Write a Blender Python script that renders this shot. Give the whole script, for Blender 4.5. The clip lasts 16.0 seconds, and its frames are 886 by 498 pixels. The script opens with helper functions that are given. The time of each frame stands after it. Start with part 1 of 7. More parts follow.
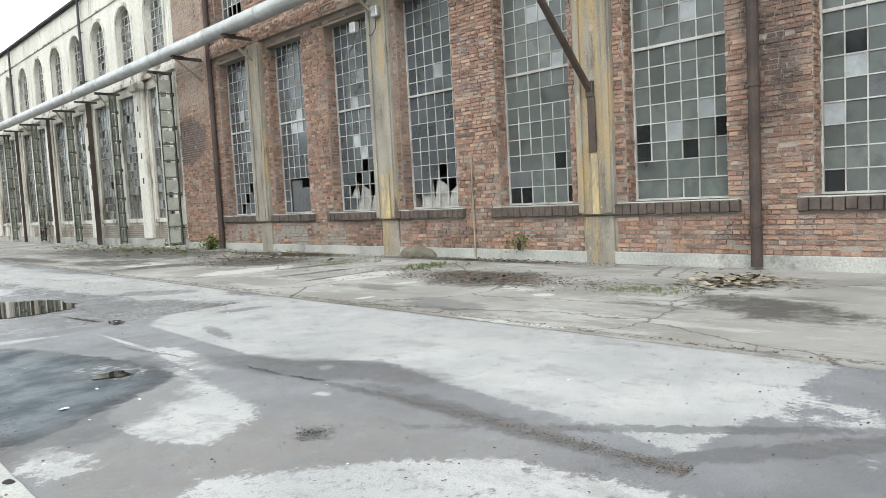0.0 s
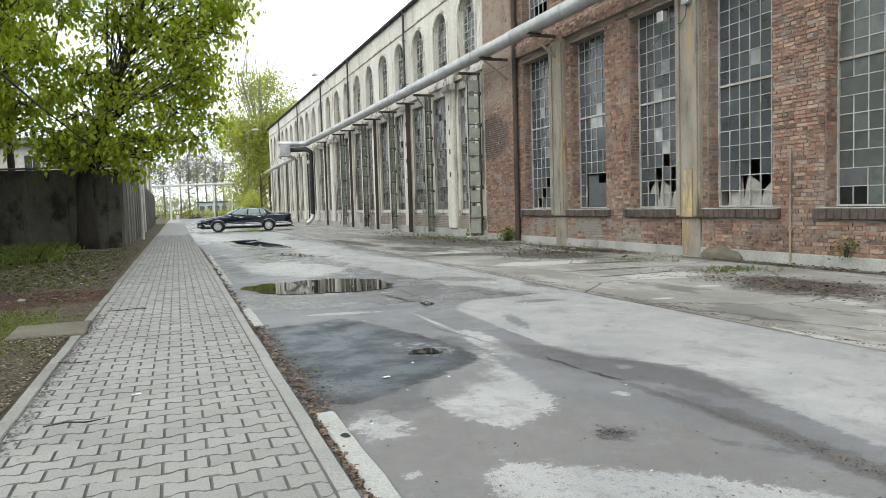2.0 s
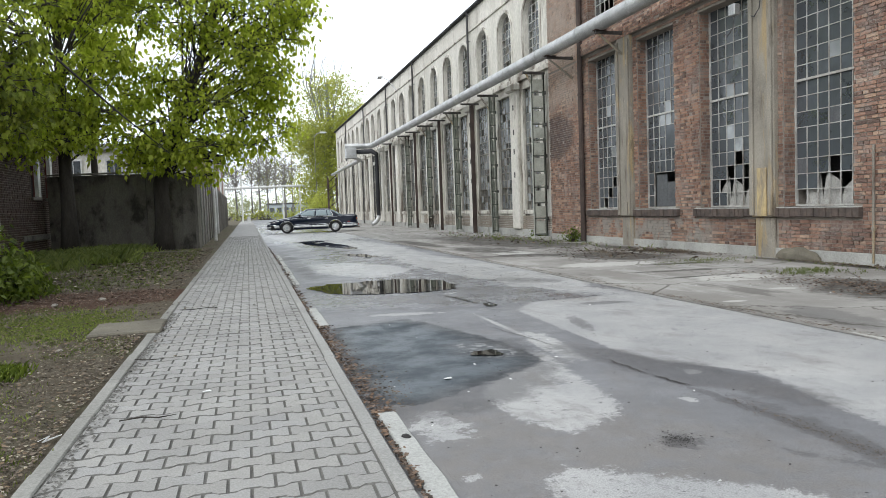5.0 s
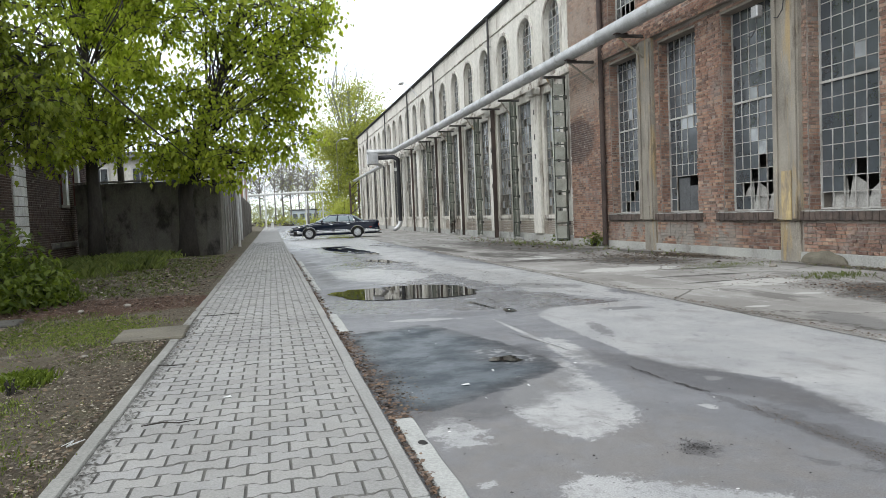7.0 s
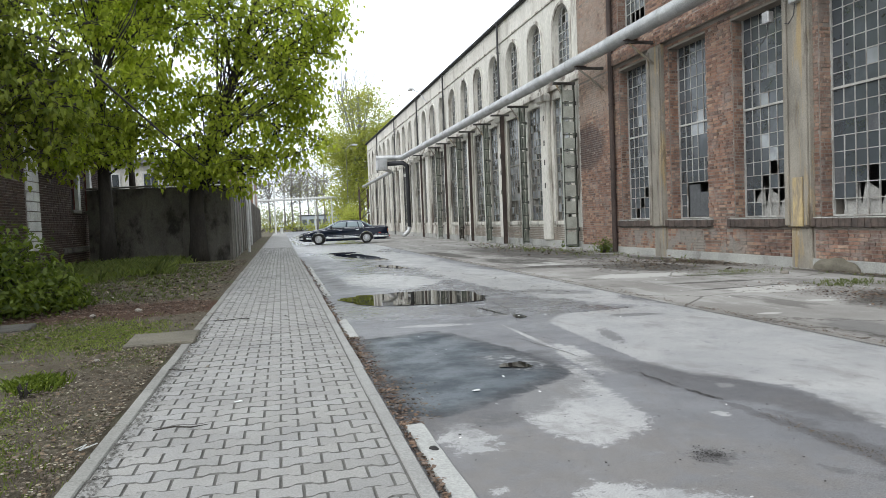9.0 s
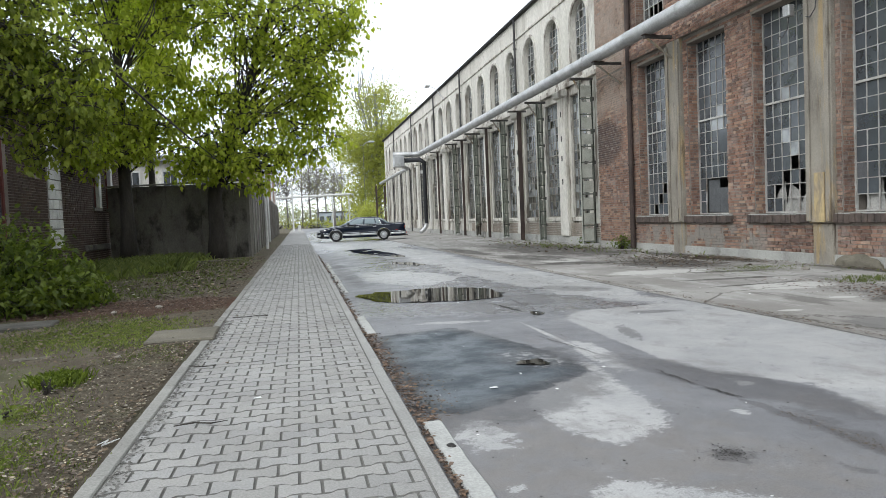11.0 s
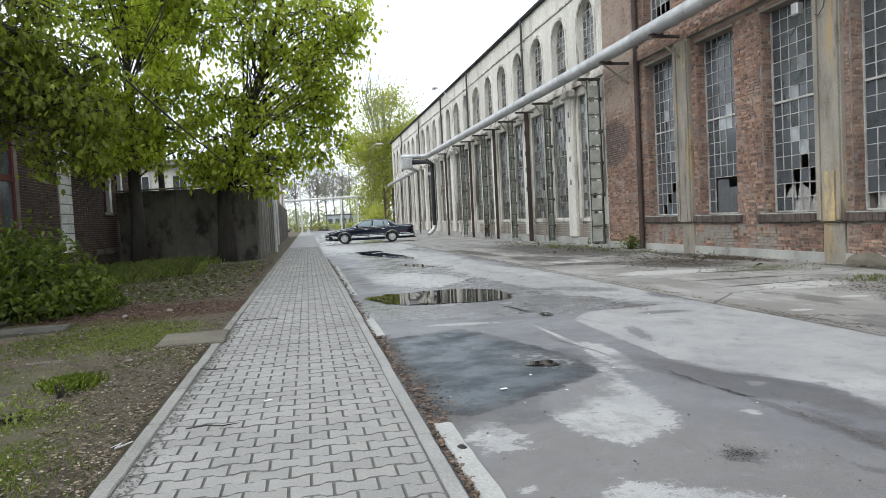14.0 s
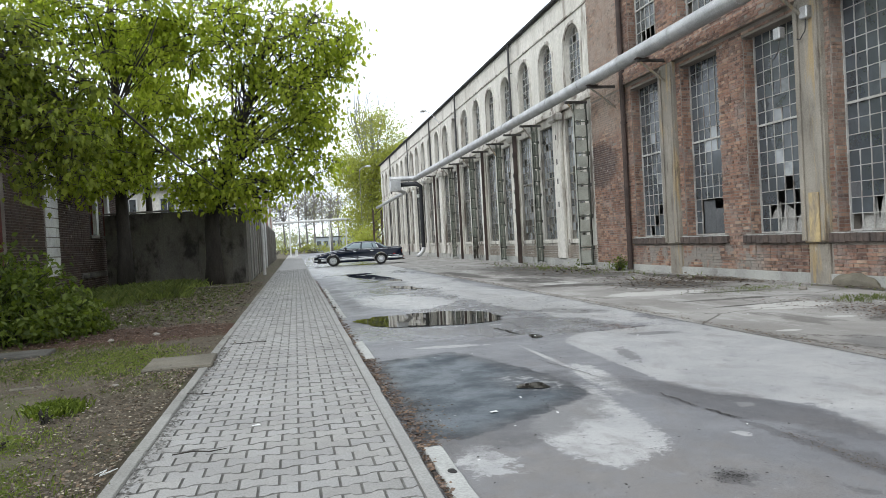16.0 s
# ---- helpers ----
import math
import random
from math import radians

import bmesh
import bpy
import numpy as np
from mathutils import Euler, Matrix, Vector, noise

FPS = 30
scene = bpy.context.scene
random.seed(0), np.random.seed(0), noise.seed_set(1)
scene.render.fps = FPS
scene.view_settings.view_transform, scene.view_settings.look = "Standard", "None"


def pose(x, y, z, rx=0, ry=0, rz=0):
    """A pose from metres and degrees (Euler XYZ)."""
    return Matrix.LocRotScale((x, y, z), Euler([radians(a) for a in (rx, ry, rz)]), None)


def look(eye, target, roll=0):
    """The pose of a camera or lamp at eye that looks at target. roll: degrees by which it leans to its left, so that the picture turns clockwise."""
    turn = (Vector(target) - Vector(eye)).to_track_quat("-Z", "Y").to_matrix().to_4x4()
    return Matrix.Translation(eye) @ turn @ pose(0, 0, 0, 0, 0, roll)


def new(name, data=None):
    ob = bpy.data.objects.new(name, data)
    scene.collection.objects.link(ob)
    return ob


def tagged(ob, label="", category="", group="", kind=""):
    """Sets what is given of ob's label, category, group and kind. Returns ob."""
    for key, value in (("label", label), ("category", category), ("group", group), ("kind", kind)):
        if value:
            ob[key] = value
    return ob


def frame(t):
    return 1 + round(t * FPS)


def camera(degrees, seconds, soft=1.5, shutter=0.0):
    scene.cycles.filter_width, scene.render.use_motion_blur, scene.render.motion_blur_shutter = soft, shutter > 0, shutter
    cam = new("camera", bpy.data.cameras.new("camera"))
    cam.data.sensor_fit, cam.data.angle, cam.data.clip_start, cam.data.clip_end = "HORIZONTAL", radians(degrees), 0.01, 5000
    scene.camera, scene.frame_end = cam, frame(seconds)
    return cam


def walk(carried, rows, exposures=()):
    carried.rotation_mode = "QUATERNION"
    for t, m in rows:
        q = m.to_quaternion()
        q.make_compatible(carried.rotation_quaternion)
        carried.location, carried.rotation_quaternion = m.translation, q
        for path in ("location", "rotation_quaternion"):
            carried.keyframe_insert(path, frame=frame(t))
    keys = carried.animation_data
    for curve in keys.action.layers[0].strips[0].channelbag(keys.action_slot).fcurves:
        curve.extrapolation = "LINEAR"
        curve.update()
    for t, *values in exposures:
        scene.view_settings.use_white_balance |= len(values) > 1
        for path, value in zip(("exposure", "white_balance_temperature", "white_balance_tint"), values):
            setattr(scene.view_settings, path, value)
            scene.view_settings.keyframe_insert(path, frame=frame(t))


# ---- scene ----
cam = camera(64.0, 16.0, soft=0.8)
# seconds, x, y, z, yaw, pitch, roll
PATH = [
    (0, 0.031, -0.065, 1.252, -43.99, -4.21, 2.96),
    (0.5, 0.012, -0.025, 1.249, -34.24, -4.06, 2.80),
    (1, -0.009, -0.002, 1.251, -27.56, -3.80, 2.35),
    (1.5, -0.020, 0.016, 1.246, -23.49, -3.72, 1.86),
    (2, -0.038, 0.026, 1.252, -20.78, -3.64, 1.67),
    (2.5, -0.016, 0.086, 1.247, -19.38, -3.78, 1.63),
    (3, -0.021, 0.062, 1.257, -18.62, -3.75, 2.06),
    (3.5, -0.027, 0.062, 1.260, -17.65, -4.04, 2.30),
    (4, -0.023, 0.053, 1.255, -17.15, -3.69, 2.13),
    (6.5, 0.011, 0.016, 1.263, -13.65, -3.35, 2.29),
    (7, 0.019, 0.011, 1.265, -13.79, -2.96, 2.36),
    (7.5, 0.004, 0.006, 1.261, -14.14, -2.40, 2.34),
    (8, 0.006, 0.009, 1.263, -13.60, -2.41, 2.26),
    (10.5, -0.003, 0.013, 1.264, -12.43, -2.56, 2.33),
    (11, 0.002, 0.010, 1.269, -11.71, -2.68, 2.40),
    (11.5, 0.001, 0.008, 1.260, -11.47, -2.91, 2.60),
    (12, -0.001, 0.001, 1.270, -11.33, -3.28, 2.78),
    (12.5, -0.002, 0.000, 1.273, -11.24, -2.93, 3.04),
    (13, -0.001, -0.002, 1.272, -10.90, -2.90, 3.08),
    (13.5, -0.000, 0.003, 1.270, -11.04, -2.68, 3.00),
    (14, -0.005, -0.001, 1.272, -11.05, -2.52, 2.85),
    (14.5, 0.000, -0.000, 1.270, -11.04, -2.43, 2.71),
    (15, -0.005, -0.006, 1.275, -11.28, -2.53, 2.90),
    (15.5, -0.001, -0.000, 1.279, -11.25, -2.13, 2.88),
    (16, -0.008, -0.002, 1.276, -11.96, -0.80, 3.04),
]
walk(cam, [(t, pose(x, y, z, 90 + p, r, w)) for t, x, y, z, w, p, r in PATH],
     exposures=[(0, 0.48, 6650, 7), (0.5, 0.37, 6680, 8), (1.0, 0.2, 6700, 7), (2.0, 0.08, 6750, 7), (4.0, 0.0, 6620, 10), (8.0, 0.0, 6530, 10), (16.0, 0.0, 6450, 10)])

# ---- overcast sky ----
world = bpy.data.worlds.new("overcast")
scene.world = world
world.use_nodes = True
wn, wl = world.node_tree.nodes, world.node_tree.links
sky = wn.new("ShaderNodeTexSky")
sky.sky_type, sky.sun_disc = "NISHITA", False
sky.sun_elevation, sky.sun_rotation = radians(39), radians(240)
cloud = wn.new("ShaderNodeMix")
cloud.data_type = "RGBA"
cloud.inputs[0].default_value = 0.93
cloud.inputs[7].default_value = (9.2, 9.9, 10.65, 1)
wl.new(sky.outputs[0], cloud.inputs[6])
wl.new(cloud.outputs[2], wn["Background"].inputs[0])
wn["Background"].inputs[1].default_value = 0.165
sun = new("sun", bpy.data.lights.new("sun", "SUN"))
sun.data.energy, sun.data.angle, sun.data.color = 1.3, radians(35), (1, 0.98, 0.95)
sun.matrix_world = look((-52, -30, 48), (0, 0, 0))

# ---- node helpers ----


class Graph:
    """A small builder for node materials."""

    def __init__(self, name):
        self.m = bpy.data.materials.new(name)
        self.m.use_nodes = True
        self.t = self.m.node_tree
        self.b = self.t.nodes["Principled BSDF"]
        self.p = self.t.nodes.new("ShaderNodeNewGeometry").outputs["Position"]

    def link(self, a, b):
        self.t.links.new(a, b)

    def put(self, sock, v):
        if hasattr(v, "is_linked"):
            self.t.links.new(v, sock)
        elif isinstance(v, tuple) and len(v) == 3 and sock.type == "RGBA":
            sock.default_value = (*v, 1)
        else:
            sock.default_value = v

    def noise(self, scale, detail=4.0, rough=0.6, vec=None, stretch=None):
        n = self.t.nodes.new("ShaderNodeTexNoise")
        v = vec or self.p
        if stretch:
            mp = self.t.nodes.new("ShaderNodeMapping")
            mp.inputs["Scale"].default_value = stretch
            self.link(v, mp.inputs[0])
            v = mp.outputs[0]
        self.link(v, n.inputs["Vector"])
        n.inputs["Scale"].default_value, n.inputs["Detail"].default_value, n.inputs["Roughness"].default_value = scale, detail, rough
        return n.outputs["Fac"]

    def math(self, op, a, b=0.0, c=0.0):
        n = self.t.nodes.new("ShaderNodeMath")
        n.operation = op
        for s, v in zip(n.inputs, (a, b, c)):
            self.put(s, v)
        return n.outputs[0]

    def step(self, v, lo, hi, a=0.0, b=1.0):
        n = self.t.nodes.new("ShaderNodeMapRange")
        n.interpolation_type = "SMOOTHSTEP"
        for s, x in zip(n.inputs, (v, lo, hi, a, b)):
            self.put(s, x)
        return n.outputs[0]

    def mix(self, fac, a, b, mode="MIX"):
        n = self.t.nodes.new("ShaderNodeMix")
        n.data_type, n.blend_type = "RGBA", mode
        self.put(n.inputs[0], fac)
        self.put(n.inputs[6], a)
        self.put(n.inputs[7], b)
        return n.outputs[2]

    def axes(self):
        n = self.t.nodes.new("ShaderNodeSeparateXYZ")
        self.link(self.p, n.inputs[0])
        return n.outputs

    def rand(self, how):
        if how == "object":
            return self.t.nodes.new("ShaderNodeObjectInfo").outputs["Random"]
        return self.t.nodes.new("ShaderNodeNewGeometry").outputs["Random Per Island"]

    def bump(self, h, strength, dist=0.01):
        n = self.t.nodes.new("ShaderNodeBump")
        n.inputs["Strength"].default_value, n.inputs["Distance"].default_value = strength, dist
        self.link(h, n.inputs["Height"])
        self.link(n.outputs[0], self.b.inputs["Normal"])

    def done(self, color, rough=0.8, metal=0.0, spec=0.5):
        self.put(self.b.inputs["Base Color"], color)
        self.put(self.b.inputs["Roughness"], rough)
        self.put(self.b.inputs["Metallic"], metal)
        self.put(self.b.inputs["Specular IOR Level"], spec)
        return self.m

    def inside(self, poly, smooth):
        """Distance inwards from the edges of a convex field of the ground."""
        x, y, z = self.axes()
        out = None
        for (x0, y0), (x1, y1) in zip(poly, poly[1:] + poly[:1]):
            L = math.hypot(x1 - x0, y1 - y0)
            nx, ny = -(y1 - y0) / L, (x1 - x0) / L
            d = self.math("MULTIPLY_ADD", x, nx, self.math("MULTIPLY_ADD", y, ny, -(nx * x0 + ny * y0)))
            out = d if out is None else self.math("SMOOTH_MIN", out, d, smooth)
        return out

    def ellipse(self, cx, cy, rx, ry, turn, wob=0.35, wobscale=1.3, soft=0.12):
        """1 inside a ragged ellipse of the ground, 0 outside."""
        mp = self.t.nodes.new("ShaderNodeMapping")
        mp.vector_type = "TEXTURE"
        mp.inputs["Location"].default_value = (cx, cy, 0)
        mp.inputs["Rotation"].default_value = (0, 0, radians(turn))
        mp.inputs["Scale"].default_value = (rx, ry, 1000)
        self.link(self.p, mp.inputs[0])
        ln = self.t.nodes.new("ShaderNodeVectorMath")
        ln.operation = "LENGTH"
        self.link(mp.outputs[0], ln.inputs[0])
        d = self.math("MULTIPLY_ADD", self.noise(wobscale, 8, 0.72), wob * 4, self.math("SUBTRACT", ln.outputs["Value"], wob * 2))
        d = self.math("MULTIPLY_ADD", self.noise(14.0, 8, 0.8), wob * 2.4, self.math("SUBTRACT", d, wob * 1.2))
        return self.step(d, 1 - soft, 1 + soft, 1.0, 0.0)


def plain(name, a, b, big=1.2, fine=40.0, rough=0.8, bump=0.25, metal=0.0, rand="", vary=0.25, spec=0.4, stretch=None, stain=None, stain_at=(0.55, 0.75), stain_scale=0.8):
    """A surface between two colours, with coarse and fine variation."""
    g = Graph(name)
    n1, n2 = g.noise(big, 5, 0.62, stretch=stretch), g.noise(fine, 3, 0.7, stretch=stretch)
    c = g.mix(g.step(n1, 0.3, 0.7), a, b)
    if stain:
        c = g.mix(g.step(g.noise(stain_scale, 6, 0.65, stretch=stretch), *stain_at), c, stain)
    c = g.mix(1.0, c, g.mix(g.step(n2, 0.25, 0.75), (0.78, 0.78, 0.78), (1.16, 1.16, 1.16)), "MULTIPLY")
    if rand:
        h = g.t.nodes.new("ShaderNodeHueSaturation")
        r = g.rand(rand)
        g.put(h.inputs["Value"], g.step(r, 0, 1, 1 - vary, 1 + vary))
        g.put(h.inputs["Saturation"], g.step(g.math("FRACT", g.math("MULTIPLY", r, 7.31)), 0, 1, 0.8, 1.2))
        g.link(c, h.inputs["Color"])
        c = h.outputs[0]
    if bump:
        g.bump(n2, bump, 0.02)
    return g.done(c, g.step(n1, 0.2, 0.8, rough - 0.08, min(1, rough + 0.08)), metal, spec)


def brickmat(name, rand):
    """Old red brick: each brick its own tone, soot and lime stains over all."""
    g = Graph(name)
    r = g.rand(rand)
    ramp = g.t.nodes.new("ShaderNodeValToRGB")
    el = ramp.color_ramp.elements
    el[0].position, el[0].color = 0.0, (0.10, 0.066, 0.056, 1)
    el[1].position, el[1].color = 1.0, (0.52, 0.37, 0.27, 1)
    for pos, col in ((0.15, (0.18, 0.10, 0.076, 1)), (0.45, (0.285, 0.155, 0.112, 1)), (0.75, (0.385, 0.222, 0.155, 1)), (0.92, (0.45, 0.295, 0.205, 1))):
        e = el.new(pos)
        e.color = col
    g.link(r, ramp.inputs[0])
    n1, n2, n3 = g.noise(0.5, 5, 0.6), g.noise(45, 3, 0.7), g.noise(1.7, 6, 0.7)
    c = g.mix(g.step(n2, 0.3, 0.75, 0, 0.45), ramp.outputs[0], (0.33, 0.25, 0.20))
    c = g.mix(g.step(n1, 0.52, 0.72, 0, 0.6), c, (0.10, 0.068, 0.06))
    c = g.mix(g.step(g.noise(1.1, 5, 0.65), 0.5, 0.7, 0, 0.3), c, (0.34, 0.19, 0.12))
    c = g.mix(g.step(n3, 0.48, 0.67, 0, 0.6), c, (0.33, 0.285, 0.26))
    c = g.mix(g.step(g.noise(0.28, 4, 0.6), 0.5, 0.66, 0, 0.4), c, (0.36, 0.29, 0.24))
    x, y, z = g.axes()
    # a blackened, once plastered field near the corner
    d = g.math("ADD", g.math("POWER", g.math("DIVIDE", g.math("SUBTRACT", y, 23.9), 1.5), 2.0), g.math("POWER", g.math("DIVIDE", g.math("SUBTRACT", z, 3.6), 0.85), 2.0))
    c = g.mix(g.step(g.math("ADD", d, n3), 1.1, 1.7, 0.75, 0.0), c, (0.085, 0.072, 0.07))
    # soot washed down beside the rainwater pipe
    soot = g.math("MULTIPLY", g.math("MULTIPLY", g.step(y, 3.45, 4.0), g.step(y, 4.5, 4.75, 1.0, 0.0)), g.math("MULTIPLY", g.step(z, 1.2, 2.4), g.step(n3, 0.35, 0.55, 0.3, 0.8)))
    c = g.mix(soot, c, (0.062, 0.05, 0.048))
    # lime wash left on the corner panel
    wash = g.math("MULTIPLY", g.step(y, 21.9, 22.3), g.math("MULTIPLY", g.step(z, 4.2, 5.0), g.step(n3, 0.3, 0.55, 0.25, 0.75)))
    c = g.mix(wash, c, (0.44, 0.36, 0.30))
    # grey plaster left on the foot of the wall
    plaster = g.math("MULTIPLY", g.math("MULTIPLY", g.step(y, 14.6, 15.6), g.step(y, 20.4, 21.2, 1.0, 0.0)), g.math("MULTIPLY", g.step(z, 0.62, 0.82, 1.0, 0.0), g.step(n3, 0.44, 0.52, 0.0, 0.85)))
    c = g.mix(plaster, c, (0.31, 0.295, 0.265))
    c = g.mix(g.step(g.noise(7, 6, 0.75), 0.55, 0.68, 0, 0.7), c, (0.33, 0.30, 0.265))
    c = g.mix(g.step(g.noise(4.3, 6, 0.75), 0.56, 0.68, 0, 0.65), c, (0.085, 0.06, 0.057))
    g.bump(g.math("ADD", n2, g.math("MULTIPLY", g.noise(14, 4, 0.7), 1.5)), 0.9, 0.02)
    return g.done(c, 0.9, 0, 0.25)


def glassmat(name, dust, amount, rand="object", spread=(0.45, 1.45)):
    """Dusty factory glass: clear glass under a film of grey dirt."""
    g = Graph(name)
    r = g.rand(rand)
    n = g.noise(3.0, 5, 0.65)
    c = g.mix(r, tuple(v * spread[0] for v in dust), tuple(min(1, v * spread[1]) for v in dust))
    c = g.mix(g.step(g.noise(0.55, 3, 0.6), 0.45, 0.62, 0, 0.55), c, tuple(min(1, v * 1.7) for v in dust))
    c = g.mix(g.step(n, 0.35, 0.7), c, tuple(v * 0.8 for v in dust))
    g.b.inputs["IOR"].default_value = 1.45
    g.done(c, g.step(n, 0.3, 0.7, 0.06, 0.22), 0, 0.6)
    tr = g.t.nodes.new("ShaderNodeBsdfTransparent")
    tr.inputs[0].default_value = (0.75, 0.8, 0.8, 1)
    ms = g.t.nodes.new("ShaderNodeMixShader")
    g.put(ms.inputs[0], g.step(n, 0.3, 0.7, amount, min(1, amount + 0.2)))
    g.link(tr.outputs[0], ms.inputs[1])
    g.link(g.b.outputs[0], ms.inputs[2])
    g.link(ms.outputs[0], g.t.nodes["Material Output"].inputs["Surface"])
    return g.m


# ---- materials ----
M = {}
M["brick"] = brickmat("old_brick", "island")
M["brick_piece"] = brickmat("old_brick_piece", "object")
M["mortar"] = plain("mortar", (0.34, 0.305, 0.265), (0.21, 0.185, 0.16), 0.8, 50, 0.95, 0.5)


def concretemat():
    """Old concrete run over with ochre rust water, dark soot and pale lime."""
    g = Graph("weathered_concrete")
    n1, n2 = g.noise(1.6, 5, 0.62, stretch=(1, 1, 0.35)), g.noise(45, 3, 0.7)
    c = g.mix(g.step(n1, 0.3, 0.7), (0.34, 0.312, 0.262), (0.205, 0.188, 0.16))
    c = g.mix(g.step(g.noise(3.2, 6, 0.68, stretch=(1, 1, 0.12)), 0.5, 0.64, 0.0, 0.75), c, (0.40, 0.29, 0.14))
    c = g.mix(g.step(g.noise(2.4, 6, 0.7, stretch=(1, 1.3, 0.22)), 0.54, 0.68, 0.0, 0.9), c, (0.12, 0.098, 0.076))
    c = g.mix(g.step(g.noise(7, 5, 0.7, stretch=(1, 1, 0.5)), 0.62, 0.7, 0.0, 0.6), c, (0.46, 0.43, 0.37))
    c = g.mix(1.0, c, g.mix(g.step(n2, 0.25, 0.75), (0.76, 0.76, 0.76), (1.18, 1.18, 1.18)), "MULTIPLY")
    g.bump(n2, 0.6, 0.02)
    return g.done(c, 0.92, 0, 0.35)


M["concrete"] = concretemat()
M["plinth"] = plain("plinth_concrete", (0.43, 0.43, 0.40), (0.31, 0.31, 0.29), 0.9, 30, 0.92, 0.35, stain=(0.14, 0.13, 0.115), stain_at=(0.56, 0.7))
M["render"] = plain("old_render", (0.68, 0.66, 0.60), (0.52, 0.50, 0.445), 0.6, 25, 0.93, 0.12, stretch=(1, 1, 0.22), stain=(0.26, 0.23, 0.19), stain_at=(0.55, 0.72), stain_scale=1.3)
M["render_low"] = plain("soot_and_shade_render", (0.62, 0.60, 0.54), (0.44, 0.42, 0.37), 0.8, 25, 0.93, 0.3, stretch=(1, 1, 0.18), stain=(0.16, 0.135, 0.11), stain_at=(0.5, 0.64), stain_scale=1.6)
M["steel_pipe"] = plain("pipe_jacket", (0.52, 0.525, 0.52), (0.38, 0.385, 0.385), 1.5, 30, 0.45, 0.12, 0.5, stain=(0.22, 0.19, 0.16), stain_at=(0.58, 0.76))
M["rust"] = plain("rusty_steel", (0.10, 0.065, 0.05), (0.055, 0.04, 0.036), 2.0, 40, 0.8, 0.3, 0.15)
M["dark_steel"] = plain("dark_steel", (0.10, 0.095, 0.09), (0.06, 0.055, 0.05), 2.0, 40, 0.7, 0.3, 0.3)
M["brown_steel"] = plain("brown_painted_steel", (0.085, 0.06, 0.05), (0.05, 0.038, 0.034), 1.6, 40, 0.75, 0.25, 0.1)
M["green_mid"] = plain("worn_green_steel", (0.27, 0.29, 0.24), (0.17, 0.18, 0.15), 1.8, 40, 0.75, 0.25, 0.05, stain=(0.06, 0.05, 0.04), stain_at=(0.52, 0.68))
M["green_dark"] = plain("dark_green_steel", (0.15, 0.165, 0.14), (0.09, 0.095, 0.08), 1.8, 40, 0.75, 0.25, 0.05, stain=(0.05, 0.04, 0.03), stain_at=(0.5, 0.68))
M["green_steel"] = plain("green_painted_steel", (0.45, 0.465, 0.41), (0.31, 0.325, 0.28), 1.8, 40, 0.75, 0.25, 0.05, stain=(0.12, 0.085, 0.06), stain_at=(0.58, 0.72))
M["ochre"] = plain("ochre_paint", (0.52, 0.40, 0.20), (0.42, 0.33, 0.19), 2.5, 30, 0.85, 0.4, stretch=(1, 1, 0.3), stain=(0.30, 0.25, 0.18), stain_at=(0.45, 0.62), stain_scale=3)
M["bar"] = plain("window_bars", (0.53, 0.53, 0.505), (0.33, 0.31, 0.28), 2.0, 60, 0.75, 0.2, 0.1, stain=(0.14, 0.10, 0.075), stain_at=(0.55, 0.75))
M["darkbar"] = plain("dark_window_bars", (0.30, 0.285, 0.25), (0.20, 0.185, 0.16), 2.0, 60, 0.75, 0.2, 0.1)
M["glass"] = glassmat("dusty_glass", (0.088, 0.10, 0.11), 0.74, "object", (0.68, 1.25))
M["glass_dusty"] = glassmat("very_dusty_glass", (0.113, 0.126, 0.12), 0.8, "object", (0.55, 1.45))
M["glass_far"] = glassmat("dusty_glass_far", (0.125, 0.135, 0.135), 0.6, "island", (0.12, 2.6))
M["glass_mixed"] = glassmat("patched_glass", (0.185, 0.197, 0.197), 0.6, "object", (0.12, 2.3))
# near-black pane that imitates the unlit inside seen through a hole
M["glass_dark"] = glassmat("dark_hole_pane", (0.03, 0.033, 0.035), 0.55)
M["glass_pale"] = glassmat("pale_pane", (0.30, 0.32, 0.33), 0.85)
M["sheet"] = plain("dirty_sheet", (0.40, 0.395, 0.37), (0.27, 0.265, 0.25), 4.0, 30, 0.8, 0.3)
M["board"] = plain("grey_boards", (0.12, 0.125, 0.13), (0.075, 0.08, 0.085), 1.5, 30, 0.85, 0.2)
M["inside"] = plain("hall_inside", (0.24, 0.23, 0.215), (0.17, 0.165, 0.155), 0.5, 10, 0.95, 0.1)
M["roof"] = plain("roofing_felt", (0.07, 0.07, 0.072), (0.045, 0.045, 0.047), 1.0, 30, 0.85, 0.2)
M["black_duct"] = plain("black_sheet_metal", (0.022, 0.023, 0.026), (0.014, 0.015, 0.017), 1.0, 30, 0.6, 0.1)
M["sill"] = plain("sill_brick", (0.115, 0.092, 0.08), (0.062, 0.053, 0.049), 5.0, 40, 0.9, 0.5, rand="island", vary=0.3)
M["paver"] = plain("concrete_paver", (0.311, 0.304, 0.286), (0.268, 0.261, 0.246), 0.9, 90, 0.74, 0.35, rand="island", vary=0.07, spec=0.5)
M["paver_piece"] = plain("concrete_paver_piece", (0.311, 0.304, 0.286), (0.268, 0.261, 0.246), 0.9, 90, 0.74, 0.35, rand="object", vary=0.07, spec=0.5)
M["joint"] = plain("joint_sand", (0.17, 0.163, 0.148), (0.12, 0.114, 0.103), 3, 80, 0.97, 0.5)
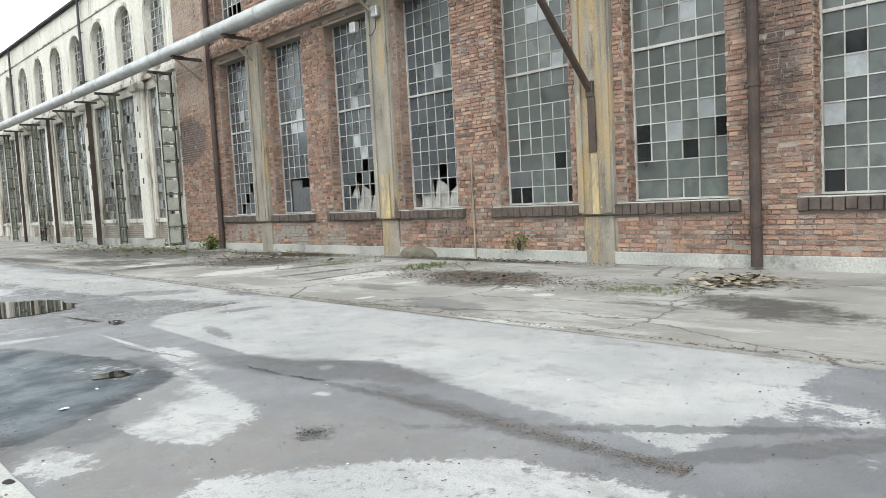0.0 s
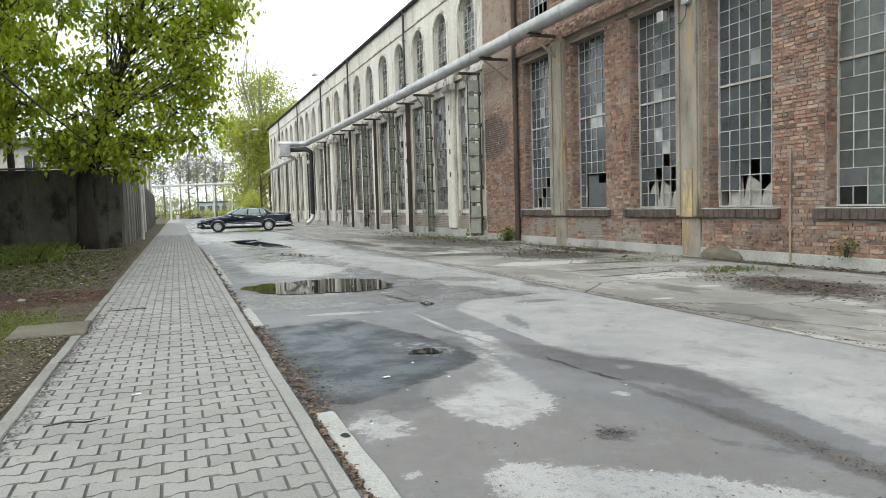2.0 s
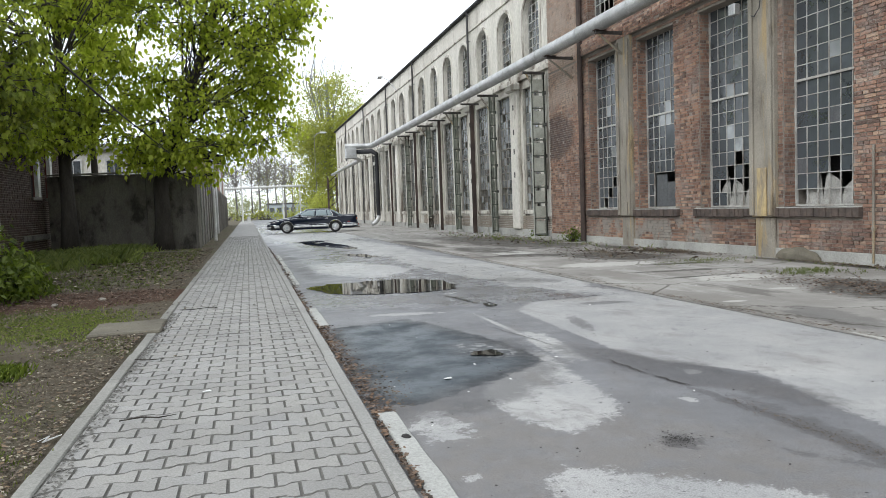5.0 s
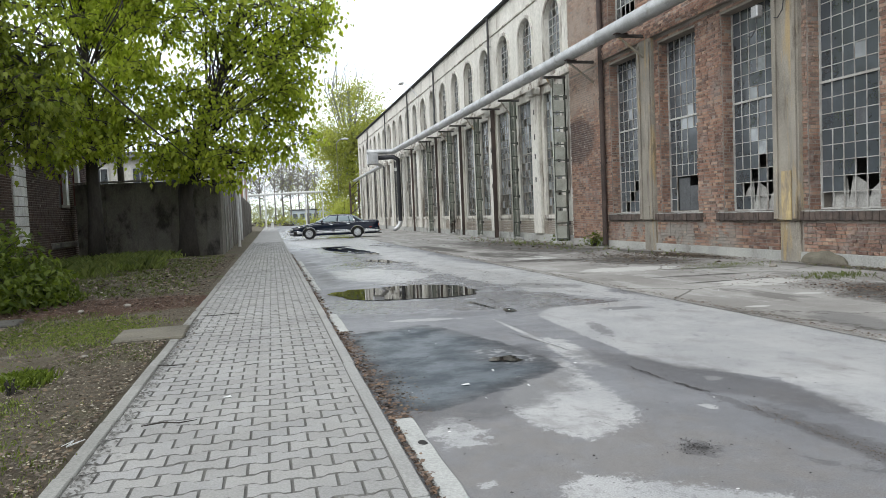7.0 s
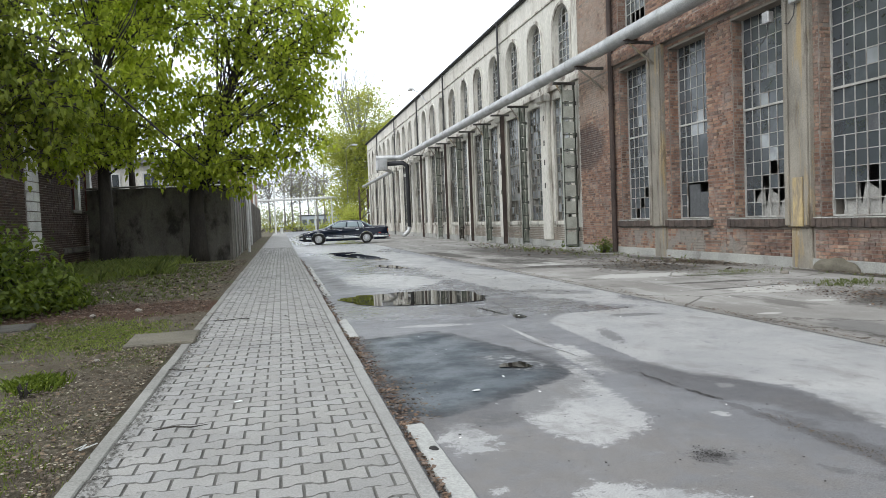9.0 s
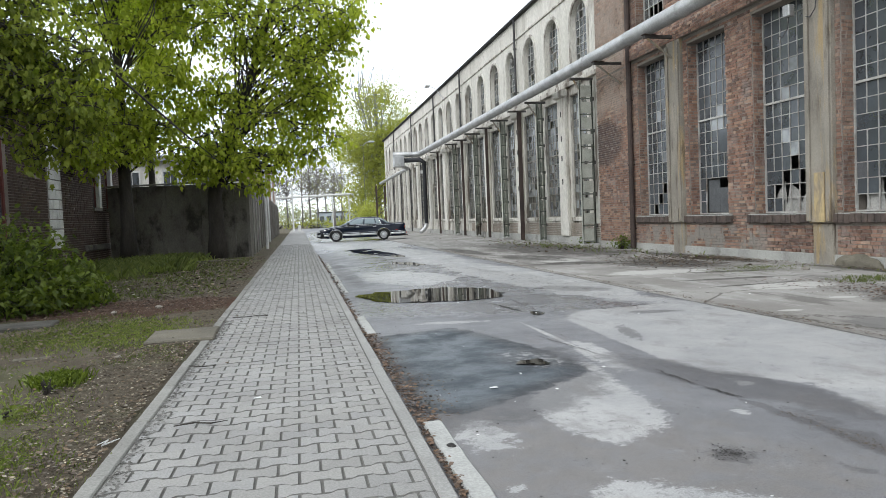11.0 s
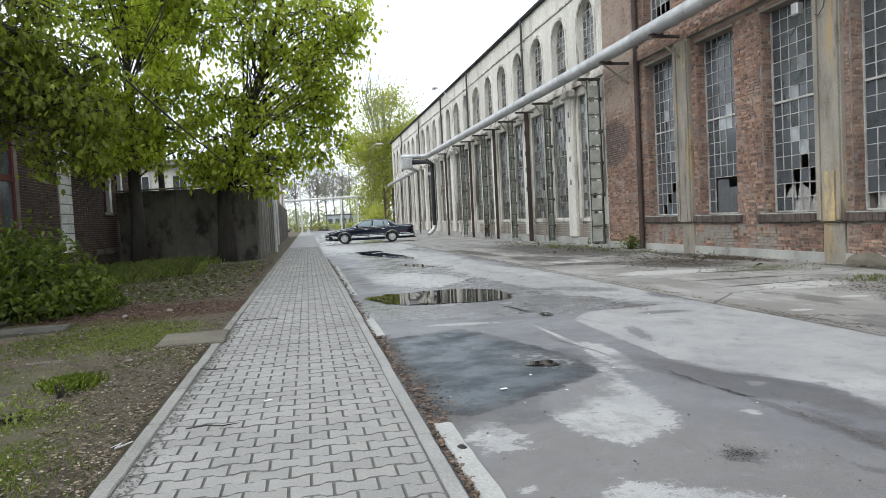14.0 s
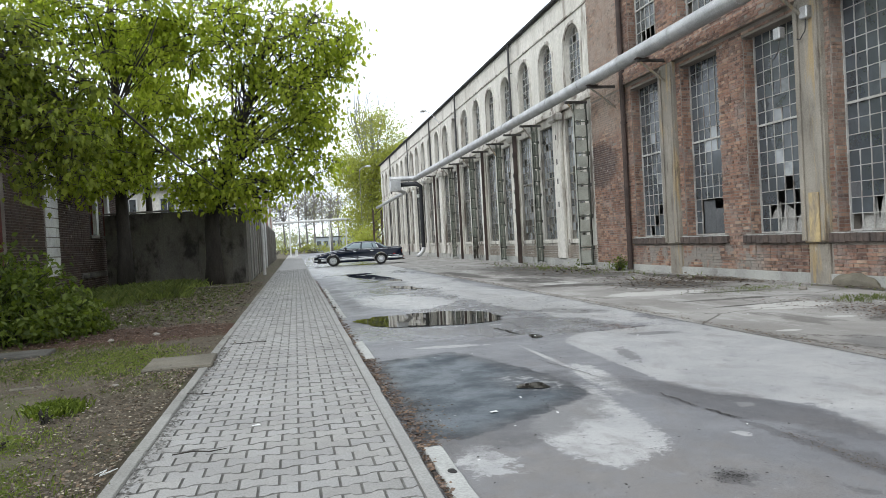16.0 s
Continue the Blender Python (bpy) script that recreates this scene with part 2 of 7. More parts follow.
M["paver_edge"] = plain("dirty_paver_edge", (0.21, 0.205, 0.19), (0.165, 0.16, 0.147), 3, 80, 0.95, 0.4)
M["kerb"] = plain("kerb_concrete", (0.335, 0.33, 0.31), (0.275, 0.27, 0.255), 1.3, 60, 0.9, 0.35, stain=(0.19, 0.18, 0.16), stain_at=(0.6, 0.75))
M["kerb_old"] = plain("old_kerb_concrete", (0.43, 0.43, 0.405), (0.34, 0.34, 0.32), 1.8, 50, 0.9, 0.4, stain=(0.2, 0.19, 0.17), stain_at=(0.6, 0.72))
M["edging"] = plain("dirty_edging_concrete", (0.285, 0.28, 0.255), (0.22, 0.215, 0.195), 1.3, 60, 0.92, 0.35, stain=(0.12, 0.115, 0.095), stain_at=(0.55, 0.72))
# dark copy of the verge slab, bush shadow put into its colour
M["slab_dark"] = plain("shade_dark_slab", (0.085, 0.08, 0.068), (0.05, 0.048, 0.04), 1.8, 40, 0.92, 0.4)
M["pebble"] = plain("dull_pebble", (0.30, 0.275, 0.235), (0.20, 0.18, 0.15), 8, 60, 0.9, 0.3)
M["slab"] = plain("verge_slab", (0.172, 0.155, 0.118), (0.11, 0.10, 0.078), 1.4, 40, 0.92, 0.4)
M["dark_wall"] = plain("blackened_concrete", (0.19, 0.178, 0.155), (0.115, 0.107, 0.094), 0.9, 25, 0.95, 0.4, stretch=(1, 1, 0.7), stain=(0.042, 0.038, 0.034), stain_at=(0.47, 0.66), stain_scale=1.1)
M["fence_panel"] = plain("fence_concrete", (0.24, 0.225, 0.20), (0.15, 0.14, 0.123), 0.8, 25, 0.95, 0.3, stretch=(1, 1, 0.3))
M["blue_render"] = plain("pale_blue_render", (0.50, 0.56, 0.60), (0.42, 0.47, 0.51), 0.6, 20, 0.85, 0.15)
M["far_brick"] = plain("faded_brick", (0.40, 0.25, 0.18), (0.28, 0.18, 0.14), 1.4, 9, 0.92, 0.3, stain=(0.45, 0.40, 0.35), stain_at=(0.52, 0.7))
M["white_post"] = plain("white_paint", (0.68, 0.68, 0.66), (0.52, 0.52, 0.5), 1.5, 40, 0.7, 0.15, stain=(0.3, 0.27, 0.23), stain_at=(0.62, 0.75))
M["red_paint"] = plain("red_brown_paint", (0.13, 0.032, 0.025), (0.085, 0.025, 0.02), 2, 40, 0.6, 0.15)
M["bark"] = plain("bark", (0.052, 0.046, 0.039), (0.03, 0.026, 0.022), 3, 30, 0.95, 0.8, stretch=(1, 1, 0.3))
# both distant barks are lightened: the haze is painted into their colour
M["bark_bare"] = plain("haze_pale_bark", (0.25, 0.24, 0.225), (0.17, 0.16, 0.15), 3, 30, 0.95, 0.4)
M["bark_far"] = plain("haze_grey_bark", (0.30, 0.30, 0.30), (0.21, 0.21, 0.21), 3, 30, 0.95, 0.4)


def leafmat(name, a, b, trans=0.35):
    g = Graph(name)
    r = g.rand("island")
    c = g.mix(r, a, b)
    c = g.mix(g.step(g.noise(0.6, 3, 0.5), 0.35, 0.65, 0, 0.35), c, tuple(v * 0.6 for v in a))
    g.done(c, 0.55, 0, 0.35)
    tl = g.t.nodes.new("ShaderNodeBsdfTranslucent")
    g.link(g.mix(1.0, c, (1.25, 1.35, 0.6), "MULTIPLY"), tl.inputs[0])
    ms = g.t.nodes.new("ShaderNodeMixShader")
    ms.inputs[0].default_value = trans
    g.link(g.b.outputs[0], ms.inputs[1])
    g.link(tl.outputs[0], ms.inputs[2])
    g.link(ms.outputs[0], g.t.nodes["Material Output"].inputs["Surface"])
    return g.m


M["leaf"] = leafmat("maple_leaf", (0.22, 0.275, 0.034), (0.56, 0.60, 0.115), 0.7)
# darker copy of the maple leaf; the low tree's shade is in its colour
M["leaf_shade"] = leafmat("shaded_maple_leaf", (0.10, 0.135, 0.018), (0.31, 0.35, 0.06), 0.52)
M["leaf_dark"] = leafmat("elder_leaf", (0.046, 0.072, 0.010), (0.185, 0.235, 0.036), 0.45)
M["leaf_poplar"] = leafmat("young_poplar_leaf", (0.33, 0.345, 0.10), (0.56, 0.555, 0.21), 0.64)
# washed-out leaf colour imitates distance haze on far trees and thickets
M["leaf_pale"] = leafmat("haze_pale_leaf", (0.40, 0.405, 0.35), (0.55, 0.55, 0.50), 0.5)
M["grass"] = leafmat("grass_blades", (0.075, 0.105, 0.024), (0.18, 0.205, 0.062), 0.3)
M["grass_bright"] = leafmat("bright_weeds", (0.13, 0.175, 0.04), (0.29, 0.33, 0.10), 0.4)
M["litter"] = plain("dead_leaves", (0.135, 0.10, 0.068), (0.078, 0.06, 0.042), 6, 60, 0.9, 0.2, rand="island", vary=0.6)
M["litter_red"] = plain("red_brown_leaves", (0.15, 0.102, 0.07), (0.083, 0.058, 0.044), 6, 60, 0.9, 0.2, rand="island", vary=0.6)
M["litter_pale"] = plain("pale_litter", (0.30, 0.27, 0.20), (0.18, 0.15, 0.11), 6, 60, 0.9, 0.2, rand="island", vary=0.5)
M["paper"] = plain("white_scrap", (0.75, 0.75, 0.73), (0.6, 0.6, 0.58), 6, 60, 0.8, 0.1)


def water():
    g = Graph("puddle_water")
    g.bump(g.noise(5, 2, 0.5), 0.02, 0.01)
    g.b.inputs["IOR"].default_value = 1.33
    return g.done((0.022, 0.021, 0.018), 0.015, 0, 0.9)


M["water"] = water()


# corners of the tar repair, counter-clockwise
ISLAND = [(2.33, 5.55), (1.65, 4.8), (1.45, 4.45), (1.45, 3.83), (1.62, 3.49), (2.02, 3.68), (2.17, 3.97), (2.27, 4.77)]
BOTTOM = [(1.2, 2.92), (1.2, 1.5), (2.6, 1.3), (2.5, 2.1), (2.18, 2.5), (1.42, 3.08)]
NEAR_FIELD = [(3.42, 4.65), (3.27, 3.4), (2.97, 2.3), (2.85, 1.5), (5.3, 1.5), (5.3, 4.7)]
FIELD = [(3.02, 7.8), (2.92, 5.3), (3.02, 4.85), (3.4, 4.3), (5.3, 4.2), (5.3, 8.6), (3.4, 8.4)]
TAR = [(0.72, 4.45), (1.0, 4.36), (1.62, 4.74), (2.16, 5.14), (2.4, 5.5), (2.16, 6.3), (2.06, 7.3), (1.66, 7.85), (0.76, 7.55)]


def road_surface():
    """Worn asphalt: damp darker ground, dry pale islands, tyre marks."""
    g = Graph("worn_asphalt")
    # the slight blue of the damp tones is sky reflection put into colour
    damp = g.mix(g.step(g.noise(0.7, 6, 0.62), 0.32, 0.68), (0.138, 0.139, 0.146), (0.206, 0.208, 0.216))
    c = damp
    n = g.noise(2.2, 7, 0.7)
    dry = None
    for e in ((1.0, 3.9, 0.15, 0.25, 0, 0.8), (0.94, 3.1, 0.06, 0.06, 0, 0.8), (2.54, 5.8, 0.13, 0.62, -6, 0.7), (2.49, 6.75, 0.03, 1.0, 0, 0.5),
              (1.75, 8.2, 0.42, 0.1, -10, 0.6), (2.6, 3.83, 0.05, 0.07, 0, 0.7), (3.05, 4.45, 0.06, 0.06, 0, 0.7), (3.85, 2.8, 0.45, 1.7, 6, 0.4), (4.3, 14.0, 0.8, 5.5, 4, 0.35), 
              (3.7, 24.0, 1.0, 7.0, 3, 0.35), (2.2, 14.9, 0.9, 2.0, 10, 0.35),
              (2.9, 36.0, 2.4, 7.0, 0, 0.3), (3.4, -1.5, 1.0, 2.0, 0, 0.35)):
        k = g.ellipse(*e[:5], wob=e[5], wobscale=min(6, max(1.3, 0.8 / min(e[2], e[3]))), soft=0.07)
        dry = k if dry is None else g.math("MAXIMUM", dry, k)
    # the two large dry fields, with clear rims
    field = None
    for poly, amp in ((ISLAND, 0.22), (BOTTOM, 0.22), (FIELD, 0.12), (NEAR_FIELD, 0.2)):
        d = g.math("MULTIPLY_ADD", g.noise(3.2, 8, 0.72), amp, g.math("SUBTRACT", g.inside(poly, 0.06), amp / 2))
        d = g.math("MULTIPLY_ADD", g.noise(17, 8, 0.8), amp * 2.0, g.math("SUBTRACT", d, amp))
        k = g.step(d, -0.015, 0.03)
        if poly is ISLAND or poly is BOTTOM:
            dry = g.math("MAXIMUM", dry, k)
        else:
            field = k if field is None else g.math("MAXIMUM", field, k)
    holes = g.math("MULTIPLY", g.step(g.noise(5.0, 8, 0.78), 0.36, 0.44), g.step(g.noise(20, 6, 0.7), 0.36, 0.42, 0.35, 1.0))
    dry = g.math("MAXIMUM", g.math("MULTIPLY", dry, holes), g.math("MULTIPLY", field, g.step(g.noise(4.0, 8, 0.75, stretch=(1, 0.6, 1)), 0.34, 0.42, 0.2, 0.85)))
    c = g.mix(g.math("MULTIPLY", dry, 0.9), c, g.mix(g.step(g.noise(1.3, 5, 0.6), 0.35, 0.65), (0.35, 0.35, 0.345), (0.44, 0.435, 0.42)))
    c = g.mix(g.math("MULTIPLY", g.math("MULTIPLY", g.ellipse(1.5, 2.9, 1.1, 1.5, 20, 0.4, 1.6, 0.4), g.math("SUBTRACT", 1.0, dry)), g.step(g.noise(4.0, 7, 0.75), 0.35, 0.6, 0.25, 0.75)), c, (0.185, 0.17, 0.155))
    dark = None
    for e in ((2.86, 2.65, 0.11, 1.0, -3, 0.6), (2.95, 4.6, 0.28, 1.2, 18, 0.4), (2.1, 3.2, 0.12, 0.09, 0, 1.0), (2.82, 3.4, 0.05, 0.75, 4, 0.9), (1.55, 4.75, 0.9, 0.45, 38, 0.4), (3.3, 1.75, 0.06, 1.2, 35, 0.8), (4.2, 7.9, 0.3, 0.13, -10, 0.5), (3.28, 6.7, 0.08, 0.42, -12, 0.6),
              (4.35, 10.9, 0.3, 0.7, 40, 0.5), (1.3, 10.6, 0.55, 1.6, 0, 0.4), (1.0, 18.0, 0.28, 4.5, 2, 0.4), (3.55, 1.0, 0.1, 1.1, 50, 0.5),
              (2.6, 22.0, 0.8, 2.0, 8, 0.4)):
        k = g.ellipse(*e[:5], wob=e[5], wobscale=min(7, max(1.3, 0.7 / min(e[2], e[3]))), soft=0.22)
        dark = k if dark is None else g.math("MAXIMUM", dark, k)
    c = g.mix(g.math("MULTIPLY", dark, 0.62), c, (0.08, 0.078, 0.08))
    speck = g.noise(38, 2, 0.5)
    c = g.mix(g.step(speck, 0.66, 0.72, 0, 0.6), c, (0.06, 0.058, 0.056))
    c = g.mix(g.step(g.noise(26, 2, 0.5), 0.72, 0.76, 0, 0.4), c, (0.45, 0.44, 0.42))
    c = g.mix(g.step(g.noise(9, 7, 0.8), 0.54, 0.66, 0, 0.36), c, (0.10, 0.098, 0.096))
    c = g.mix(g.step(g.noise(2.9, 7, 0.75, stretch=(1, 0.5, 1)), 0.52, 0.64, 0, 0.35), c, (0.16, 0.145, 0.135))
    c = g.mix(g.step(g.noise(6.5, 8, 0.8), 0.58, 0.68, 0, 0.4), c, (0.33, 0.328, 0.32))
    fine = g.noise(130, 3, 0.8)
    c = g.mix(1.0, c, g.mix(g.step(fine, 0.25, 0.75), (0.6, 0.6, 0.6), (1.34, 1.34, 1.34)), "MULTIPLY")
    # the tar repair: a field within straight cuts, frayed at its rim
    x, y, z = g.axes()
    inside = g.inside(TAR, 0.12)
    fray = g.math("MULTIPLY_ADD", g.noise(4.5, 8, 0.75), 0.36, g.math("SUBTRACT", inside, 0.18))
    tar = g.step(fray, -0.02, 0.03)
    tn = g.noise(1.8, 6, 0.65)
    # the lighter blue tar tone has sky sheen painted in
    tc = g.mix(g.step(tn, 0.3, 0.7), (0.025, 0.035, 0.044), (0.064, 0.085, 0.102))
    tc = g.mix(g.step(fray, 0.04, 0.26, 0.75, 0.0), tc, (0.024, 0.025, 0.028))
    tc = g.mix(1.0, tc, g.mix(g.noise(150, 3, 0.8), (0.6, 0.6, 0.6), (1.4, 1.4, 1.4)), "MULTIPLY")
    c = g.mix(tar, c, tc)
    # broken pale rim of the pothole, dark crumbs round it
    rim = g.math("MULTIPLY", g.ellipse(1.95, 5.82, 0.19, 0.38, 12, 0.5, 4.0, 0.15), g.step(g.noise(11, 6, 0.75), 0.5, 0.56))
    c = g.mix(g.math("MULTIPLY", g.ellipse(2.02, 5.85, 0.36, 0.5, 0, 0.5, 4.0, 0.3), 0.6), c, (0.03, 0.031, 0.034))
    c = g.mix(g.math("MULTIPLY", rim, 0.75), c, (0.33, 0.33, 0.33))
    g.bump(g.math("ADD", g.math("MULTIPLY", fine, 0.6), g.math("MULTIPLY_ADD", tar, 0.8, n)), 0.3, 0.012)
    wet = g.step(g.noise(0.45, 4, 0.6), 0.42, 0.62)
    r = g.math("SUBTRACT", g.step(n, 0.3, 0.7, 0.52, 0.72), g.math("MULTIPLY", wet, 0.14))
    sheen = g.math("MAXIMUM", g.ellipse(2.3, 9.9, 1.7, 1.3, 0, 0.5, 1.0, 0.3), g.math("MAXIMUM", g.ellipse(3.2, 15.0, 1.5, 6.5, 6, 0.5, 1.0, 0.3), g.ellipse(2.9, 54.0, 2.6, 34.0, 0, 0.3, 0.6, 0.3)))
    r = g.math("SUBTRACT", r, g.math("MULTIPLY", sheen, 0.36))
    dry = g.math("MULTIPLY", dry, g.math("SUBTRACT", 1.0, g.math("MULTIPLY", sheen, 0.6)))
    r = g.math("MAXIMUM", r, g.math("MULTIPLY", dry, 0.8))
    tr = g.step(tn, 0.32, 0.6, 0.72, 0.36)
    r = g.math("ADD", g.math("MULTIPLY", r, g.math("SUBTRACT", 1.0, tar)), g.math("MULTIPLY", tr, tar))
    return g.done(c, r, 0, 0.5)


M["road"] = road_surface()


def apron_surface():
    """Cracked yard concrete with dirt, moss and dry pale streaks."""
    g = Graph("yard_concrete")
    n, big = g.noise(2.4, 7, 0.7), g.noise(0.5, 5, 0.6)
    c = g.mix(g.step(big, 0.35, 0.68), (0.235, 0.222, 0.203), (0.35, 0.337, 0.313))
    streak = g.noise(1.1, 7, 0.7, stretch=(1.6, 0.35, 1))
    c = g.mix(g.step(streak, 0.53, 0.6, 0, 0.6), c, (0.42, 0.41, 0.385))
    c = g.mix(g.step(g.noise(1.0, 7, 0.7, stretch=(1.3, 0.4, 3)), 0.55, 0.66, 0, 0.7), c, (0.125, 0.116, 0.105))
    c = g.mix(g.step(n, 0.56, 0.7, 0, 0.6), c, (0.38, 0.37, 0.345))
    pale = None
    for e in ((7.0, 12.9, 1.1, 0.5, 5, 0.4), (7.45, 9.7, 0.75, 0.5, 20, 0.4), (7.55, 6.5, 0.25, 0.75, -25, 0.5), (5.6, 7.24, 0.15, 0.07, 0, 0.4), (7.05, 8.1, 0.2, 0.1, 0, 0.5), (6.95, 5.4, 0.12, 0.16, 0, 0.5), (5.16, 4.4, 0.05, 0.7, 2, 0.4), (6.6, 18.5, 0.6, 2.2, 0, 0.4)):
        k = g.ellipse(*e[:5], wob=e[5], wobscale=2.5, soft=0.12)
        pale = k if pale is None else g.math("MAXIMUM", pale, k)
    c = g.mix(g.math("MULTIPLY", pale, 0.8), c, (0.52, 0.51, 0.475))
    c = g.mix(g.math("MULTIPLY", g.ellipse(5.7, 5.85, 0.3, 0.85, -14, 0.4, 2.0, 0.25), 0.65), c, (0.15, 0.145, 0.14))
    dirt = None
    for e in ((6.5, 19.0, 0.8, 1.5, 0, 0.5), (6.7, 16.2, 1.1, 0.55, 0, 0.5), (5.7, 24.0, 0.4, 2.6, 2, 0.5), (10.3, 17.4, 0.45, 2.6, 0, 0.5), (7.4, 11.05, 1.0, 0.13, 4, 0.6), (9.2, 20.5, 1.2, 1.0, 0, 0.5), (8.1, 7.4, 0.85, 1.35, -32, 0.45), (8.4, 15.0, 1.3, 1.3, 0, 0.45), (7.2, 10.05, 1.0, 0.07, 10, 0.6), (8.4, 12.4, 0.9, 0.13, 0, 0.6), (7.2, 2.7, 0.5, 1.0, -30, 0.5), (10.6, 10.5, 0.22, 2.6, 0, 0.5),
              (8.6, 24.0, 1.8, 5.5, 0, 0.4), (10.2, 16.4, 0.6, 0.8, 0, 0.5)):
        k = g.ellipse(*e[:5], wob=e[5], wobscale=1.6, soft=0.3)
        dirt = k if dirt is None else g.math("MAXIMUM", dirt, k)
    c = g.mix(g.math("MULTIPLY", dirt, g.step(n, 0.32, 0.55, 0.5, 0.95)), c, (0.075, 0.068, 0.06))
    vor = g.t.nodes.new("ShaderNodeTexVoronoi")
    vor.feature, vor.inputs["Scale"].default_value = "DISTANCE_TO_EDGE", 0.42
    wob = g.t.nodes.new("ShaderNodeVectorMath")
    wob.operation = "MULTIPLY_ADD"
    g.link(g.noise(1.5, 5, 0.7), wob.inputs[0])
    wob.inputs[1].default_value = (0.8, 0.8, 0)
    g.link(g.p, wob.inputs[2])
    g.link(wob.outputs[0], vor.inputs["Vector"])
    c = g.mix(g.step(vor.outputs["Distance"], 0.0, 0.012, 0.75, 0.0), c, (0.06, 0.05, 0.04))
    fine = g.noise(90, 3, 0.8)
    c = g.mix(1.0, c, g.mix(fine, (0.72, 0.72, 0.72), (1.25, 1.25, 1.25)), "MULTIPLY")
    g.bump(g.math("ADD", n, g.math("MULTIPLY", fine, 0.4)), 0.5, 0.03)
    return g.done(c, 0.9, 0, 0.3)


M["apron"] = apron_surface()


def earth_surface():
    g = Graph("verge_earth")
    n, big, fine = g.noise(3.5, 7, 0.7), g.noise(0.55, 5, 0.6), g.noise(70, 4, 0.8)
    c = g.mix(g.step(n, 0.3, 0.7), (0.085, 0.07, 0.049), (0.14, 0.12, 0.088))
    c = g.mix(g.step(big, 0.5, 0.68, 0, 0.6), c, (0.08, 0.10, 0.035))
    c = g.mix(g.ellipse(-2.6, 11.9, 2.2, 1.1, 0, 0.3), c, (0.085, 0.05, 0.035))
    c = g.mix(1.0, c, g.mix(fine, (0.55, 0.55, 0.55), (1.5, 1.5, 1.5)), "MULTIPLY")
    g.bump(g.math("ADD", n, fine), 0.7, 0.03)
    return g.done(c, 0.97, 0, 0.2)


M["earth"] = earth_surface()


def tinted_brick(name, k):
    """The same brick, mixed evenly towards one tone."""
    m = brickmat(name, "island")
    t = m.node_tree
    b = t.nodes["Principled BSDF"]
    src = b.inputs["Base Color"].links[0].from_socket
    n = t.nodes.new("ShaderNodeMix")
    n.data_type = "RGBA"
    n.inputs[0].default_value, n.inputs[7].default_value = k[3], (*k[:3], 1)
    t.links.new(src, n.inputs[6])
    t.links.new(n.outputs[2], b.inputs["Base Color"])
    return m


M["sooty_brick"] = tinted_brick("sooty_brick", (0.30, 0.275, 0.235, 0.82))
M["side_brick"] = tinted_brick("dark_side_brick", (0.042, 0.032, 0.028, 0.86))

# ---- mesh helpers ----


def mesh_ob(name, bm, material, parent=None, label="", smooth=False):
    me = bpy.data.meshes.new(name)
    bm.normal_update()
    bm.to_mesh(me)
    bm.free()
    me.materials.append(material)
    if smooth:
        me.polygons.foreach_set("use_smooth", [True] * len(me.polygons))
    ob = new(name, me)
    if parent:
        ob.parent = parent
    if label:
        ob["label"] = label
    return ob


def part(name, bm, material, parent, label="", smooth=False):
    return mesh_ob(name, bm, material, parent, label, smooth)


def thing(name, at, label, category, group="", turn=0.0):
    ob = new(name)
    ob.matrix_world = pose(*at, 0, 0, turn)
    ob.empty_display_size = 0.2
    return tagged(ob, label, category, group)


def structure(ob, label="", category=""):
    return tagged(ob, label, category, kind="structure")


def box(bm, x0, x1, y0, y1, z0, z1, bevel=0.0):
    r = bmesh.ops.create_cube(bm, size=1, matrix=Matrix.Translation(((x0 + x1) / 2, (y0 + y1) / 2, (z0 + z1) / 2)) @ Matrix.Diagonal((x1 - x0, y1 - y0, z1 - z0, 1)))
    if bevel:
        edges = list({e for v in r["verts"] for e in v.link_edges})
        bmesh.ops.bevel(bm, geom=edges, offset=bevel, segments=1, affect="EDGES")
    return bm


def rod(bm, p0, p1, r0, r1=None, n=10):
    p0, p1 = Vector(p0), Vector(p1)
    d = p1 - p0
    m = Matrix.Translation((p0 + p1) / 2) @ d.to_track_quat("Z", "Y").to_matrix().to_4x4()
    bmesh.ops.create_cone(bm, cap_ends=True, segments=n, radius1=r0, radius2=r0 if r1 is None else r1, depth=d.length, matrix=m)
    return bm


def tube(bm, pts, radii, n=8):
    """A bent tapering tube through the points."""
    rings = []
    pts = [Vector(p) for p in pts]
    for i, p in enumerate(pts):
        d = (pts[min(i + 1, len(pts) - 1)] - pts[max(i - 1, 0)]).normalized()
        a = d.cross(Vector((0.31, 0.83, 0.46))).normalized()
        b = d.cross(a)
        rings.append([bm.verts.new(p + radii[i] * (math.cos(2 * math.pi * k / n) * a + math.sin(2 * math.pi * k / n) * b)) for k in range(n)])
    for r0, r1 in zip(rings, rings[1:]):
        for k in range(n):
            bm.faces.new((r0[k], r0[(k + 1) % n], r1[(k + 1) % n], r1[k]))
    bm.faces.new(rings[0][::-1])
    bm.faces.new(rings[-1])
    return bm


def B():
    return bmesh.new()


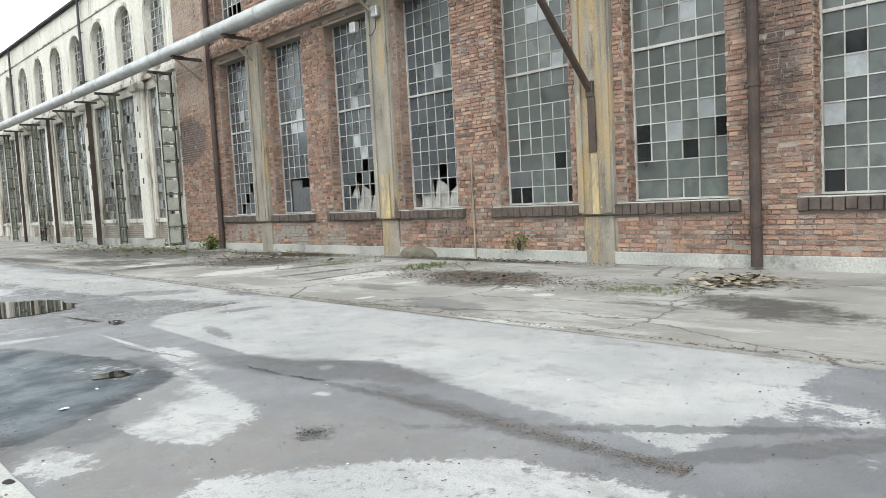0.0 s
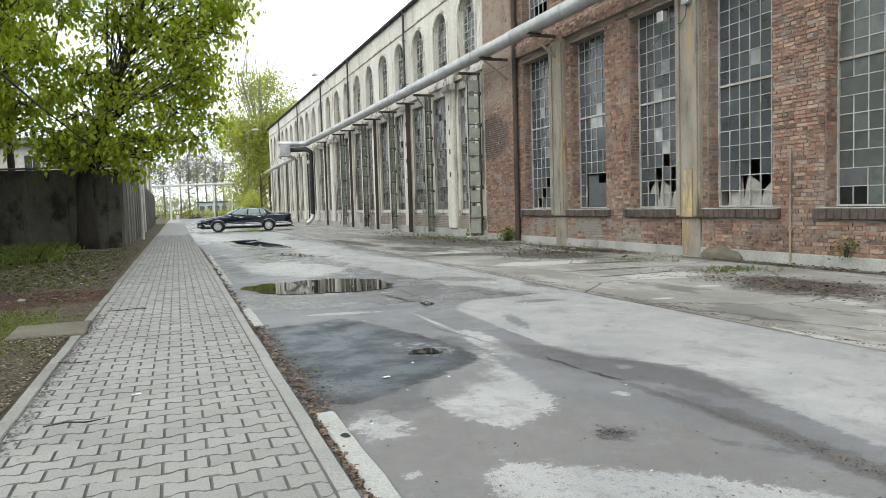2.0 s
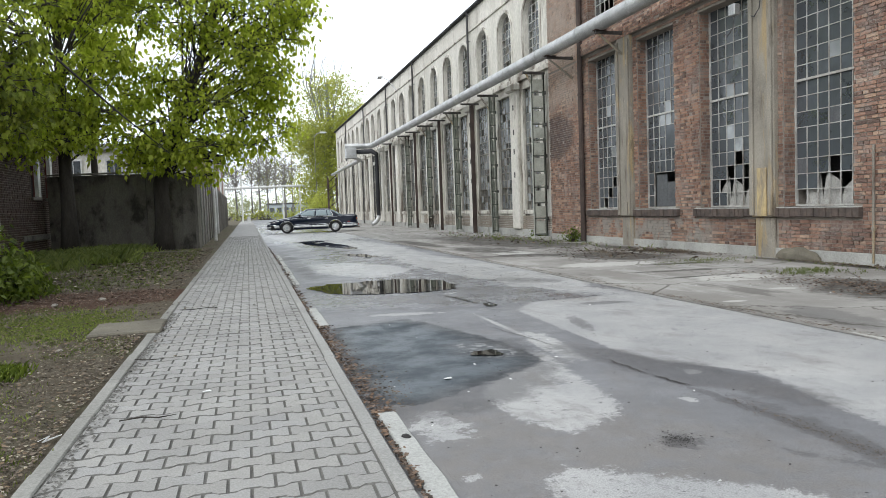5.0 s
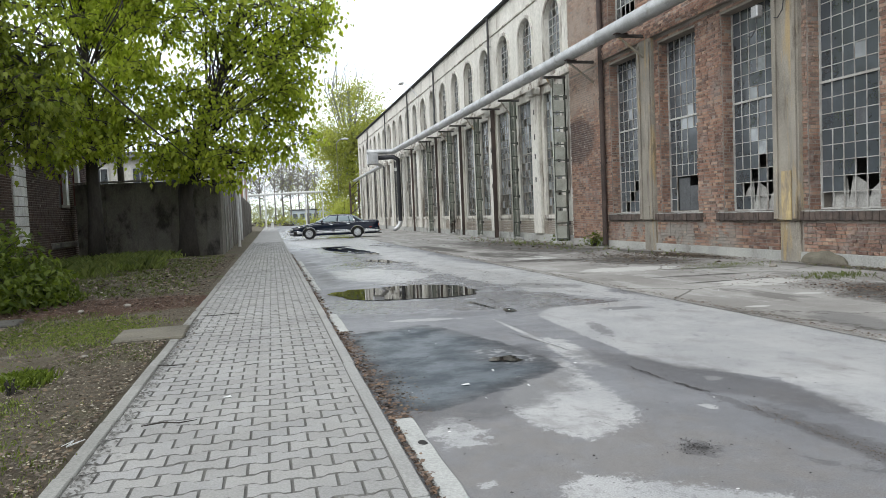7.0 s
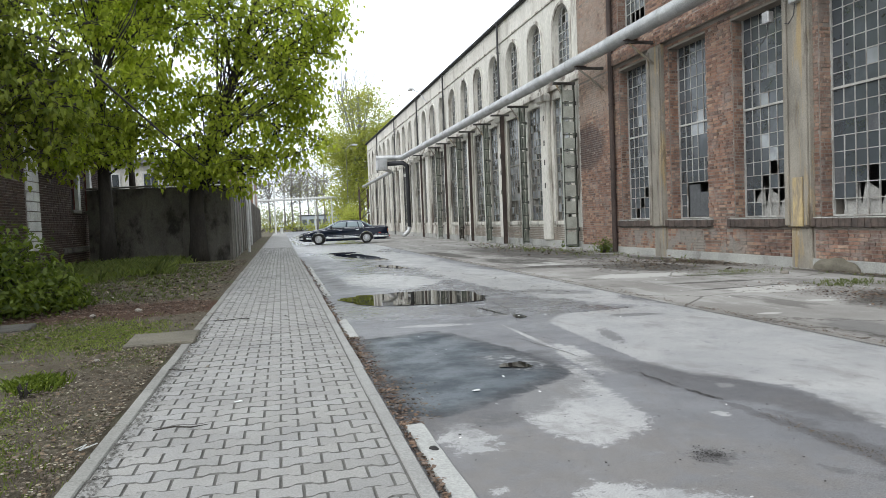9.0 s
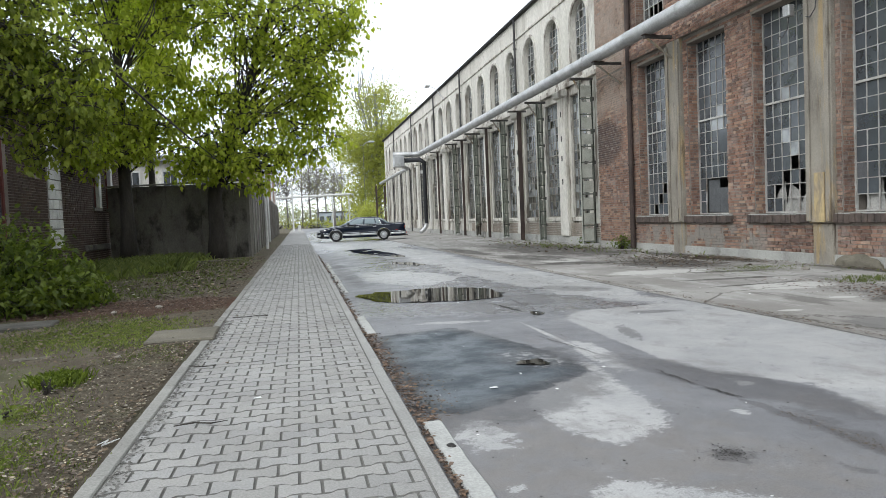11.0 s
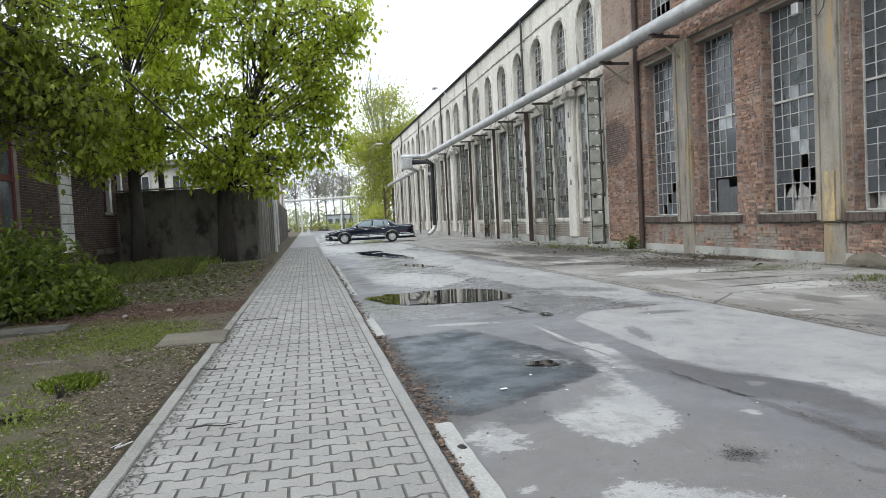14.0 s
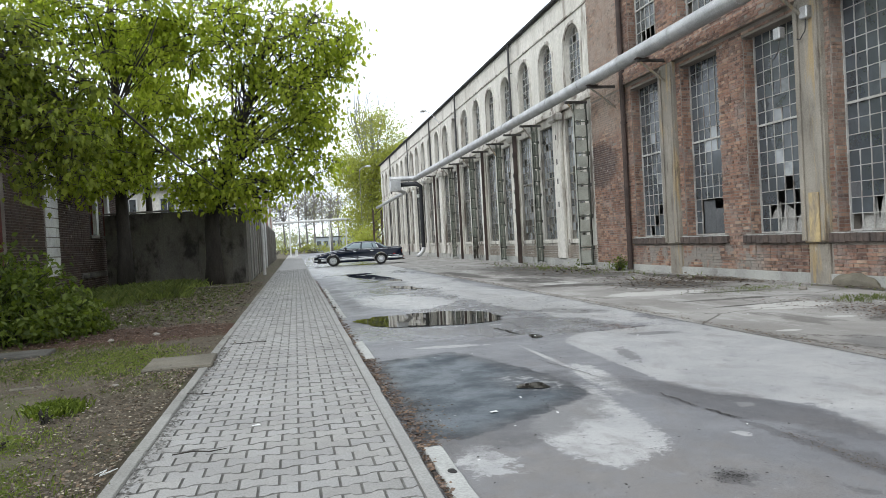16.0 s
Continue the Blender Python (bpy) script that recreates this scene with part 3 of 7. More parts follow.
def boxes_mesh(name, boxes, material, parent=None):
    """Many boxes as one mesh, quickly."""
    b = np.array(boxes, float)
    n = len(b)
    ix = np.array([[0, 2, 4], [1, 2, 4], [1, 3, 4], [0, 3, 4], [0, 2, 5], [1, 2, 5], [1, 3, 5], [0, 3, 5]])
    verts = b[:, ix].reshape(-1, 3)
    f = np.array([[0, 3, 2, 1], [4, 5, 6, 7], [0, 1, 5, 4], [1, 2, 6, 5], [2, 3, 7, 6], [3, 0, 4, 7]])
    faces = (np.arange(n)[:, None, None] * 8 + f[None]).reshape(-1, 4)
    me = bpy.data.meshes.new(name)
    me.from_pydata(verts.tolist(), [], faces.tolist())
    me.materials.append(material)
    ob = new(name, me)
    if parent:
        ob.parent = parent
    return ob


unit_bm = B()
box(unit_bm, -0.5, 0.5, -0.5, 0.5, -0.5, 0.5)


def unit_mesh(name, material):
    me = bpy.data.meshes.new(name)
    unit_bm.to_mesh(me)
    me.materials.append(material)
    return me


def blob(cx, cy, rx, ry, turn, seed, z, ragged=0.3, n=64, skirt=0.0):
    """A flat ragged sheet of ground."""
    bm = B()
    rim = []
    for i in range(n):
        a = 2 * math.pi * i / n
        k = 1 + ragged * noise.noise((math.cos(a) * 1.4 + seed, math.sin(a) * 1.4, seed * 0.7)) + ragged * 0.45 * noise.noise((math.cos(a) * 5 + seed, math.sin(a) * 5, seed))
        u, v = rx * k * math.cos(a), ry * k * math.sin(a)
        t = radians(turn)
        rim.append(bm.verts.new((cx + u * math.cos(t) - v * math.sin(t), cy + u * math.sin(t) + v * math.cos(t), z)))
    bm.faces.new(rim)
    return bm


# ---- ground ----
bm = B()
for x0, x1, y0, y1 in ((-260, 320, -120, 480),):
    vs = [bm.verts.new(p) for p in ((x0, y0, -0.16), (x1, y0, -0.16), (x1, y1, -0.16), (x0, y1, -0.16))]
    bm.faces.new(vs)
ground = structure(mesh_ob("ground", bm, M["earth"]), "bare earth and thin grass around the works", "ground")


def sidewalk_shift(y):
    return 0.003 * (y - 4)


# verge beside the pavement, gently uneven
bm = B()
xs = [-60, -40, -25, -16, -12] + [-9 + 0.3 * i for i in range(27)] + [-1.06]
ys = [-25, -12, -6] + [-2 + 0.4 * i for i in range(80)] + [33, 40, 55, 80, 120, 180, 300]
grid = [[bm.verts.new((x + (sidewalk_shift(y) if x > -1.5 else 0), y, 0.015 if x > -1.2 else 0.02 + 0.05 * noise.noise((x * 0.7, y * 0.7, 0)) + 0.02 * noise.noise((x * 2.5, y * 2.5, 3)))) for x in xs] for y in ys]
for r0, r1 in zip(grid, grid[1:]):
    for a in range(len(xs) - 1):
        bm.faces.new((r0[a], r0[a + 1], r1[a + 1], r1[a]))
verge = structure(mesh_ob("verge", bm, M["earth"], smooth=True), "dirt verge with thin grass and dead leaves", "verge")

bm = B()
box(bm, 0.55, 5.1, -30, 112, -0.3, 0.0)
road = structure(mesh_ob("road", bm, M["road"]), "worn patched asphalt road with damp stains", "road")
bm = B()
box(bm, -14, 70, 112, 126, -0.3, 0.004)
structure(mesh_ob("road_far", bm, M["road"]), "asphalt road crossing at the far end", "road")
bm = B()
for i in range(60):
    y0, y1 = -30 + 2.4 * i, -30 + 2.4 * (i + 1)
    a = [bm.verts.new((x, y, z)) for x, y, z in ((5.1, y0, 0.012), (11.2, y0, -0.1), (11.2, y1, -0.1), (5.1, y1, 0.012))]
    bm.faces.new(a)
    b = [bm.verts.new((5.1, y, z)) for y, z in ((y0, 0.012), (y1, 0.012), (y1, -0.1), (y0, -0.1))]
    bm.faces.new(b)
bmesh.ops.remove_doubles(bm, verts=bm.verts, dist=0.001)
apron = structure(mesh_ob("apron", bm, M["apron"]), "cracked dirty concrete yard strip along the hall", "pavement")

# tar patch, puddles, cracks

PUDDLES = ((2.07, 11.2, 1.25, 0.92, -24, 1.3, 0.28), (2.55, 29.3, 0.5, 0.95, -30, 7.7, 0.6), (2.85, 25.8, 0.4, 2.9, 8, 3.3, 0.6), (2.95, 19.2, 0.24, 0.95, 12, 2.9, 0.6), (2.89, 8.42, 0.08, 0.17, -10, 5.5, 0.4), (2.72, 9.1, 0.02, 0.45, 8, 1.5, 0.4), (1.91, 5.66, 0.12, 0.12, 10, 8.1, 0.5))
for i, (cx, cy, rx, ry, a, s, k) in enumerate(PUDDLES):
    ob = mesh_ob("puddle", blob(cx, cy, rx, ry, a, s, 0.008, k, 90), M["water"])
    structure(ob, "shallow rain puddle mirroring the hall wall", "puddle")
M["crack"] = plain("crack_dirt", (0.045, 0.04, 0.036), (0.03, 0.028, 0.026), 6, 60, 0.7, 0.3)


def crack(y0, x0, y1, x1, w, seed):
    bm = B()
    L, R = [], []
    n = 40
    for i in range(n + 1):
        t = i / n
        x, y = x0 + (x1 - x0) * t + 0.03 * noise.noise((t * 5, seed, 0)) + 0.012 * noise.noise((t * 23, seed, 2)), y0 + (y1 - y0) * t
        ww = w * max(0.05, math.sin(math.pi * t) ** 0.5) * (0.6 + 0.8 * abs(noise.noise((t * 14, seed, 5))))
        L.append(bm.verts.new((x - ww, y, 0.007)))
        R.append(bm.verts.new((x + ww, y, 0.007)))
    for i in range(n):
        bm.faces.new((L[i], R[i], R[i + 1], L[i + 1]))
    structure(mesh_ob("crack", bm, M["crack"], road), "open crack in the asphalt")


for c in ((5.05, 2.68, 4.5, 2.72, 0.010, 1), (4.45, 2.73, 4.1, 2.79, 0.013, 2), (10.2, 3.05, 9.1, 2.98, 0.008, 3), (6.9, 2.35, 5.7, 2.55, 0.007, 4), (30, 5.05, -3, 5.08, 0.008, 6)):
    crack(*c)

# ---- pavement bed and kerbs ----
PX0, PX1 = -0.98, 0.555
bm = B()
vs = [bm.verts.new((x + sidewalk_shift(y), y, 0.0245)) for x, y in ((PX0 - 0.02, -30), (PX1 + 0.02, -30), (PX1 + 0.02, 110), (PX0 - 0.02, 110))]
bm.faces.new(vs)
pavement = structure(mesh_ob("pavement", bm, M["joint"]), "pavement of interlocking grey concrete pavers", "pavement")

for name, x0, x1, top, first in (("kerb_road", PX1 + 0.006, PX1 + 0.09, 0.034, -3.0), ("kerb_verge", PX0 - 0.095, PX0 - 0.006, 0.04, -3.2)):
    holder = thing(name.replace("kerb_road", "kerb").replace("kerb_verge", "edging"), (0, 0, 0), "grey concrete kerb edging beside the paved walk", "kerb")
    structure(holder)
    for i in range(60):
        y0 = first + i * 1.0
        bm = B()
        s = sidewalk_shift(y0 + 0.5)
        dz = random.uniform(-0.006, 0.004)
        box(bm, x0 + s + random.uniform(-0.004, 0.004), x1 + s + random.uniform(-0.004, 0.004), y0 + 0.004, y0 + 0.996, -0.15, top + dz, 0.008)
        part("kerbstone", bm, M["kerb"] if name == "kerb_road" else M["edging"], holder)
    bm = B()
    vs = [(x0 + 0.003 * 53, 57), (x1 + 0.003 * 53, 57), (x1 + 0.003 * 106, 110), (x0 + 0.003 * 106, 110)]
    f = [bm.verts.new((x, y, top)) for x, y in vs]
    g2 = [bm.verts.new((x, y, -0.1)) for x, y in vs]
    bm.faces.new(f)
    for i in range(4):
        bm.faces.new((f[i], f[(i + 1) % 4], g2[(i + 1) % 4], g2[i]))
    part("kerb_strip", bm, M["kerb"], holder)
# remains of an older, paler kerb sunk in the road edge
for y0, y1, x, w in ((2.15, 4.23, 0.69, 0.125), (7.68, 9.15, 0.69, 0.115), (12.3, 14.2, 0.72, 0.11), (14.4, 16.3, 0.74, 0.11), (16.6, 18.4, 0.75, 0.1), (18.8, 21.0, 0.77, 0.1)):
    bm = B()
    box(bm, x, x + w, y0, y1, -0.1, 0.022, 0.012)
    bmesh.ops.subdivide_edges(bm, edges=[e for e in bm.edges if abs((e.verts[0].co - e.verts[1].co).y) > 0.5], cuts=14)
    for v in bm.verts:
        v.co.x += 0.012 * noise.noise((v.co.y * 4, v.co.x * 30, 1))
        v.co.z += 0.008 * noise.noise((v.co.y * 3, v.co.x * 9, 2))
    structure(mesh_ob("old_kerbstone", bm, M["kerb_old"]), "pale chipped old kerbstone sunk flush in the road edge", "kerbstone")

# ---- the hall ----
XF, XW, XB = 10.97, 11.30, 11.55
PITCH, C0 = 2.95, 20.4
Y_END, Y_SPLIT, Y_FAR = -6.5, 24.42, 86.6
WIN = 1.80
brick_c = [20.4, 17.42, 14.54, 11.70, 8.70, 5.75, 2.69, -0.25, -3.2]
PILASTERS = [(brick_c[k] + brick_c[k + 1]) / 2 for k in (0, 2, 4, 6)]
grey_c = [26.2 + PITCH * k for k in range(21)]
arch_c = [25.85 + 2.925 * k for k in range(21)]


def wall_between(bm, xs, ya, yb, z0, z1, opens):
    """Solid wall from ya to yb with rectangular openings (y0, y1, z0, z1) that share sill and head."""
    cuts = sorted(opens)
    zs0, zs1 = cuts[0][2], cuts[0][3]
    y = ya
    for o in cuts:
        box(bm, *xs, y, o[0], zs0, zs1)
        y = o[1]
    box(bm, *xs, y, yb, zs0, zs1)
    box(bm, *xs, ya, yb, z0, zs0)
    box(bm, *xs, ya, yb, zs1, z1)


LOW0, LOW1, UP0, UP1 = 0.98, 5.80, 6.85, 9.9
lows = [(c - WIN / 2, c + WIN / 2, LOW0, LOW1) for c in brick_c]
ups = [(c - WIN / 2, c + WIN / 2, UP0, UP1) for c in brick_c]
bm = B()
wall_between(bm, (XF + 0.018, XB), Y_END, Y_SPLIT, -0.4, 6.3, lows)
wall_between(bm, (XF + 0.018, XB), Y_END, Y_SPLIT, 6.3, 12.4, ups)
wall_brick = structure(mesh_ob("wall_east", bm, M["mortar"]), "old red brick hall wall with tall steel windows", "wall")
bm = B()
box(bm, XF - 0.03, XF + 0.018, Y_END, Y_SPLIT, -0.4, 0.12, 0.01)
structure(mesh_ob("plinth", bm, M["plinth"], wall_brick), "rough concrete plinth")
bm = B()
box(bm, XF - 0.10, XF + 0.018, Y_END, Y_SPLIT - 2.7, 6.02, 6.42)
structure(mesh_ob("band", bm, M["mortar"], wall_brick), "brick band over the windows")
# closing walls, roof and dark inside of the hall
bm = B()
box(bm, XB, 30, Y_END - 0.4, Y_END, -0.4, 12.4)
box(bm, 29.6, 30, Y_END, Y_FAR, -0.4, 12.4)
box(bm, XB, 30, Y_FAR, Y_FAR + 0.4, -0.4, 10.72)
structure(mesh_ob("wall_hall_back", bm, M["inside"]), "dark far walls of the empty hall", "wall")
bm = B()
box(bm, XB, 29.6, Y_END, Y_FAR, -0.2, -0.05)
structure(mesh_ob("floor", bm, M["inside"]), "dark dusty hall floor", "floor")
bm = B()
box(bm, XF - 0.1, 30, Y_END - 0.4, Y_SPLIT, 12.4, 12.6)
box(bm, XB - 0.3, 30, Y_SPLIT, Y_FAR + 0.4, 10.74, 10.88)
structure(mesh_ob("roof", bm, M["roof"]), "flat roofing felt roof of the hall", "roof")

# grey rendered part: lower storey
GW = 1.62
glow = [(c - GW / 2, c + GW / 2, 1.0, 5.85) for c in grey_c]
bm = B()
wall_between(bm, (XF + 0.02, XB), Y_SPLIT, Y_FAR, -0.4, 6.75, glow)
wall_grey = structure(mesh_ob("wall_grey", bm, M["render_low"]), "grey rendered hall wall with pilasters and tall windows", "wall")
# upper storey with round-headed windows
AW, AZ0, AZ1 = 1.55, 6.75, 9.30
bm = B()
edges = [Y_SPLIT] + [c + 1.4625 for c in arch_c[:-1]] + [Y_FAR]
for i, c in enumerate(arch_c):
    ya, yb, r, zs = edges[i], edges[i + 1], AW / 2, AZ1 - AW / 2
    top = 10.70
    outline = [(c - r, AZ0)] + [(c - r * math.cos(math.pi * k / 14), zs + r * math.sin(math.pi * k / 14)) for k in range(15)] + [(c + r, AZ0)]
    f = [bm.verts.new((XF, y, z)) for y, z in outline]
    b = [bm.verts.new((XB, y, z)) for y, z in outline]
    for k in range(len(outline) - 1):
        bm.faces.new((f[k], f[k + 1], b[k + 1], b[k]))
    up = [bm.verts.new((XF, y, top)) for y, z in outline[1:-1]]
    for k in range(14):
        bm.faces.new((f[k + 1], up[k], up[k + 1], f[k + 2]))
    for y0, y1 in ((ya, c - r), (c + r, yb)):
        q = [bm.verts.new((XF, y, z)) for y, z in ((y0, AZ0), (y1, AZ0), (y1, top), (y0, top))]
        bm.faces.new(q)
bmesh.ops.remove_doubles(bm, verts=bm.verts, dist=0.0005)
bmesh.ops.recalc_face_normals(bm, faces=bm.faces)
upper = structure(mesh_ob("wall_clerestory", bm, M["render"]), "pale rendered upper wall with round-headed windows", "wall")
bm = B()
box(bm, XF - 0.06, XF, Y_SPLIT, Y_FAR, 9.68, 9.76, 0.01)
structure(mesh_ob("trim", bm, M["render_low"], upper), "thin string course")
bm = B()
box(bm, XF - 0.10, XB + 0.3, Y_SPLIT - 0.02, Y_FAR + 0.4, 10.62, 10.74)
rod(bm, (XF - 0.15, Y_SPLIT, 10.69), (XF - 0.15, Y_FAR + 0.3, 10.69), 0.06, n=8)
structure(mesh_ob("gutter", bm, M["roof"], upper), "dark eaves board and gutter")
bm = B()
box(bm, XF - 0.05, XF + 0.02, Y_SPLIT, Y_FAR, -0.4, 0.22, 0.01)
structure(mesh_ob("plinth_grey", bm, M["plinth"], wall_grey), "pale concrete plinth")
bm = B()
box(bm, XF - 0.07, XF + 0.02, Y_SPLIT, Y_FAR, 6.2, 6.4, 0.02)
structure(mesh_ob("cornice", bm, M["render_low"], wall_grey), "sooty render cornice")

# arch mouldings, in darker render that stands in for their joint shadow
for c in arch_c:
    bm = B()
    r0, r1, zs = AW / 2, AW / 2 + 0.17, AZ1 - AW / 2
    rings = []
    pts = [(math.pi, AZ0 - zs)] + [(math.pi - math.pi * k / 14, 0) for k in range(15)] + [(0, AZ0 - zs)]
    for a, dz in pts:
        rings.append([bm.verts.new((x, c + r * math.cos(a), zs + r * math.sin(a) + dz)) for x, r in ((XF + 0.02, r0), (XF - 0.05, r0 + 0.03), (XF - 0.05, r1 - 0.03), (XF + 0.02, r1))])
    for p, q in zip(rings, rings[1:]):
        for k in range(3):
            bm.faces.new((p[k], p[k + 1], q[k + 1], q[k]))
    bmesh.ops.recalc_face_normals(bm, faces=bm.faces)
    part("arch_moulding", bm, M["render_low"], upper)

# pilasters of both parts
for k, y in enumerate(PILASTERS):
    y += -0.02
    bm = B()
    box(bm, XF - 0.12, XF + 0.2, y - 0.36, y + 0.36, 0.78, 6.02, 0.03)
    for s in (-1, 1):
        box(bm, XF - 0.17, XF - 0.12, y + s * 0.29 - 0.06, y + s * 0.29 + 0.06, 0.82, 5.9, 0.012)
    p = part("pilaster", bm, M["concrete"], wall_brick, "stained concrete pilaster")
    bm = B()
    hi = (1.2, 1.85, 1.95, 1.9)[k]
    box(bm, XF - 0.155, XF - 0.118, y - (0.09 if k == 2 else 0.17), y + (0.05 if k == 2 else 0.12), 0.8, hi, 0.005)
    foot = B()
    box(foot, XF - 0.05, XF + 0.2, y - 0.30, y + 0.30, -0.35, 0.775, 0.02)
    part("pilaster_foot", foot, M["concrete"], wall_brick, "stained concrete pilaster foot")
    part("ochre_strip", bm, M["ochre"] if k else M["concrete"], p, "flaking ochre painted strip")
for k in range(20):
    y = grey_c[k] + PITCH / 2
    wide = k % 2 == 0
    bm = B()
    w = 0.40 if wide else 0.30
    box(bm, XF - (0.14 if wide else 0.09), XF + 0.02, y - w, y + w, 0.22, 6.2, 0.03)
    box(bm, XF - 0.30, XF + 0.02, y - w - 0.08, y + w + 0.08, 5.86, 6.16, 0.05)
    p = part("pilaster", bm, M["render"] if wide else M["render_low"], wall_grey, "peeling rendered pilaster")
    if wide and k < 8:
        bm = B()
        # thin dark plates on the face stand in for the shade in the holes
        for z in (2.35, 3.3, 4.1, 5.1):
            box(bm, XF - 0.146, XF - 0.13, y - 0.06, y + 0.06, z, z + 0.22)
        part("putlog_holes", bm, M["crack"], p, "dark square holes")

# ---- windows ----
pane_meshes = {k: unit_mesh("pane_" + k, M[k]) for k in ("glass", "glass_dusty", "glass_dark", "glass_pale", "glass_mixed", "board")}
rng = random.Random(7)


def factory_window(name, y0, y1, z0, z1, cols, rows, transom, bars, label, gone, pale, single, x=XW, holes=(), plates=(), dull=(), merge=0.0, kind="glass", bare=False, dark=()):
    """A steel window of many small panes.

    holes: cells (column, row) without glass; plates: (column, row, columns, rows) glazed in one piece;
    dull: cells of pale dusty glass; dark: holes filled with near-black panes; gone: share of other missing panes;
    merge: share of doubled panes;
    bare: no bars are left between the holes."""
    holder = structure(thing(name, (x, (y0 + y1) / 2, z0), label, "window"))
    h, w, e = z1 - z0, y1 - y0, 0.036
    bm = B()
    for a, b, c, d in ((-w / 2, -w / 2 + e, 0, h), (w / 2 - e, w / 2, 0, h), (-w / 2 + e, w / 2 - e, 0, e), (-w / 2 + e, w / 2 - e, h - e, h)):
        box(bm, -0.03, 0.03, a, b, c, d)
    if transom:
        box(bm, -0.04, 0.03, -w / 2 + e, w / 2 - e, transom - z0 - 0.024, transom - z0 + 0.024)
    part("window_frame", bm, bars, holder)
    pw, ph = (w - 2 * e) / cols, (h - 2 * e) / rows
    owner = {(i, j): (i, j, 1, 1) for i in range(cols) for j in range(rows)}
    big = list(plates)
    for i in range(cols - 1):
        for j in range(rows - 1):
            if rng.random() < merge:
                big.append((i, j) + rng.choice(((2, 1), (1, 2), (2, 1), (2, 2))))
    for p in big:
        cells = [(i, j) for i in range(p[0], p[0] + p[2]) for j in range(p[1], p[1] + p[3])]
        if all(c in owner and owner[c][2:] == (1, 1) and c not in holes for c in cells):
            for c in cells:
                owner[c] = p
    bm = B()
    for i in range(cols):
        for j in range(rows):
            ya, za = -w / 2 + e + i * pw, e + j * ph
            if i and owner[i, j] != owner[i - 1, j] and not (bare and (i, j) in holes and (i - 1, j) in holes):
                t = rng.uniform(-0.003, 0.003)
                box(bm, -0.016, 0.016, ya - 0.009 + t, ya + 0.009 + t, za, za + ph)
            if j and owner[i, j] != owner[i, j - 1] and not (bare and (i, j) in holes and (i, j - 1) in holes) and not (transom and abs(za - (transom - z0)) < 0.06):
                box(bm, -0.013, 0.013, ya, ya + pw, za - 0.009, za + 0.009)
    part("glazing_bars", bm, bars, holder)
    joined = []
    for p in dict.fromkeys(owner.values()):
        i, j, ni, nj = p
        v = rng.random()
        if (i, j) in holes or v < gone * (3.0 if j < rows * 0.2 else 0.45):
            continue
        look_of = "glass_dark" if (i, j) in dark else "glass_pale" if v > 1 - pale or (i, j) in dull else ("board" if v > 1 - pale - 0.015 else kind)
        yy, zz = -w / 2 + e + (i + ni / 2) * pw, e + (j + nj / 2) * ph
        dy, dz = ni * pw - 0.014, nj * ph - 0.014
        if single:
            o = new("pane", pane_meshes[look_of])
            o.parent = holder
            o.matrix_basis = Matrix.LocRotScale((0.004, yy, zz), Euler((0, radians(rng.uniform(-1.6, 1.6)), radians(rng.uniform(-1.6, 1.6)))), (0.005, dy, dz))
        else:
            joined.append((0.002, 0.006, yy - dy / 2, yy + dy / 2, zz - dz / 2, zz + dz / 2))
    if joined:
        boxes_mesh("panes", joined, M["glass_far"], holder)
    return holder


# cells without glass, from the north corner southwards; columns count northwards, rows upwards
HOLES = [
    {(4, 0), (1, 0), (0, 0), (0, 1), (2, 2), (3, 1)},
    {(i, j) for i in (1, 2, 3, 4) for j in (0, 1, 2)},
    {(2, 3), (3, 2), (0, 2), (1, 2), (1, 1), (0, 1), (0, 0), (1, 0), (2, 0), (3, 0), (3, 1), (4, 1), (2, 1)},
    {(4, 0), (5, 0), (0, 0), (1, 1), (2, 1), (3, 1), (2, 2), (1, 0), (2, 0), (3, 0)},
    {(1, 2), (5, 0), (4, 0), (0, 0)},
    {(5, 2), (5, 3), (0, 3), (2, 2)},
    {(5, 0), (4, 6)},
    set(),
]
PLATES = [(), (), ((4, 2, 2, 1), (2, 9, 2, 1)), ((4, 5, 2, 1), (0, 7, 1, 2)), ((3, 2, 2, 1), (4, 6, 2, 1), (0, 6, 3, 1), (1, 10, 2, 1)), ((4, 0, 2, 1), (0, 0, 2, 1), (2, 1, 2, 1), (4, 1, 2, 1)), ((0, 0, 2, 1), (1, 7, 2, 1)), ()]
DULL = [{(3, 9), (2, 5)}, {(2, 8), (2, 7), (3, 7)}, {(2, 10), (3, 8)}, {(2, 9), (0, 5)}, {(2, 11), (3, 11)}, {(2, 9), (4, 11), (3, 3)}, {(0, 0), (2, 0)}, set()]
nw = 1
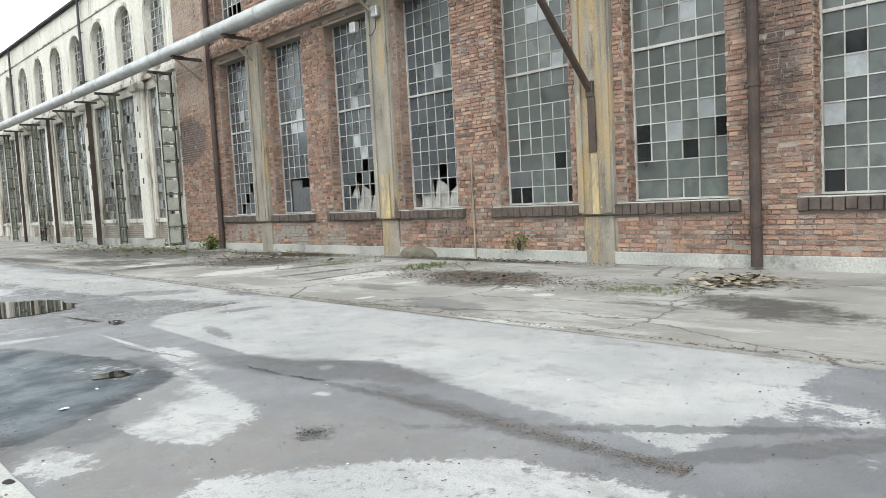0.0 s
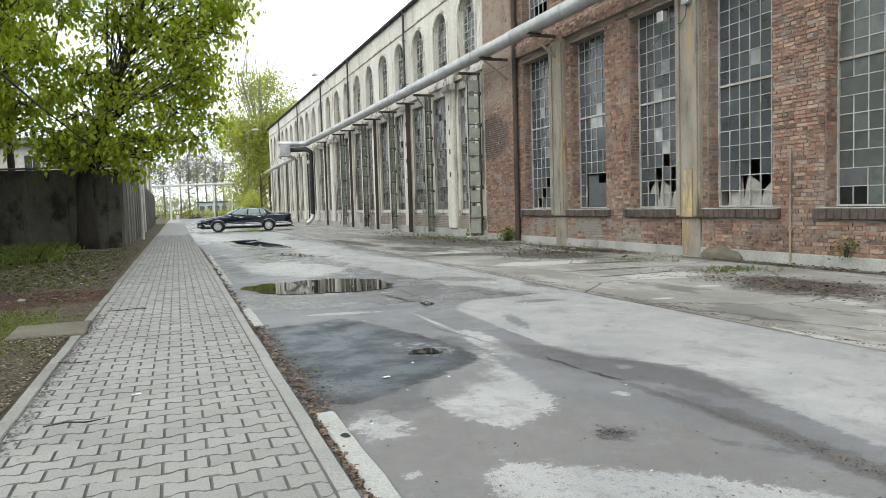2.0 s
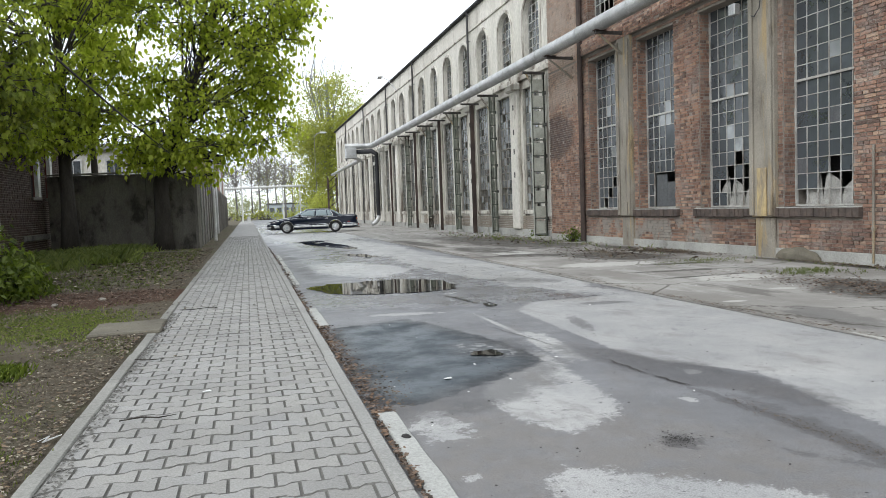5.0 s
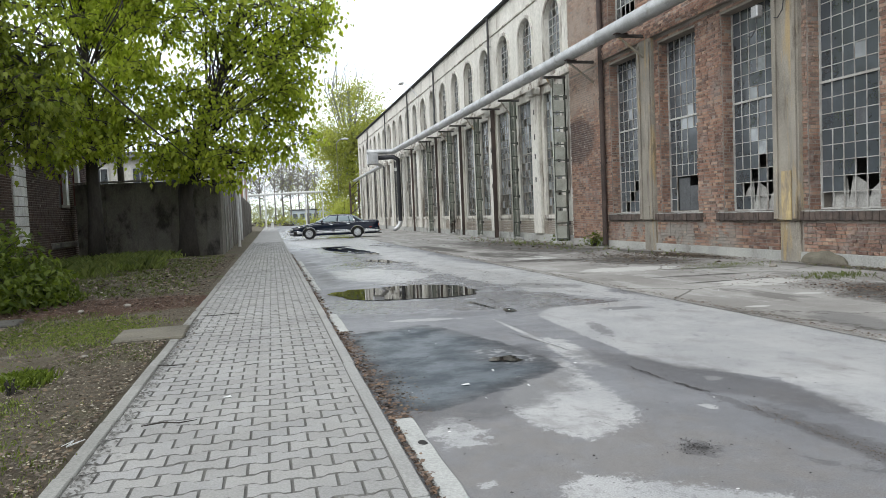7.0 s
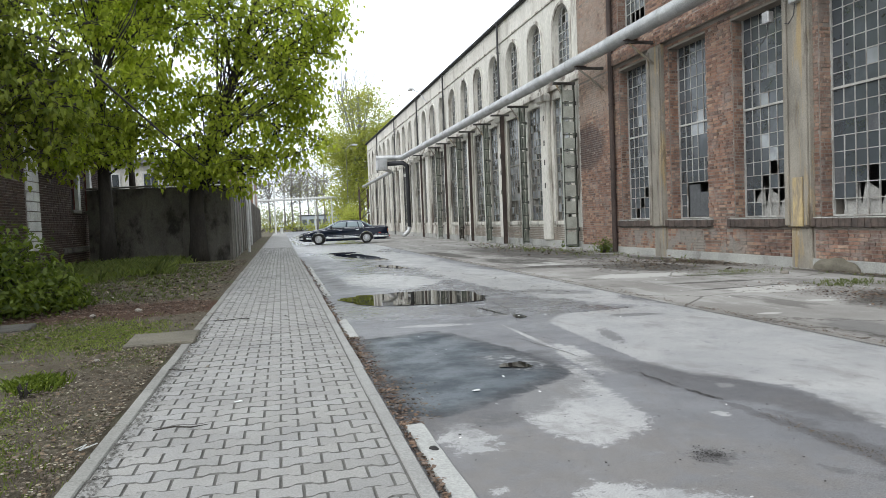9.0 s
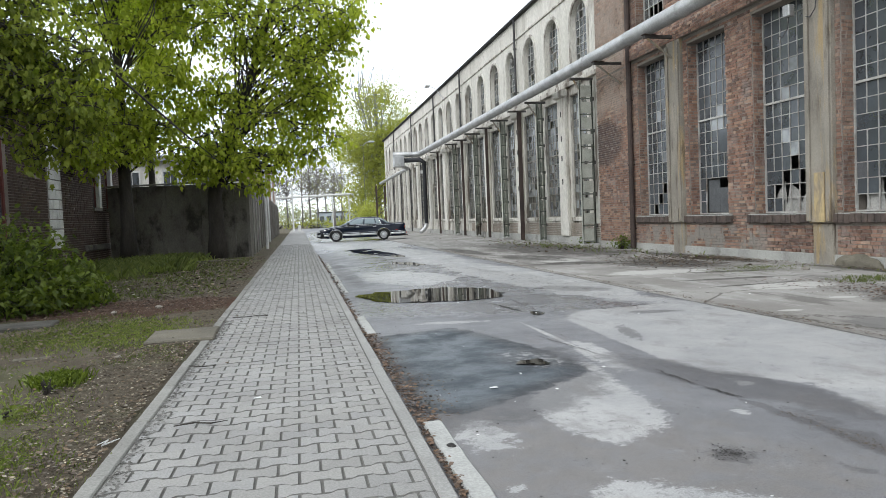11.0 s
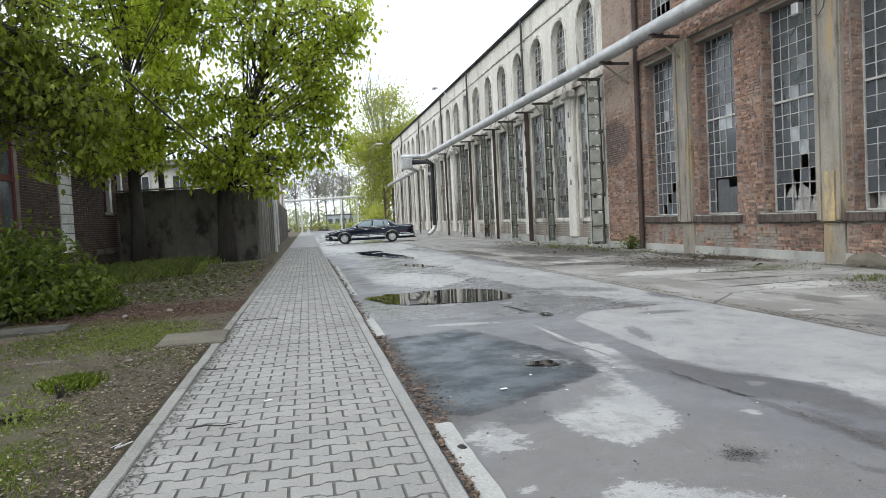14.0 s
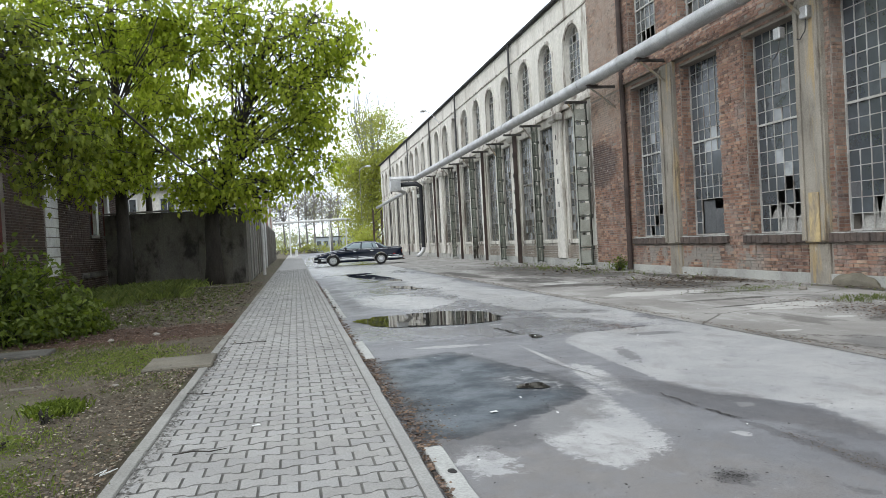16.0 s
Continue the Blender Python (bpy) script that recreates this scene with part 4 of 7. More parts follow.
for k, c in enumerate(brick_c[:8]):
    w = factory_window(f"window_{nw}", c - WIN / 2, c + WIN / 2, LOW0 + 0.02, LOW1 + 0.1, 6, 15, 3.62, M["bar"], "tall steel factory window with dusty and broken panes", 0.0, 0.01, True, XW, HOLES[k] if k < 4 else (), PLATES[k], DULL[k], 0.012, "glass" if k < 4 else "glass_dusty", k == 1, HOLES[k] if k > 3 else ())
    nw += 1
    if k == 1:
        for y0, y1, z0, z1 in ((-0.56, 0.02, 0.05, 0.72), (0.03, 0.56, 0.05, 0.95)):
            bm = B()
            box(bm, 0.05, 0.06, y0, y1, z0, z1)
            part("cover_board", bm, M["board"], w, "dark grey board behind the empty panes")
    if k in (2, 3):
        for y0, y1, z1, dz in ((-0.75, -0.2, 0.62, 0.25), (-0.3, 0.25, 0.5, -0.2), (0.2, 0.7, 0.75, 0.3)):
            bm = B()
            q = [bm.verts.new(p) for p in ((0.05, y0, 0.02), (0.05, y1, 0.02), (0.09, y1 - 0.1, max(0.2, z1 - dz)), (0.09, y0 + 0.12, z1))]
            r2 = bmesh.ops.extrude_face_region(bm, geom=[bm.faces.new(q)])
            bmesh.ops.translate(bm, verts=[v for v in r2["geom"] if isinstance(v, bmesh.types.BMVert)], vec=(0.006, 0, 0))
            part("plastic_sheet", bm, M["sheet"], w, "torn pale sheet behind the broken panes")
for k, c in enumerate(brick_c[:8]):
    factory_window(f"window_{nw}", c - WIN / 2, c + WIN / 2, UP0, UP1 + 0.1, 6, 9, 8.3, M["bar"], "upper steel factory window with broken panes", 0.15, 0.03, False)
    nw += 1
for k, c in enumerate(grey_c):
    factory_window(f"window_{nw}", c - GW / 2, c + GW / 2, 1.0, 5.85, 5, 15, 3.65, M["darkbar"], "tall narrow steel window with patched dusty panes", 0.11, 0.13, k < 4, XF + 0.14, merge=0.04, kind="glass_mixed")
    nw += 1


def arch_window(name, c):
    holder = structure(thing(name, (XF + 0.2, c, AZ0), "round-headed clerestory window with small dusty panes", "window"))
    r, zs = AW / 2 - 0.01, AZ1 - AW / 2 - AZ0
    bm = B()
    pts = [(math.pi, -zs)] + [(math.pi - math.pi * k / 12, 0) for k in range(13)] + [(0, -zs)]
    ringv = []
    for a, dz in pts:
        ringv.append([bm.verts.new((xx, q * math.cos(a), zs + q * math.sin(a) + dz)) for xx, q in ((-0.03, r), (-0.03, r - 0.05), (0.03, r - 0.05), (0.03, r))])
    for p, q in zip(ringv, ringv[1:]):
        for k in range(4):
            bm.faces.new((p[k], p[(k + 1) % 4], q[(k + 1) % 4], q[k]))
    bmesh.ops.recalc_face_normals(bm, faces=bm.faces)
    part("window_frame", bm, M["bar"], holder)
    bm = B()
    for i in range(1, 4):
        yy = -r + i * r / 2
        box(bm, -0.015, 0.015, yy - 0.014, yy + 0.014, 0, zs + math.sqrt(max(0, r * r - yy * yy)))
    rows = 8
    ph = (zs + r) / rows
    panes, hole_fill = [], []
    for j in range(rows):
        zz = j * ph
        half = r if zz <= zs else math.sqrt(max(0.0, r * r - (zz - zs) ** 2))
        if j:
            box(bm, -0.013, 0.013, -half, half, zz - 0.013, zz + 0.013)
        ztop = zz + ph
        halftop = r if ztop <= zs else math.sqrt(max(0.0, r * r - (ztop - zs) ** 2))
        for i in range(4):
            a, b = max(-r + i * r / 2, -halftop), min(-r + (i + 1) * r / 2, halftop)
            if b - a > 0.08 and rng.random() > 0.2:
                # some cells get near-black panes in place of dark open holes
                (hole_fill if rng.random() < 0.16 else panes).append((0.002, 0.006, a + 0.012, b - 0.012, zz + 0.012, ztop - 0.012))
    part("glazing_bars", bm, M["bar"], holder)
    boxes_mesh("panes", panes, M["glass_far"], holder)
    if hole_fill:
        boxes_mesh("clean_panes", hole_fill, M["glass_dark"], holder)


for c in arch_c:
    arch_window(f"window_{nw}", c)
    nw += 1

# sills
for k, c in enumerate(brick_c[:8]):
    holder = structure(thing("sill", (XF, c, 0.8), "dark weathered brick sill", "window sill"))
    n = 14
    w = WIN + 0.42
    for i in range(n):
        bm = B()
        y0 = -w / 2 + w * i / n
        box(bm, -0.085 + rng.uniform(-0.012, 0.012), 0.30, y0 + 0.006, y0 + w / n - 0.006, -0.02 + rng.uniform(-0.012, 0.012), 0.17 + rng.uniform(-0.012, 0.006), 0.012)
        part("sill_brick", bm, M["sill"], holder)
    bm = B()
    box(bm, -0.05, 0.31, -w / 2 + 0.03, w / 2 - 0.03, 0.165, 0.188, 0.008)
    bmesh.ops.subdivide_edges(bm, edges=[e for e in bm.edges if abs((e.verts[0].co - e.verts[1].co).y) > 0.5], cuts=16)
    for v in bm.verts:
        v.co += Vector((0.022 * noise.noise((v.co.y * 5, k, v.co.x)), 0, 0.008 * noise.noise((v.co.y * 4, k, 3))))
    part("mortar_cap", bm, M["plinth"], holder, "crumbling grey mortar cap")
for k, c in enumerate(grey_c):
    bm = B()
    box(bm, XF - 0.06, XW, c - GW / 2 - 0.05, c + GW / 2 + 0.05, 0.84, 0.99, 0.012)
    structure(mesh_ob("sill", bm, M["render_low"], wall_grey), "sooty stone sill")

# ---- pipeline along the hall ----
PXX, PZ, PR = 10.15, 6.40, 0.215
pipeline = thing("pipeline", (PXX, 0, 0), "thick grey jacketed heating pipe on wall brackets", "pipe")
segs = []
y = -6.0
while y < 57:
    L = min(rng.uniform(2.6, 3.4), 57.2 - y)
    bm = B()
    rod(bm, (0, y, PZ), (0, y + L - 0.006, PZ), PR + rng.uniform(-0.006, 0.006), n=24)
    part("pipe_jacket", bm, M["steel_pipe"], pipeline, smooth=False)
    bm = B()
    rod(bm, (0, y + L - 0.05, PZ), (0, y + L + 0.05, PZ), PR + 0.012, n=24)
    part("jacket_band", bm, M["steel_pipe"], pipeline)
    y += L
bm = B()
tube(bm, [(0, 57, PZ), (-0.05, 57.5, PZ), (-0.25, 57.8, PZ), (-0.6, 57.9, PZ), (-2.1, 57.9, PZ)], [PR] * 5, 18)
part("elbow", bm, M["steel_pipe"], pipeline, smooth=True)
bm = B()
box(bm, -2.1, -1.25, 57.5, 58.3, PZ - 1.0, PZ - 0.15, 0.03)
part("joint_box", bm, M["steel_pipe"], pipeline, "sheet-metal box round the expansion joint")
bm = B()
tube(bm, [(-1.6, 58.4, PZ - 0.75), (-1.0, 60, PZ - 0.8), (-0.3, 62, PZ - 0.85), (-0.15, 84, PZ - 1.0)], [0.16] * 4, 14)
part("lower_pipe", bm, M["steel_pipe"], pipeline, smooth=True)


def bracket(y, x=XF, small=False):
    holder = thing("pipe_bracket", (x, y, PZ - PR), "rusty steel bracket under the heating pipe", "bracket", "pipe brackets")
    bm = B()
    box(bm, PXX - x - 0.16, 0.05, -0.05, 0.05, -0.09, -0.005, 0.006)
    part("arm", bm, M["dark_steel"], holder)
    bm = B()
    rod(bm, (PXX - x - 0.05, 0, -0.09), (0.02, 0, -0.75), 0.035, n=8)
    part("strut", bm, M["concrete"], holder)
    bm = B()
    box(bm, PXX - x - 0.2, PXX - x + 0.2, -0.09, 0.09, -0.004, 0.02, 0.004)
    part("saddle", bm, M["rust"], holder)


for y in PILASTERS[:3] + [22.4]:
    bracket(y)


def lattice_column(x, y, h, w, mat, name_label):
    holder = thing("lattice_column", (x, y, -0.1), name_label, "column", "pipe columns")
    for s in (-1, 1):
        bm = B()
        box(bm, s * w / 2 - 0.02, s * w / 2 + 0.02, -0.06, 0.06, 0.12, h, 0.004)
        box(bm, s * w / 2 - (0.07 if s > 0 else 0.02), s * w / 2 + (0.02 if s > 0 else 0.07), -0.06, -0.045, 0.12, h)
        part("upright", bm, M["green_mid"] if w < 0.4 else (M["green_dark"] if s > 0 else mat), holder)
    z, k = 0.18, 0
    while z < h - 0.3:
        bm = B()
        o = rng.uniform(-0.03, 0.03) if w > 0.4 else 0.0
        front = -0.075 if w > 0.4 else 0.03
        box(bm, -w / 2 + 0.03 + o, w / 2 - 0.06 + o, front, front + 0.012, z + 0.07 + o, z + 0.5 + rng.uniform(-0.05, 0.04), 0.003)
        part("panel", bm, mat, holder, "pale green plate")
        bm = B()
        box(bm, -0.012, 0.012, -0.03, 0.03, z + 0.04, z + 0.54)
        part("web_bar", bm, M["green_mid"], holder)
        bm = B()
        box(bm, -w / 2 - 0.02, w / 2 + 0.02, -0.085, -0.062, z, z + 0.05, 0.003)
        part("batten", bm, M["green_dark"], holder, "dark cross batten")
        if k % 2:
            bm = B()
            box(bm, w / 2 + 0.02, w / 2 + 0.075, -0.07, 0.04, z - 0.05, z + 0.08, 0.008)
            part("cleat", bm, M["dark_steel"], holder)
        z, k = z + 0.58, k + 1
    bm = B()
    box(bm, -w / 2 - 0.1, w / 2 + 0.1, -0.2, 0.2, -0.05, 0.12, 0.02)
    part("footing", bm, M["plinth"], holder)
    bm = B()
    box(bm, PXX - x - 0.14, 0.3, -0.05, 0.05, h, h + 0.09, 0.004)
    part("head_arm", bm, M["dark_steel"], holder)
    bm = B()
    rod(bm, (PXX - x, 0, h), (-0.02, 0, h - 0.7), 0.035, n=8)
    part("strut", bm, M["concrete"], holder)
    return holder


def steel_post(x, y, h, w, mat, label):
    holder = thing("steel_post", (x, y, -0.1), label, "post", "pipe posts")
    bm = B()
    for s in (-1, 1):
        box(bm, -w / 2, w / 2, s * w / 2 - 0.012, s * w / 2 + 0.012, 0.05, h, 0.003)
    box(bm, -0.012, 0.012, -w / 2 + 0.012, w / 2 - 0.012, 0.05, h)
    part("shaft", bm, mat, holder)
    bm = B()
    box(bm, -w * 0.9, w * 0.9, -w * 0.9, w * 0.9, -0.05, 0.05, 0.01)
    part("base_plate", bm, M["plinth"], holder)
    bm = B()
    box(bm, PXX - x - 0.14, 0.35, -0.05, 0.05, h, h + 0.08, 0.004)
    part("head_arm", bm, M["dark_steel"], holder)
    return holder


HC = PZ - PR - 0.1 + 0.1 - 0.09
lattice_column(10.58, 24.55, HC, 0.48, M["green_steel"], "green-grey steel lattice column with batten plates")
for y in (29.8, 35.4, 41.1, 46.8):
    lattice_column(10.66, y, HC, 0.24, M["green_steel"], "slim green-grey steel lattice column with batten plates")
steel_post(10.55, 32.3, HC, 0.16, M["brown_steel"], "heavy brown rusted steel pipe post")
for y in (38.4, 44.3, 52.2):
    steel_post(10.6, y, HC, 0.13, M["brown_steel"], "slim brown rusted steel pipe post")


def downpipe(x, y, z1, mat, label, r=0.06, z0=-0.05):
    holder = thing("downpipe", (x, y, 0), label, "downpipe", "downpipes")
    bm = B()
    rod(bm, (0, 0, z0), (0, 0, z1), r, n=12)
    part("tube", bm, mat, holder, smooth=False)
    z = z0 + 0.6
    while z < z1:
        bm = B()
        rod(bm, (0, 0, z), (0, 0, z + 0.06), r + 0.014, n=12)
        box(bm, 0, 0.14, -0.012, 0.012, z + 0.015, z + 0.045)
        part("clamp", bm, mat, holder)
        z += 2.1
    return holder


downpipe(XF - 0.12, 4.37, 12.3, M["brown_steel"], "dark brown cast-iron downpipe on the brick wall", 0.085)
downpipe(XF - 0.12, 21.62, 12.3, M["brown_steel"], "dark brown cast-iron downpipe near the brick corner", 0.085)
downpipe(XF - 0.06, 10.3, 2.1, M["concrete"], "thin grey conduit on the brick wall", 0.022)
for y in (33.45, 45.3, 54.3, 65.2, 77.1):
    downpipe(XF - 0.14, y, 10.66, M["roof"], "thin black rainwater downpipe on the rendered wall", 0.055, 6.5)
for y in (61.0, 67, 73, 79):
    downpipe(XF - 0.14, y, 6.2, M["roof"], "thin dark service pipe on the rendered wall", 0.05)

# heavy strut on the ochre pilaster
yb = PILASTERS[2]
brace = thing("wall_strut", (XF - 0.17, yb, 3.0), "rusty brown steel strut rising out from the pilaster", "strut")
bm = B()
tube(bm, [(0, 0, 0.0), (-2.6, 0, 2.75)], [0.065, 0.065], 4)
part("strut_bar", bm, M["brown_steel"], brace)
bm = B()
box(bm, -0.03, 0.06, -0.07, 0.07, -0.12, 0.16, 0.008)
part("foot_plate", bm, M["brown_steel"], brace)
bm = B()
box(bm, -0.012, 0.02, -0.10, 0.05, -1.1, -0.12, 0.004)
part("channel", bm, M["brown_steel"], brace, "rusty steel channel let into the pilaster")
bm = B()
box(bm, -2.75, 0.1, -0.06, 0.06, 2.75, 2.87, 0.006)
part("arm", bm, M["brown_steel"], brace)

# lamps and boxes on the pilaster
for yy, zz in ((PILASTERS[1] - 0.1, 5.5), (PILASTERS[1] + 0.75, 5.3)):
    holder = thing("wall_box", (XF - 0.18, yy, zz), "small grey electrical junction box with a hanging cable", "junction box")
    bm = B()
    box(bm, -0.08, 0.08, -0.11, 0.11, 0, 0.26, 0.02)
    part("case", bm, M["steel_pipe"], holder)
    bm = B()
    tube(bm, [(0, 0, 0), (-0.02, 0.02, -0.25), (0, 0.2, -0.38), (0.03, 0.42, -0.3)], [0.012] * 4, 6)
    part("cable", bm, M["roof"], holder)

# black duct with a pale foot
duct = thing("flue_duct", (10.35, 56.6, -0.1), "tall black sheet-metal flue duct with a pale elbow at the foot", "duct")
bm = B()
rod(bm, (0, 0, 0.75), (0, 0, 5.6), 0.16, n=18)
part("shaft", bm, M["black_duct"], duct)
bm = B()
tube(bm, [(0, 0, 5.4), (0, 0, 5.75), (-0.3, 0.3, 6.0), (-1.4, 1.2, 6.02)], [0.16, 0.17, 0.19, 0.19], 14)
part("bend", bm, M["black_duct"], duct, smooth=True)
bm = B()
tube(bm, [(0, 0, 0.8), (-0.05, -0.02, 0.55), (-0.3, -0.1, 0.28), (-0.6, -0.2, 0.12)], [0.17, 0.17, 0.16, 0.15], 14)
part("foot_elbow", bm, M["steel_pipe"], duct, "pale bent sheet-metal foot", smooth=True)

bm = B()
box(bm, -0.30, -0.155, -0.13, 0.13, 4.85, 5.1, 0.01)
part("sign_plate", bm, M["white_post"], duct, "small white plate on the duct")

# scaffold-like pipe tower at the far end of the hall
tower = thing("pipe_tower", (10.0, 84.2, -0.1), "rusty steel pipe support tower", "tower")
for sx in (-0.5, 0.5):
    for sy in (-0.5, 0.5):
        bm = B()
        box(bm, sx - 0.05, sx + 0.05, sy - 0.05, sy + 0.05, 0, 5.2)
        part("leg", bm, M["rust"], tower)
for z in (0.6, 1.6, 2.6, 3.6, 4.6):
    for s in (-0.5, 0.5):
        bm = B()
        rod(bm, (-0.5, s, z), (0.5, s, z + 0.9), 0.025, n=6)
        part("brace", bm, M["rust"], tower)
        bm = B()
        rod(bm, (s, -0.5, z), (s, 0.5, z + 0.9), 0.025, n=6)
        part("brace", bm, M["rust"], tower)

# roof lamp on the hall
lamp = thing("roof_lamp", (10.8, 53.6, 10.7), "grey lamp arm with a flat head at the eaves", "lamp")
bm = B()
tube(bm, [(0.1, -3.0, -1.0), (-0.2, -1.6, 0.0), (-0.4, 0.0, 0.5)], [0.03] * 3, 6)
part("arm", bm, M["steel_pipe"], lamp)
bm = B()
box(bm, -0.62, -0.25, -0.1, 0.6, 0.46, 0.6, 0.04)
part("head", bm, M["white_post"], lamp)

# ---- blackened wall and fence on the verge side ----
garden = structure(thing("wall_verge", (-1.72, 27.9, 0), "blackened concrete slab wall with a thin pale coping", "wall"))
end = Vector((-5.4, 1.9, 0))
ln = end.length
ang = math.atan2(end.y, end.x)
garden.matrix_world = pose(-1.72, 27.9, 0, 0, 0, math.degrees(ang))
cuts = [0, 0.55, 1.9, 3.3, 4.5, ln]
for a, b in zip(cuts, cuts[1:]):
    bm = B()
    box(bm, a + 0.008, b - 0.008, -0.06 + rng.uniform(-0.01, 0.01), 0.06, -0.1, 2.86 + rng.uniform(-0.02, 0.02), 0.012)
    part("wall_slab", bm, M["dark_wall"], garden)
bm = B()
box(bm, -0.02, ln, -0.1, 0.1, 2.9, 2.96, 0.012)
part("coping", bm, M["fence_panel"], garden, "pale thin coping")
bm = B()
box(bm, -0.06, 0.06, -0.10, 0.10, -0.1, 2.95, 0.012)
part("corner_post", bm, M["fence_panel"], garden, "pale concrete corner post")

fence = structure(thing("fence", (-1.78, 28.1, 0), "tall weathered concrete panel fence along the paved walk", "fence"))
for i in range(24):
    y0 = i * 2.25
    x0 = -0.003 * y0
    bm = B()
    box(bm, x0 - 0.05, x0 + 0.03, y0 + 0.1, y0 + 2.2, -0.1, 2.85 + rng.uniform(-0.05, 0.05), 0.01)
    part("panel", bm, M["fence_panel"], fence)
    bm = B()
    box(bm, x0 - 0.08, x0 + 0.10, y0 - 0.07, y0 + 0.09, -0.1, 3.0, 0.012)
    part("post", bm, M["kerb"] if i < 4 else M["fence_panel"], fence)

POLES = ((-1.42, 35.6, 4.0, 0.075), (-1.75, 48.0, 5.0, 0.08), (-1.9, 62.0, 5.6, 0.08), (-0.35, 98.5, 6.4, 0.12), (-2.6, 99.5, 5.2, 0.12))
for x, y, h, r in POLES:
    p = thing("pole", (x, y, 0), "slim white-painted steel pole beside the paved walk", "pole", "white poles")
    bm = B()
    rod(bm, (0, 0, -0.1), (0, 0, h), r, r * 0.8, n=12)
    part("shaft", bm, M["white_post"], p)
    bm = B()
    rod(bm, (0, 0, h), (0, 0, h + 0.05), r * 1.1, r * 0.6, n=12)
    part("cap", bm, M["white_post"], p)

bollard = thing("bollard", (0.42, 99.0, 0), "squat white concrete bollard at the end of the paved walk", "bollard")
bm = B()
box(bm, -0.2, 0.2, -0.2, 0.2, -0.1, 0.72, 0.03)
part("block", bm, M["white_post"], bollard)
bm = B()
box(bm, -0.23, 0.23, -0.23, 0.23, 0.722, 0.82, 0.03)
part("cap", bm, M["white_post"], bollard)

bridge = thing("pipe_bridge", (0, 100, 0), "pale overhead pipe crossing the road on slim posts", "pipe")
bm = B()
tube(bm, [(-3.2, 0, 4.6), (7.2, 0.4, 4.85), (7.8, 0.7, 4.86), (8.1, 1.4, 4.86), (8.3, 12, 4.9)], [0.16] * 5, 12)
part("pipe", bm, M["white_post"], bridge)
for x in (5.1, 7.4):
    bm = B()
    rod(bm, (x, 0.3, -0.1), (x, 0.3, 4.68), 0.10, n=10)
    part("post", bm, M["white_post"], bridge)

street = thing("street_lamp", (9.3, 96, 0), "tall grey street lamp with a white head", "street lamp")
bm = B()
rod(bm, (0, 0, -0.1), (0, 0, 11.2), 0.04, 0.03, n=10)
part("mast", bm, M["bark_bare"], street)
bm = B()
tube(bm, [(0, 0, 11.1), (0.4, -0.2, 11.5), (0.9, -0.4, 11.6)], [0.05] * 3, 6)
part("arm", bm, M["steel_pipe"], street)
bm = B()
box(bm, 0.75, 1.5, -0.6, -0.25, 11.5, 11.72, 0.06)
part("head", bm, M["white_post"], street)

# ---- dark brick building behind the trees ----
XL = -7.2
bm = B()
hb = structure(thing("side_building", (XL, 0, 0), "dark brick building behind the trees", "building"))
opens = [(18.1, 20.2, 1.0, 4.2)]
wall_between(bm, (-0.5, -0.018), 9.0, 21.6, -0.1, 6.3, opens)
opens2 = [(27.95, 28.85, 2.1, 3.95), (29.85, 30.6, 2.1, 3.95)]
wall_between(bm, (-0.5, -0.018), 21.6, 33.4, -0.1, 6.3, opens2)
box(bm, -9, -0.5, 33.0, 33.4, -0.1, 6.3)
box(bm, -9, -0.5, 9.0, 9.4, -0.1, 6.3)
box(bm, -9.4, -9, 9.0, 33.4, -0.1, 6.3)
side_wall = part("wall", bm, M["mortar"], hb)
bm = B()
for z0, z1, d in ((6.3, 6.45, 0.45),):
    box(bm, -9.6, d, 8.6, 33.8, z0, z1)
vs = [bm.verts.new(p) for p in ((0.45, 8.6, 6.45), (0.45, 33.8, 6.45), (-4.4, 33.8, 8.6), (-4.4, 8.6, 8.6), (-9.6, 33.8, 6.45), (-9.6, 8.6, 6.45))]
for f in ((0, 1, 2, 3), (3, 2, 4, 5), (0, 3, 5), (1, 4, 2)):
    bm.faces.new([vs[i] for i in f])
part("roof", bm, M["roof"], hb, "dark felt roof")
bm = B()
for y0, y1, z0, z1, c in ((18.1, 20.2, 1.0, 4.2, 3),):
    for a, b, p, q in ((y0, y0 + 0.12, z0, z1), (y1 - 0.12, y1, z0, z1), (y0 + 0.12, y1 - 0.12, z0, z0 + 0.12), (y0 + 0.12, y1 - 0.12, z1 - 0.12, z1), (19.07, 19.23, z0 + 0.12, z1 - 0.12), (y0 + 0.12, 19.07, 2.75, 2.9), (19.23, y1 - 0.12, 2.75, 2.9)):
        box(bm, -0.2, -0.1, a, b, p, q)
win = part("window", bm, M["red_paint"], hb, "red-brown wooden window frame")
for y0, y1, z0, z1 in ((18.22, 19.07, 1.12, 2.75), (19.23, 20.08, 1.12, 2.75), (18.22, 19.07, 2.9, 4.08), (19.23, 20.08, 2.9, 4.08)):
    bm = B()
    box(bm, -0.16, -0.15, y0, y1, z0, z1)
    part("pane", bm, M["glass"], win)
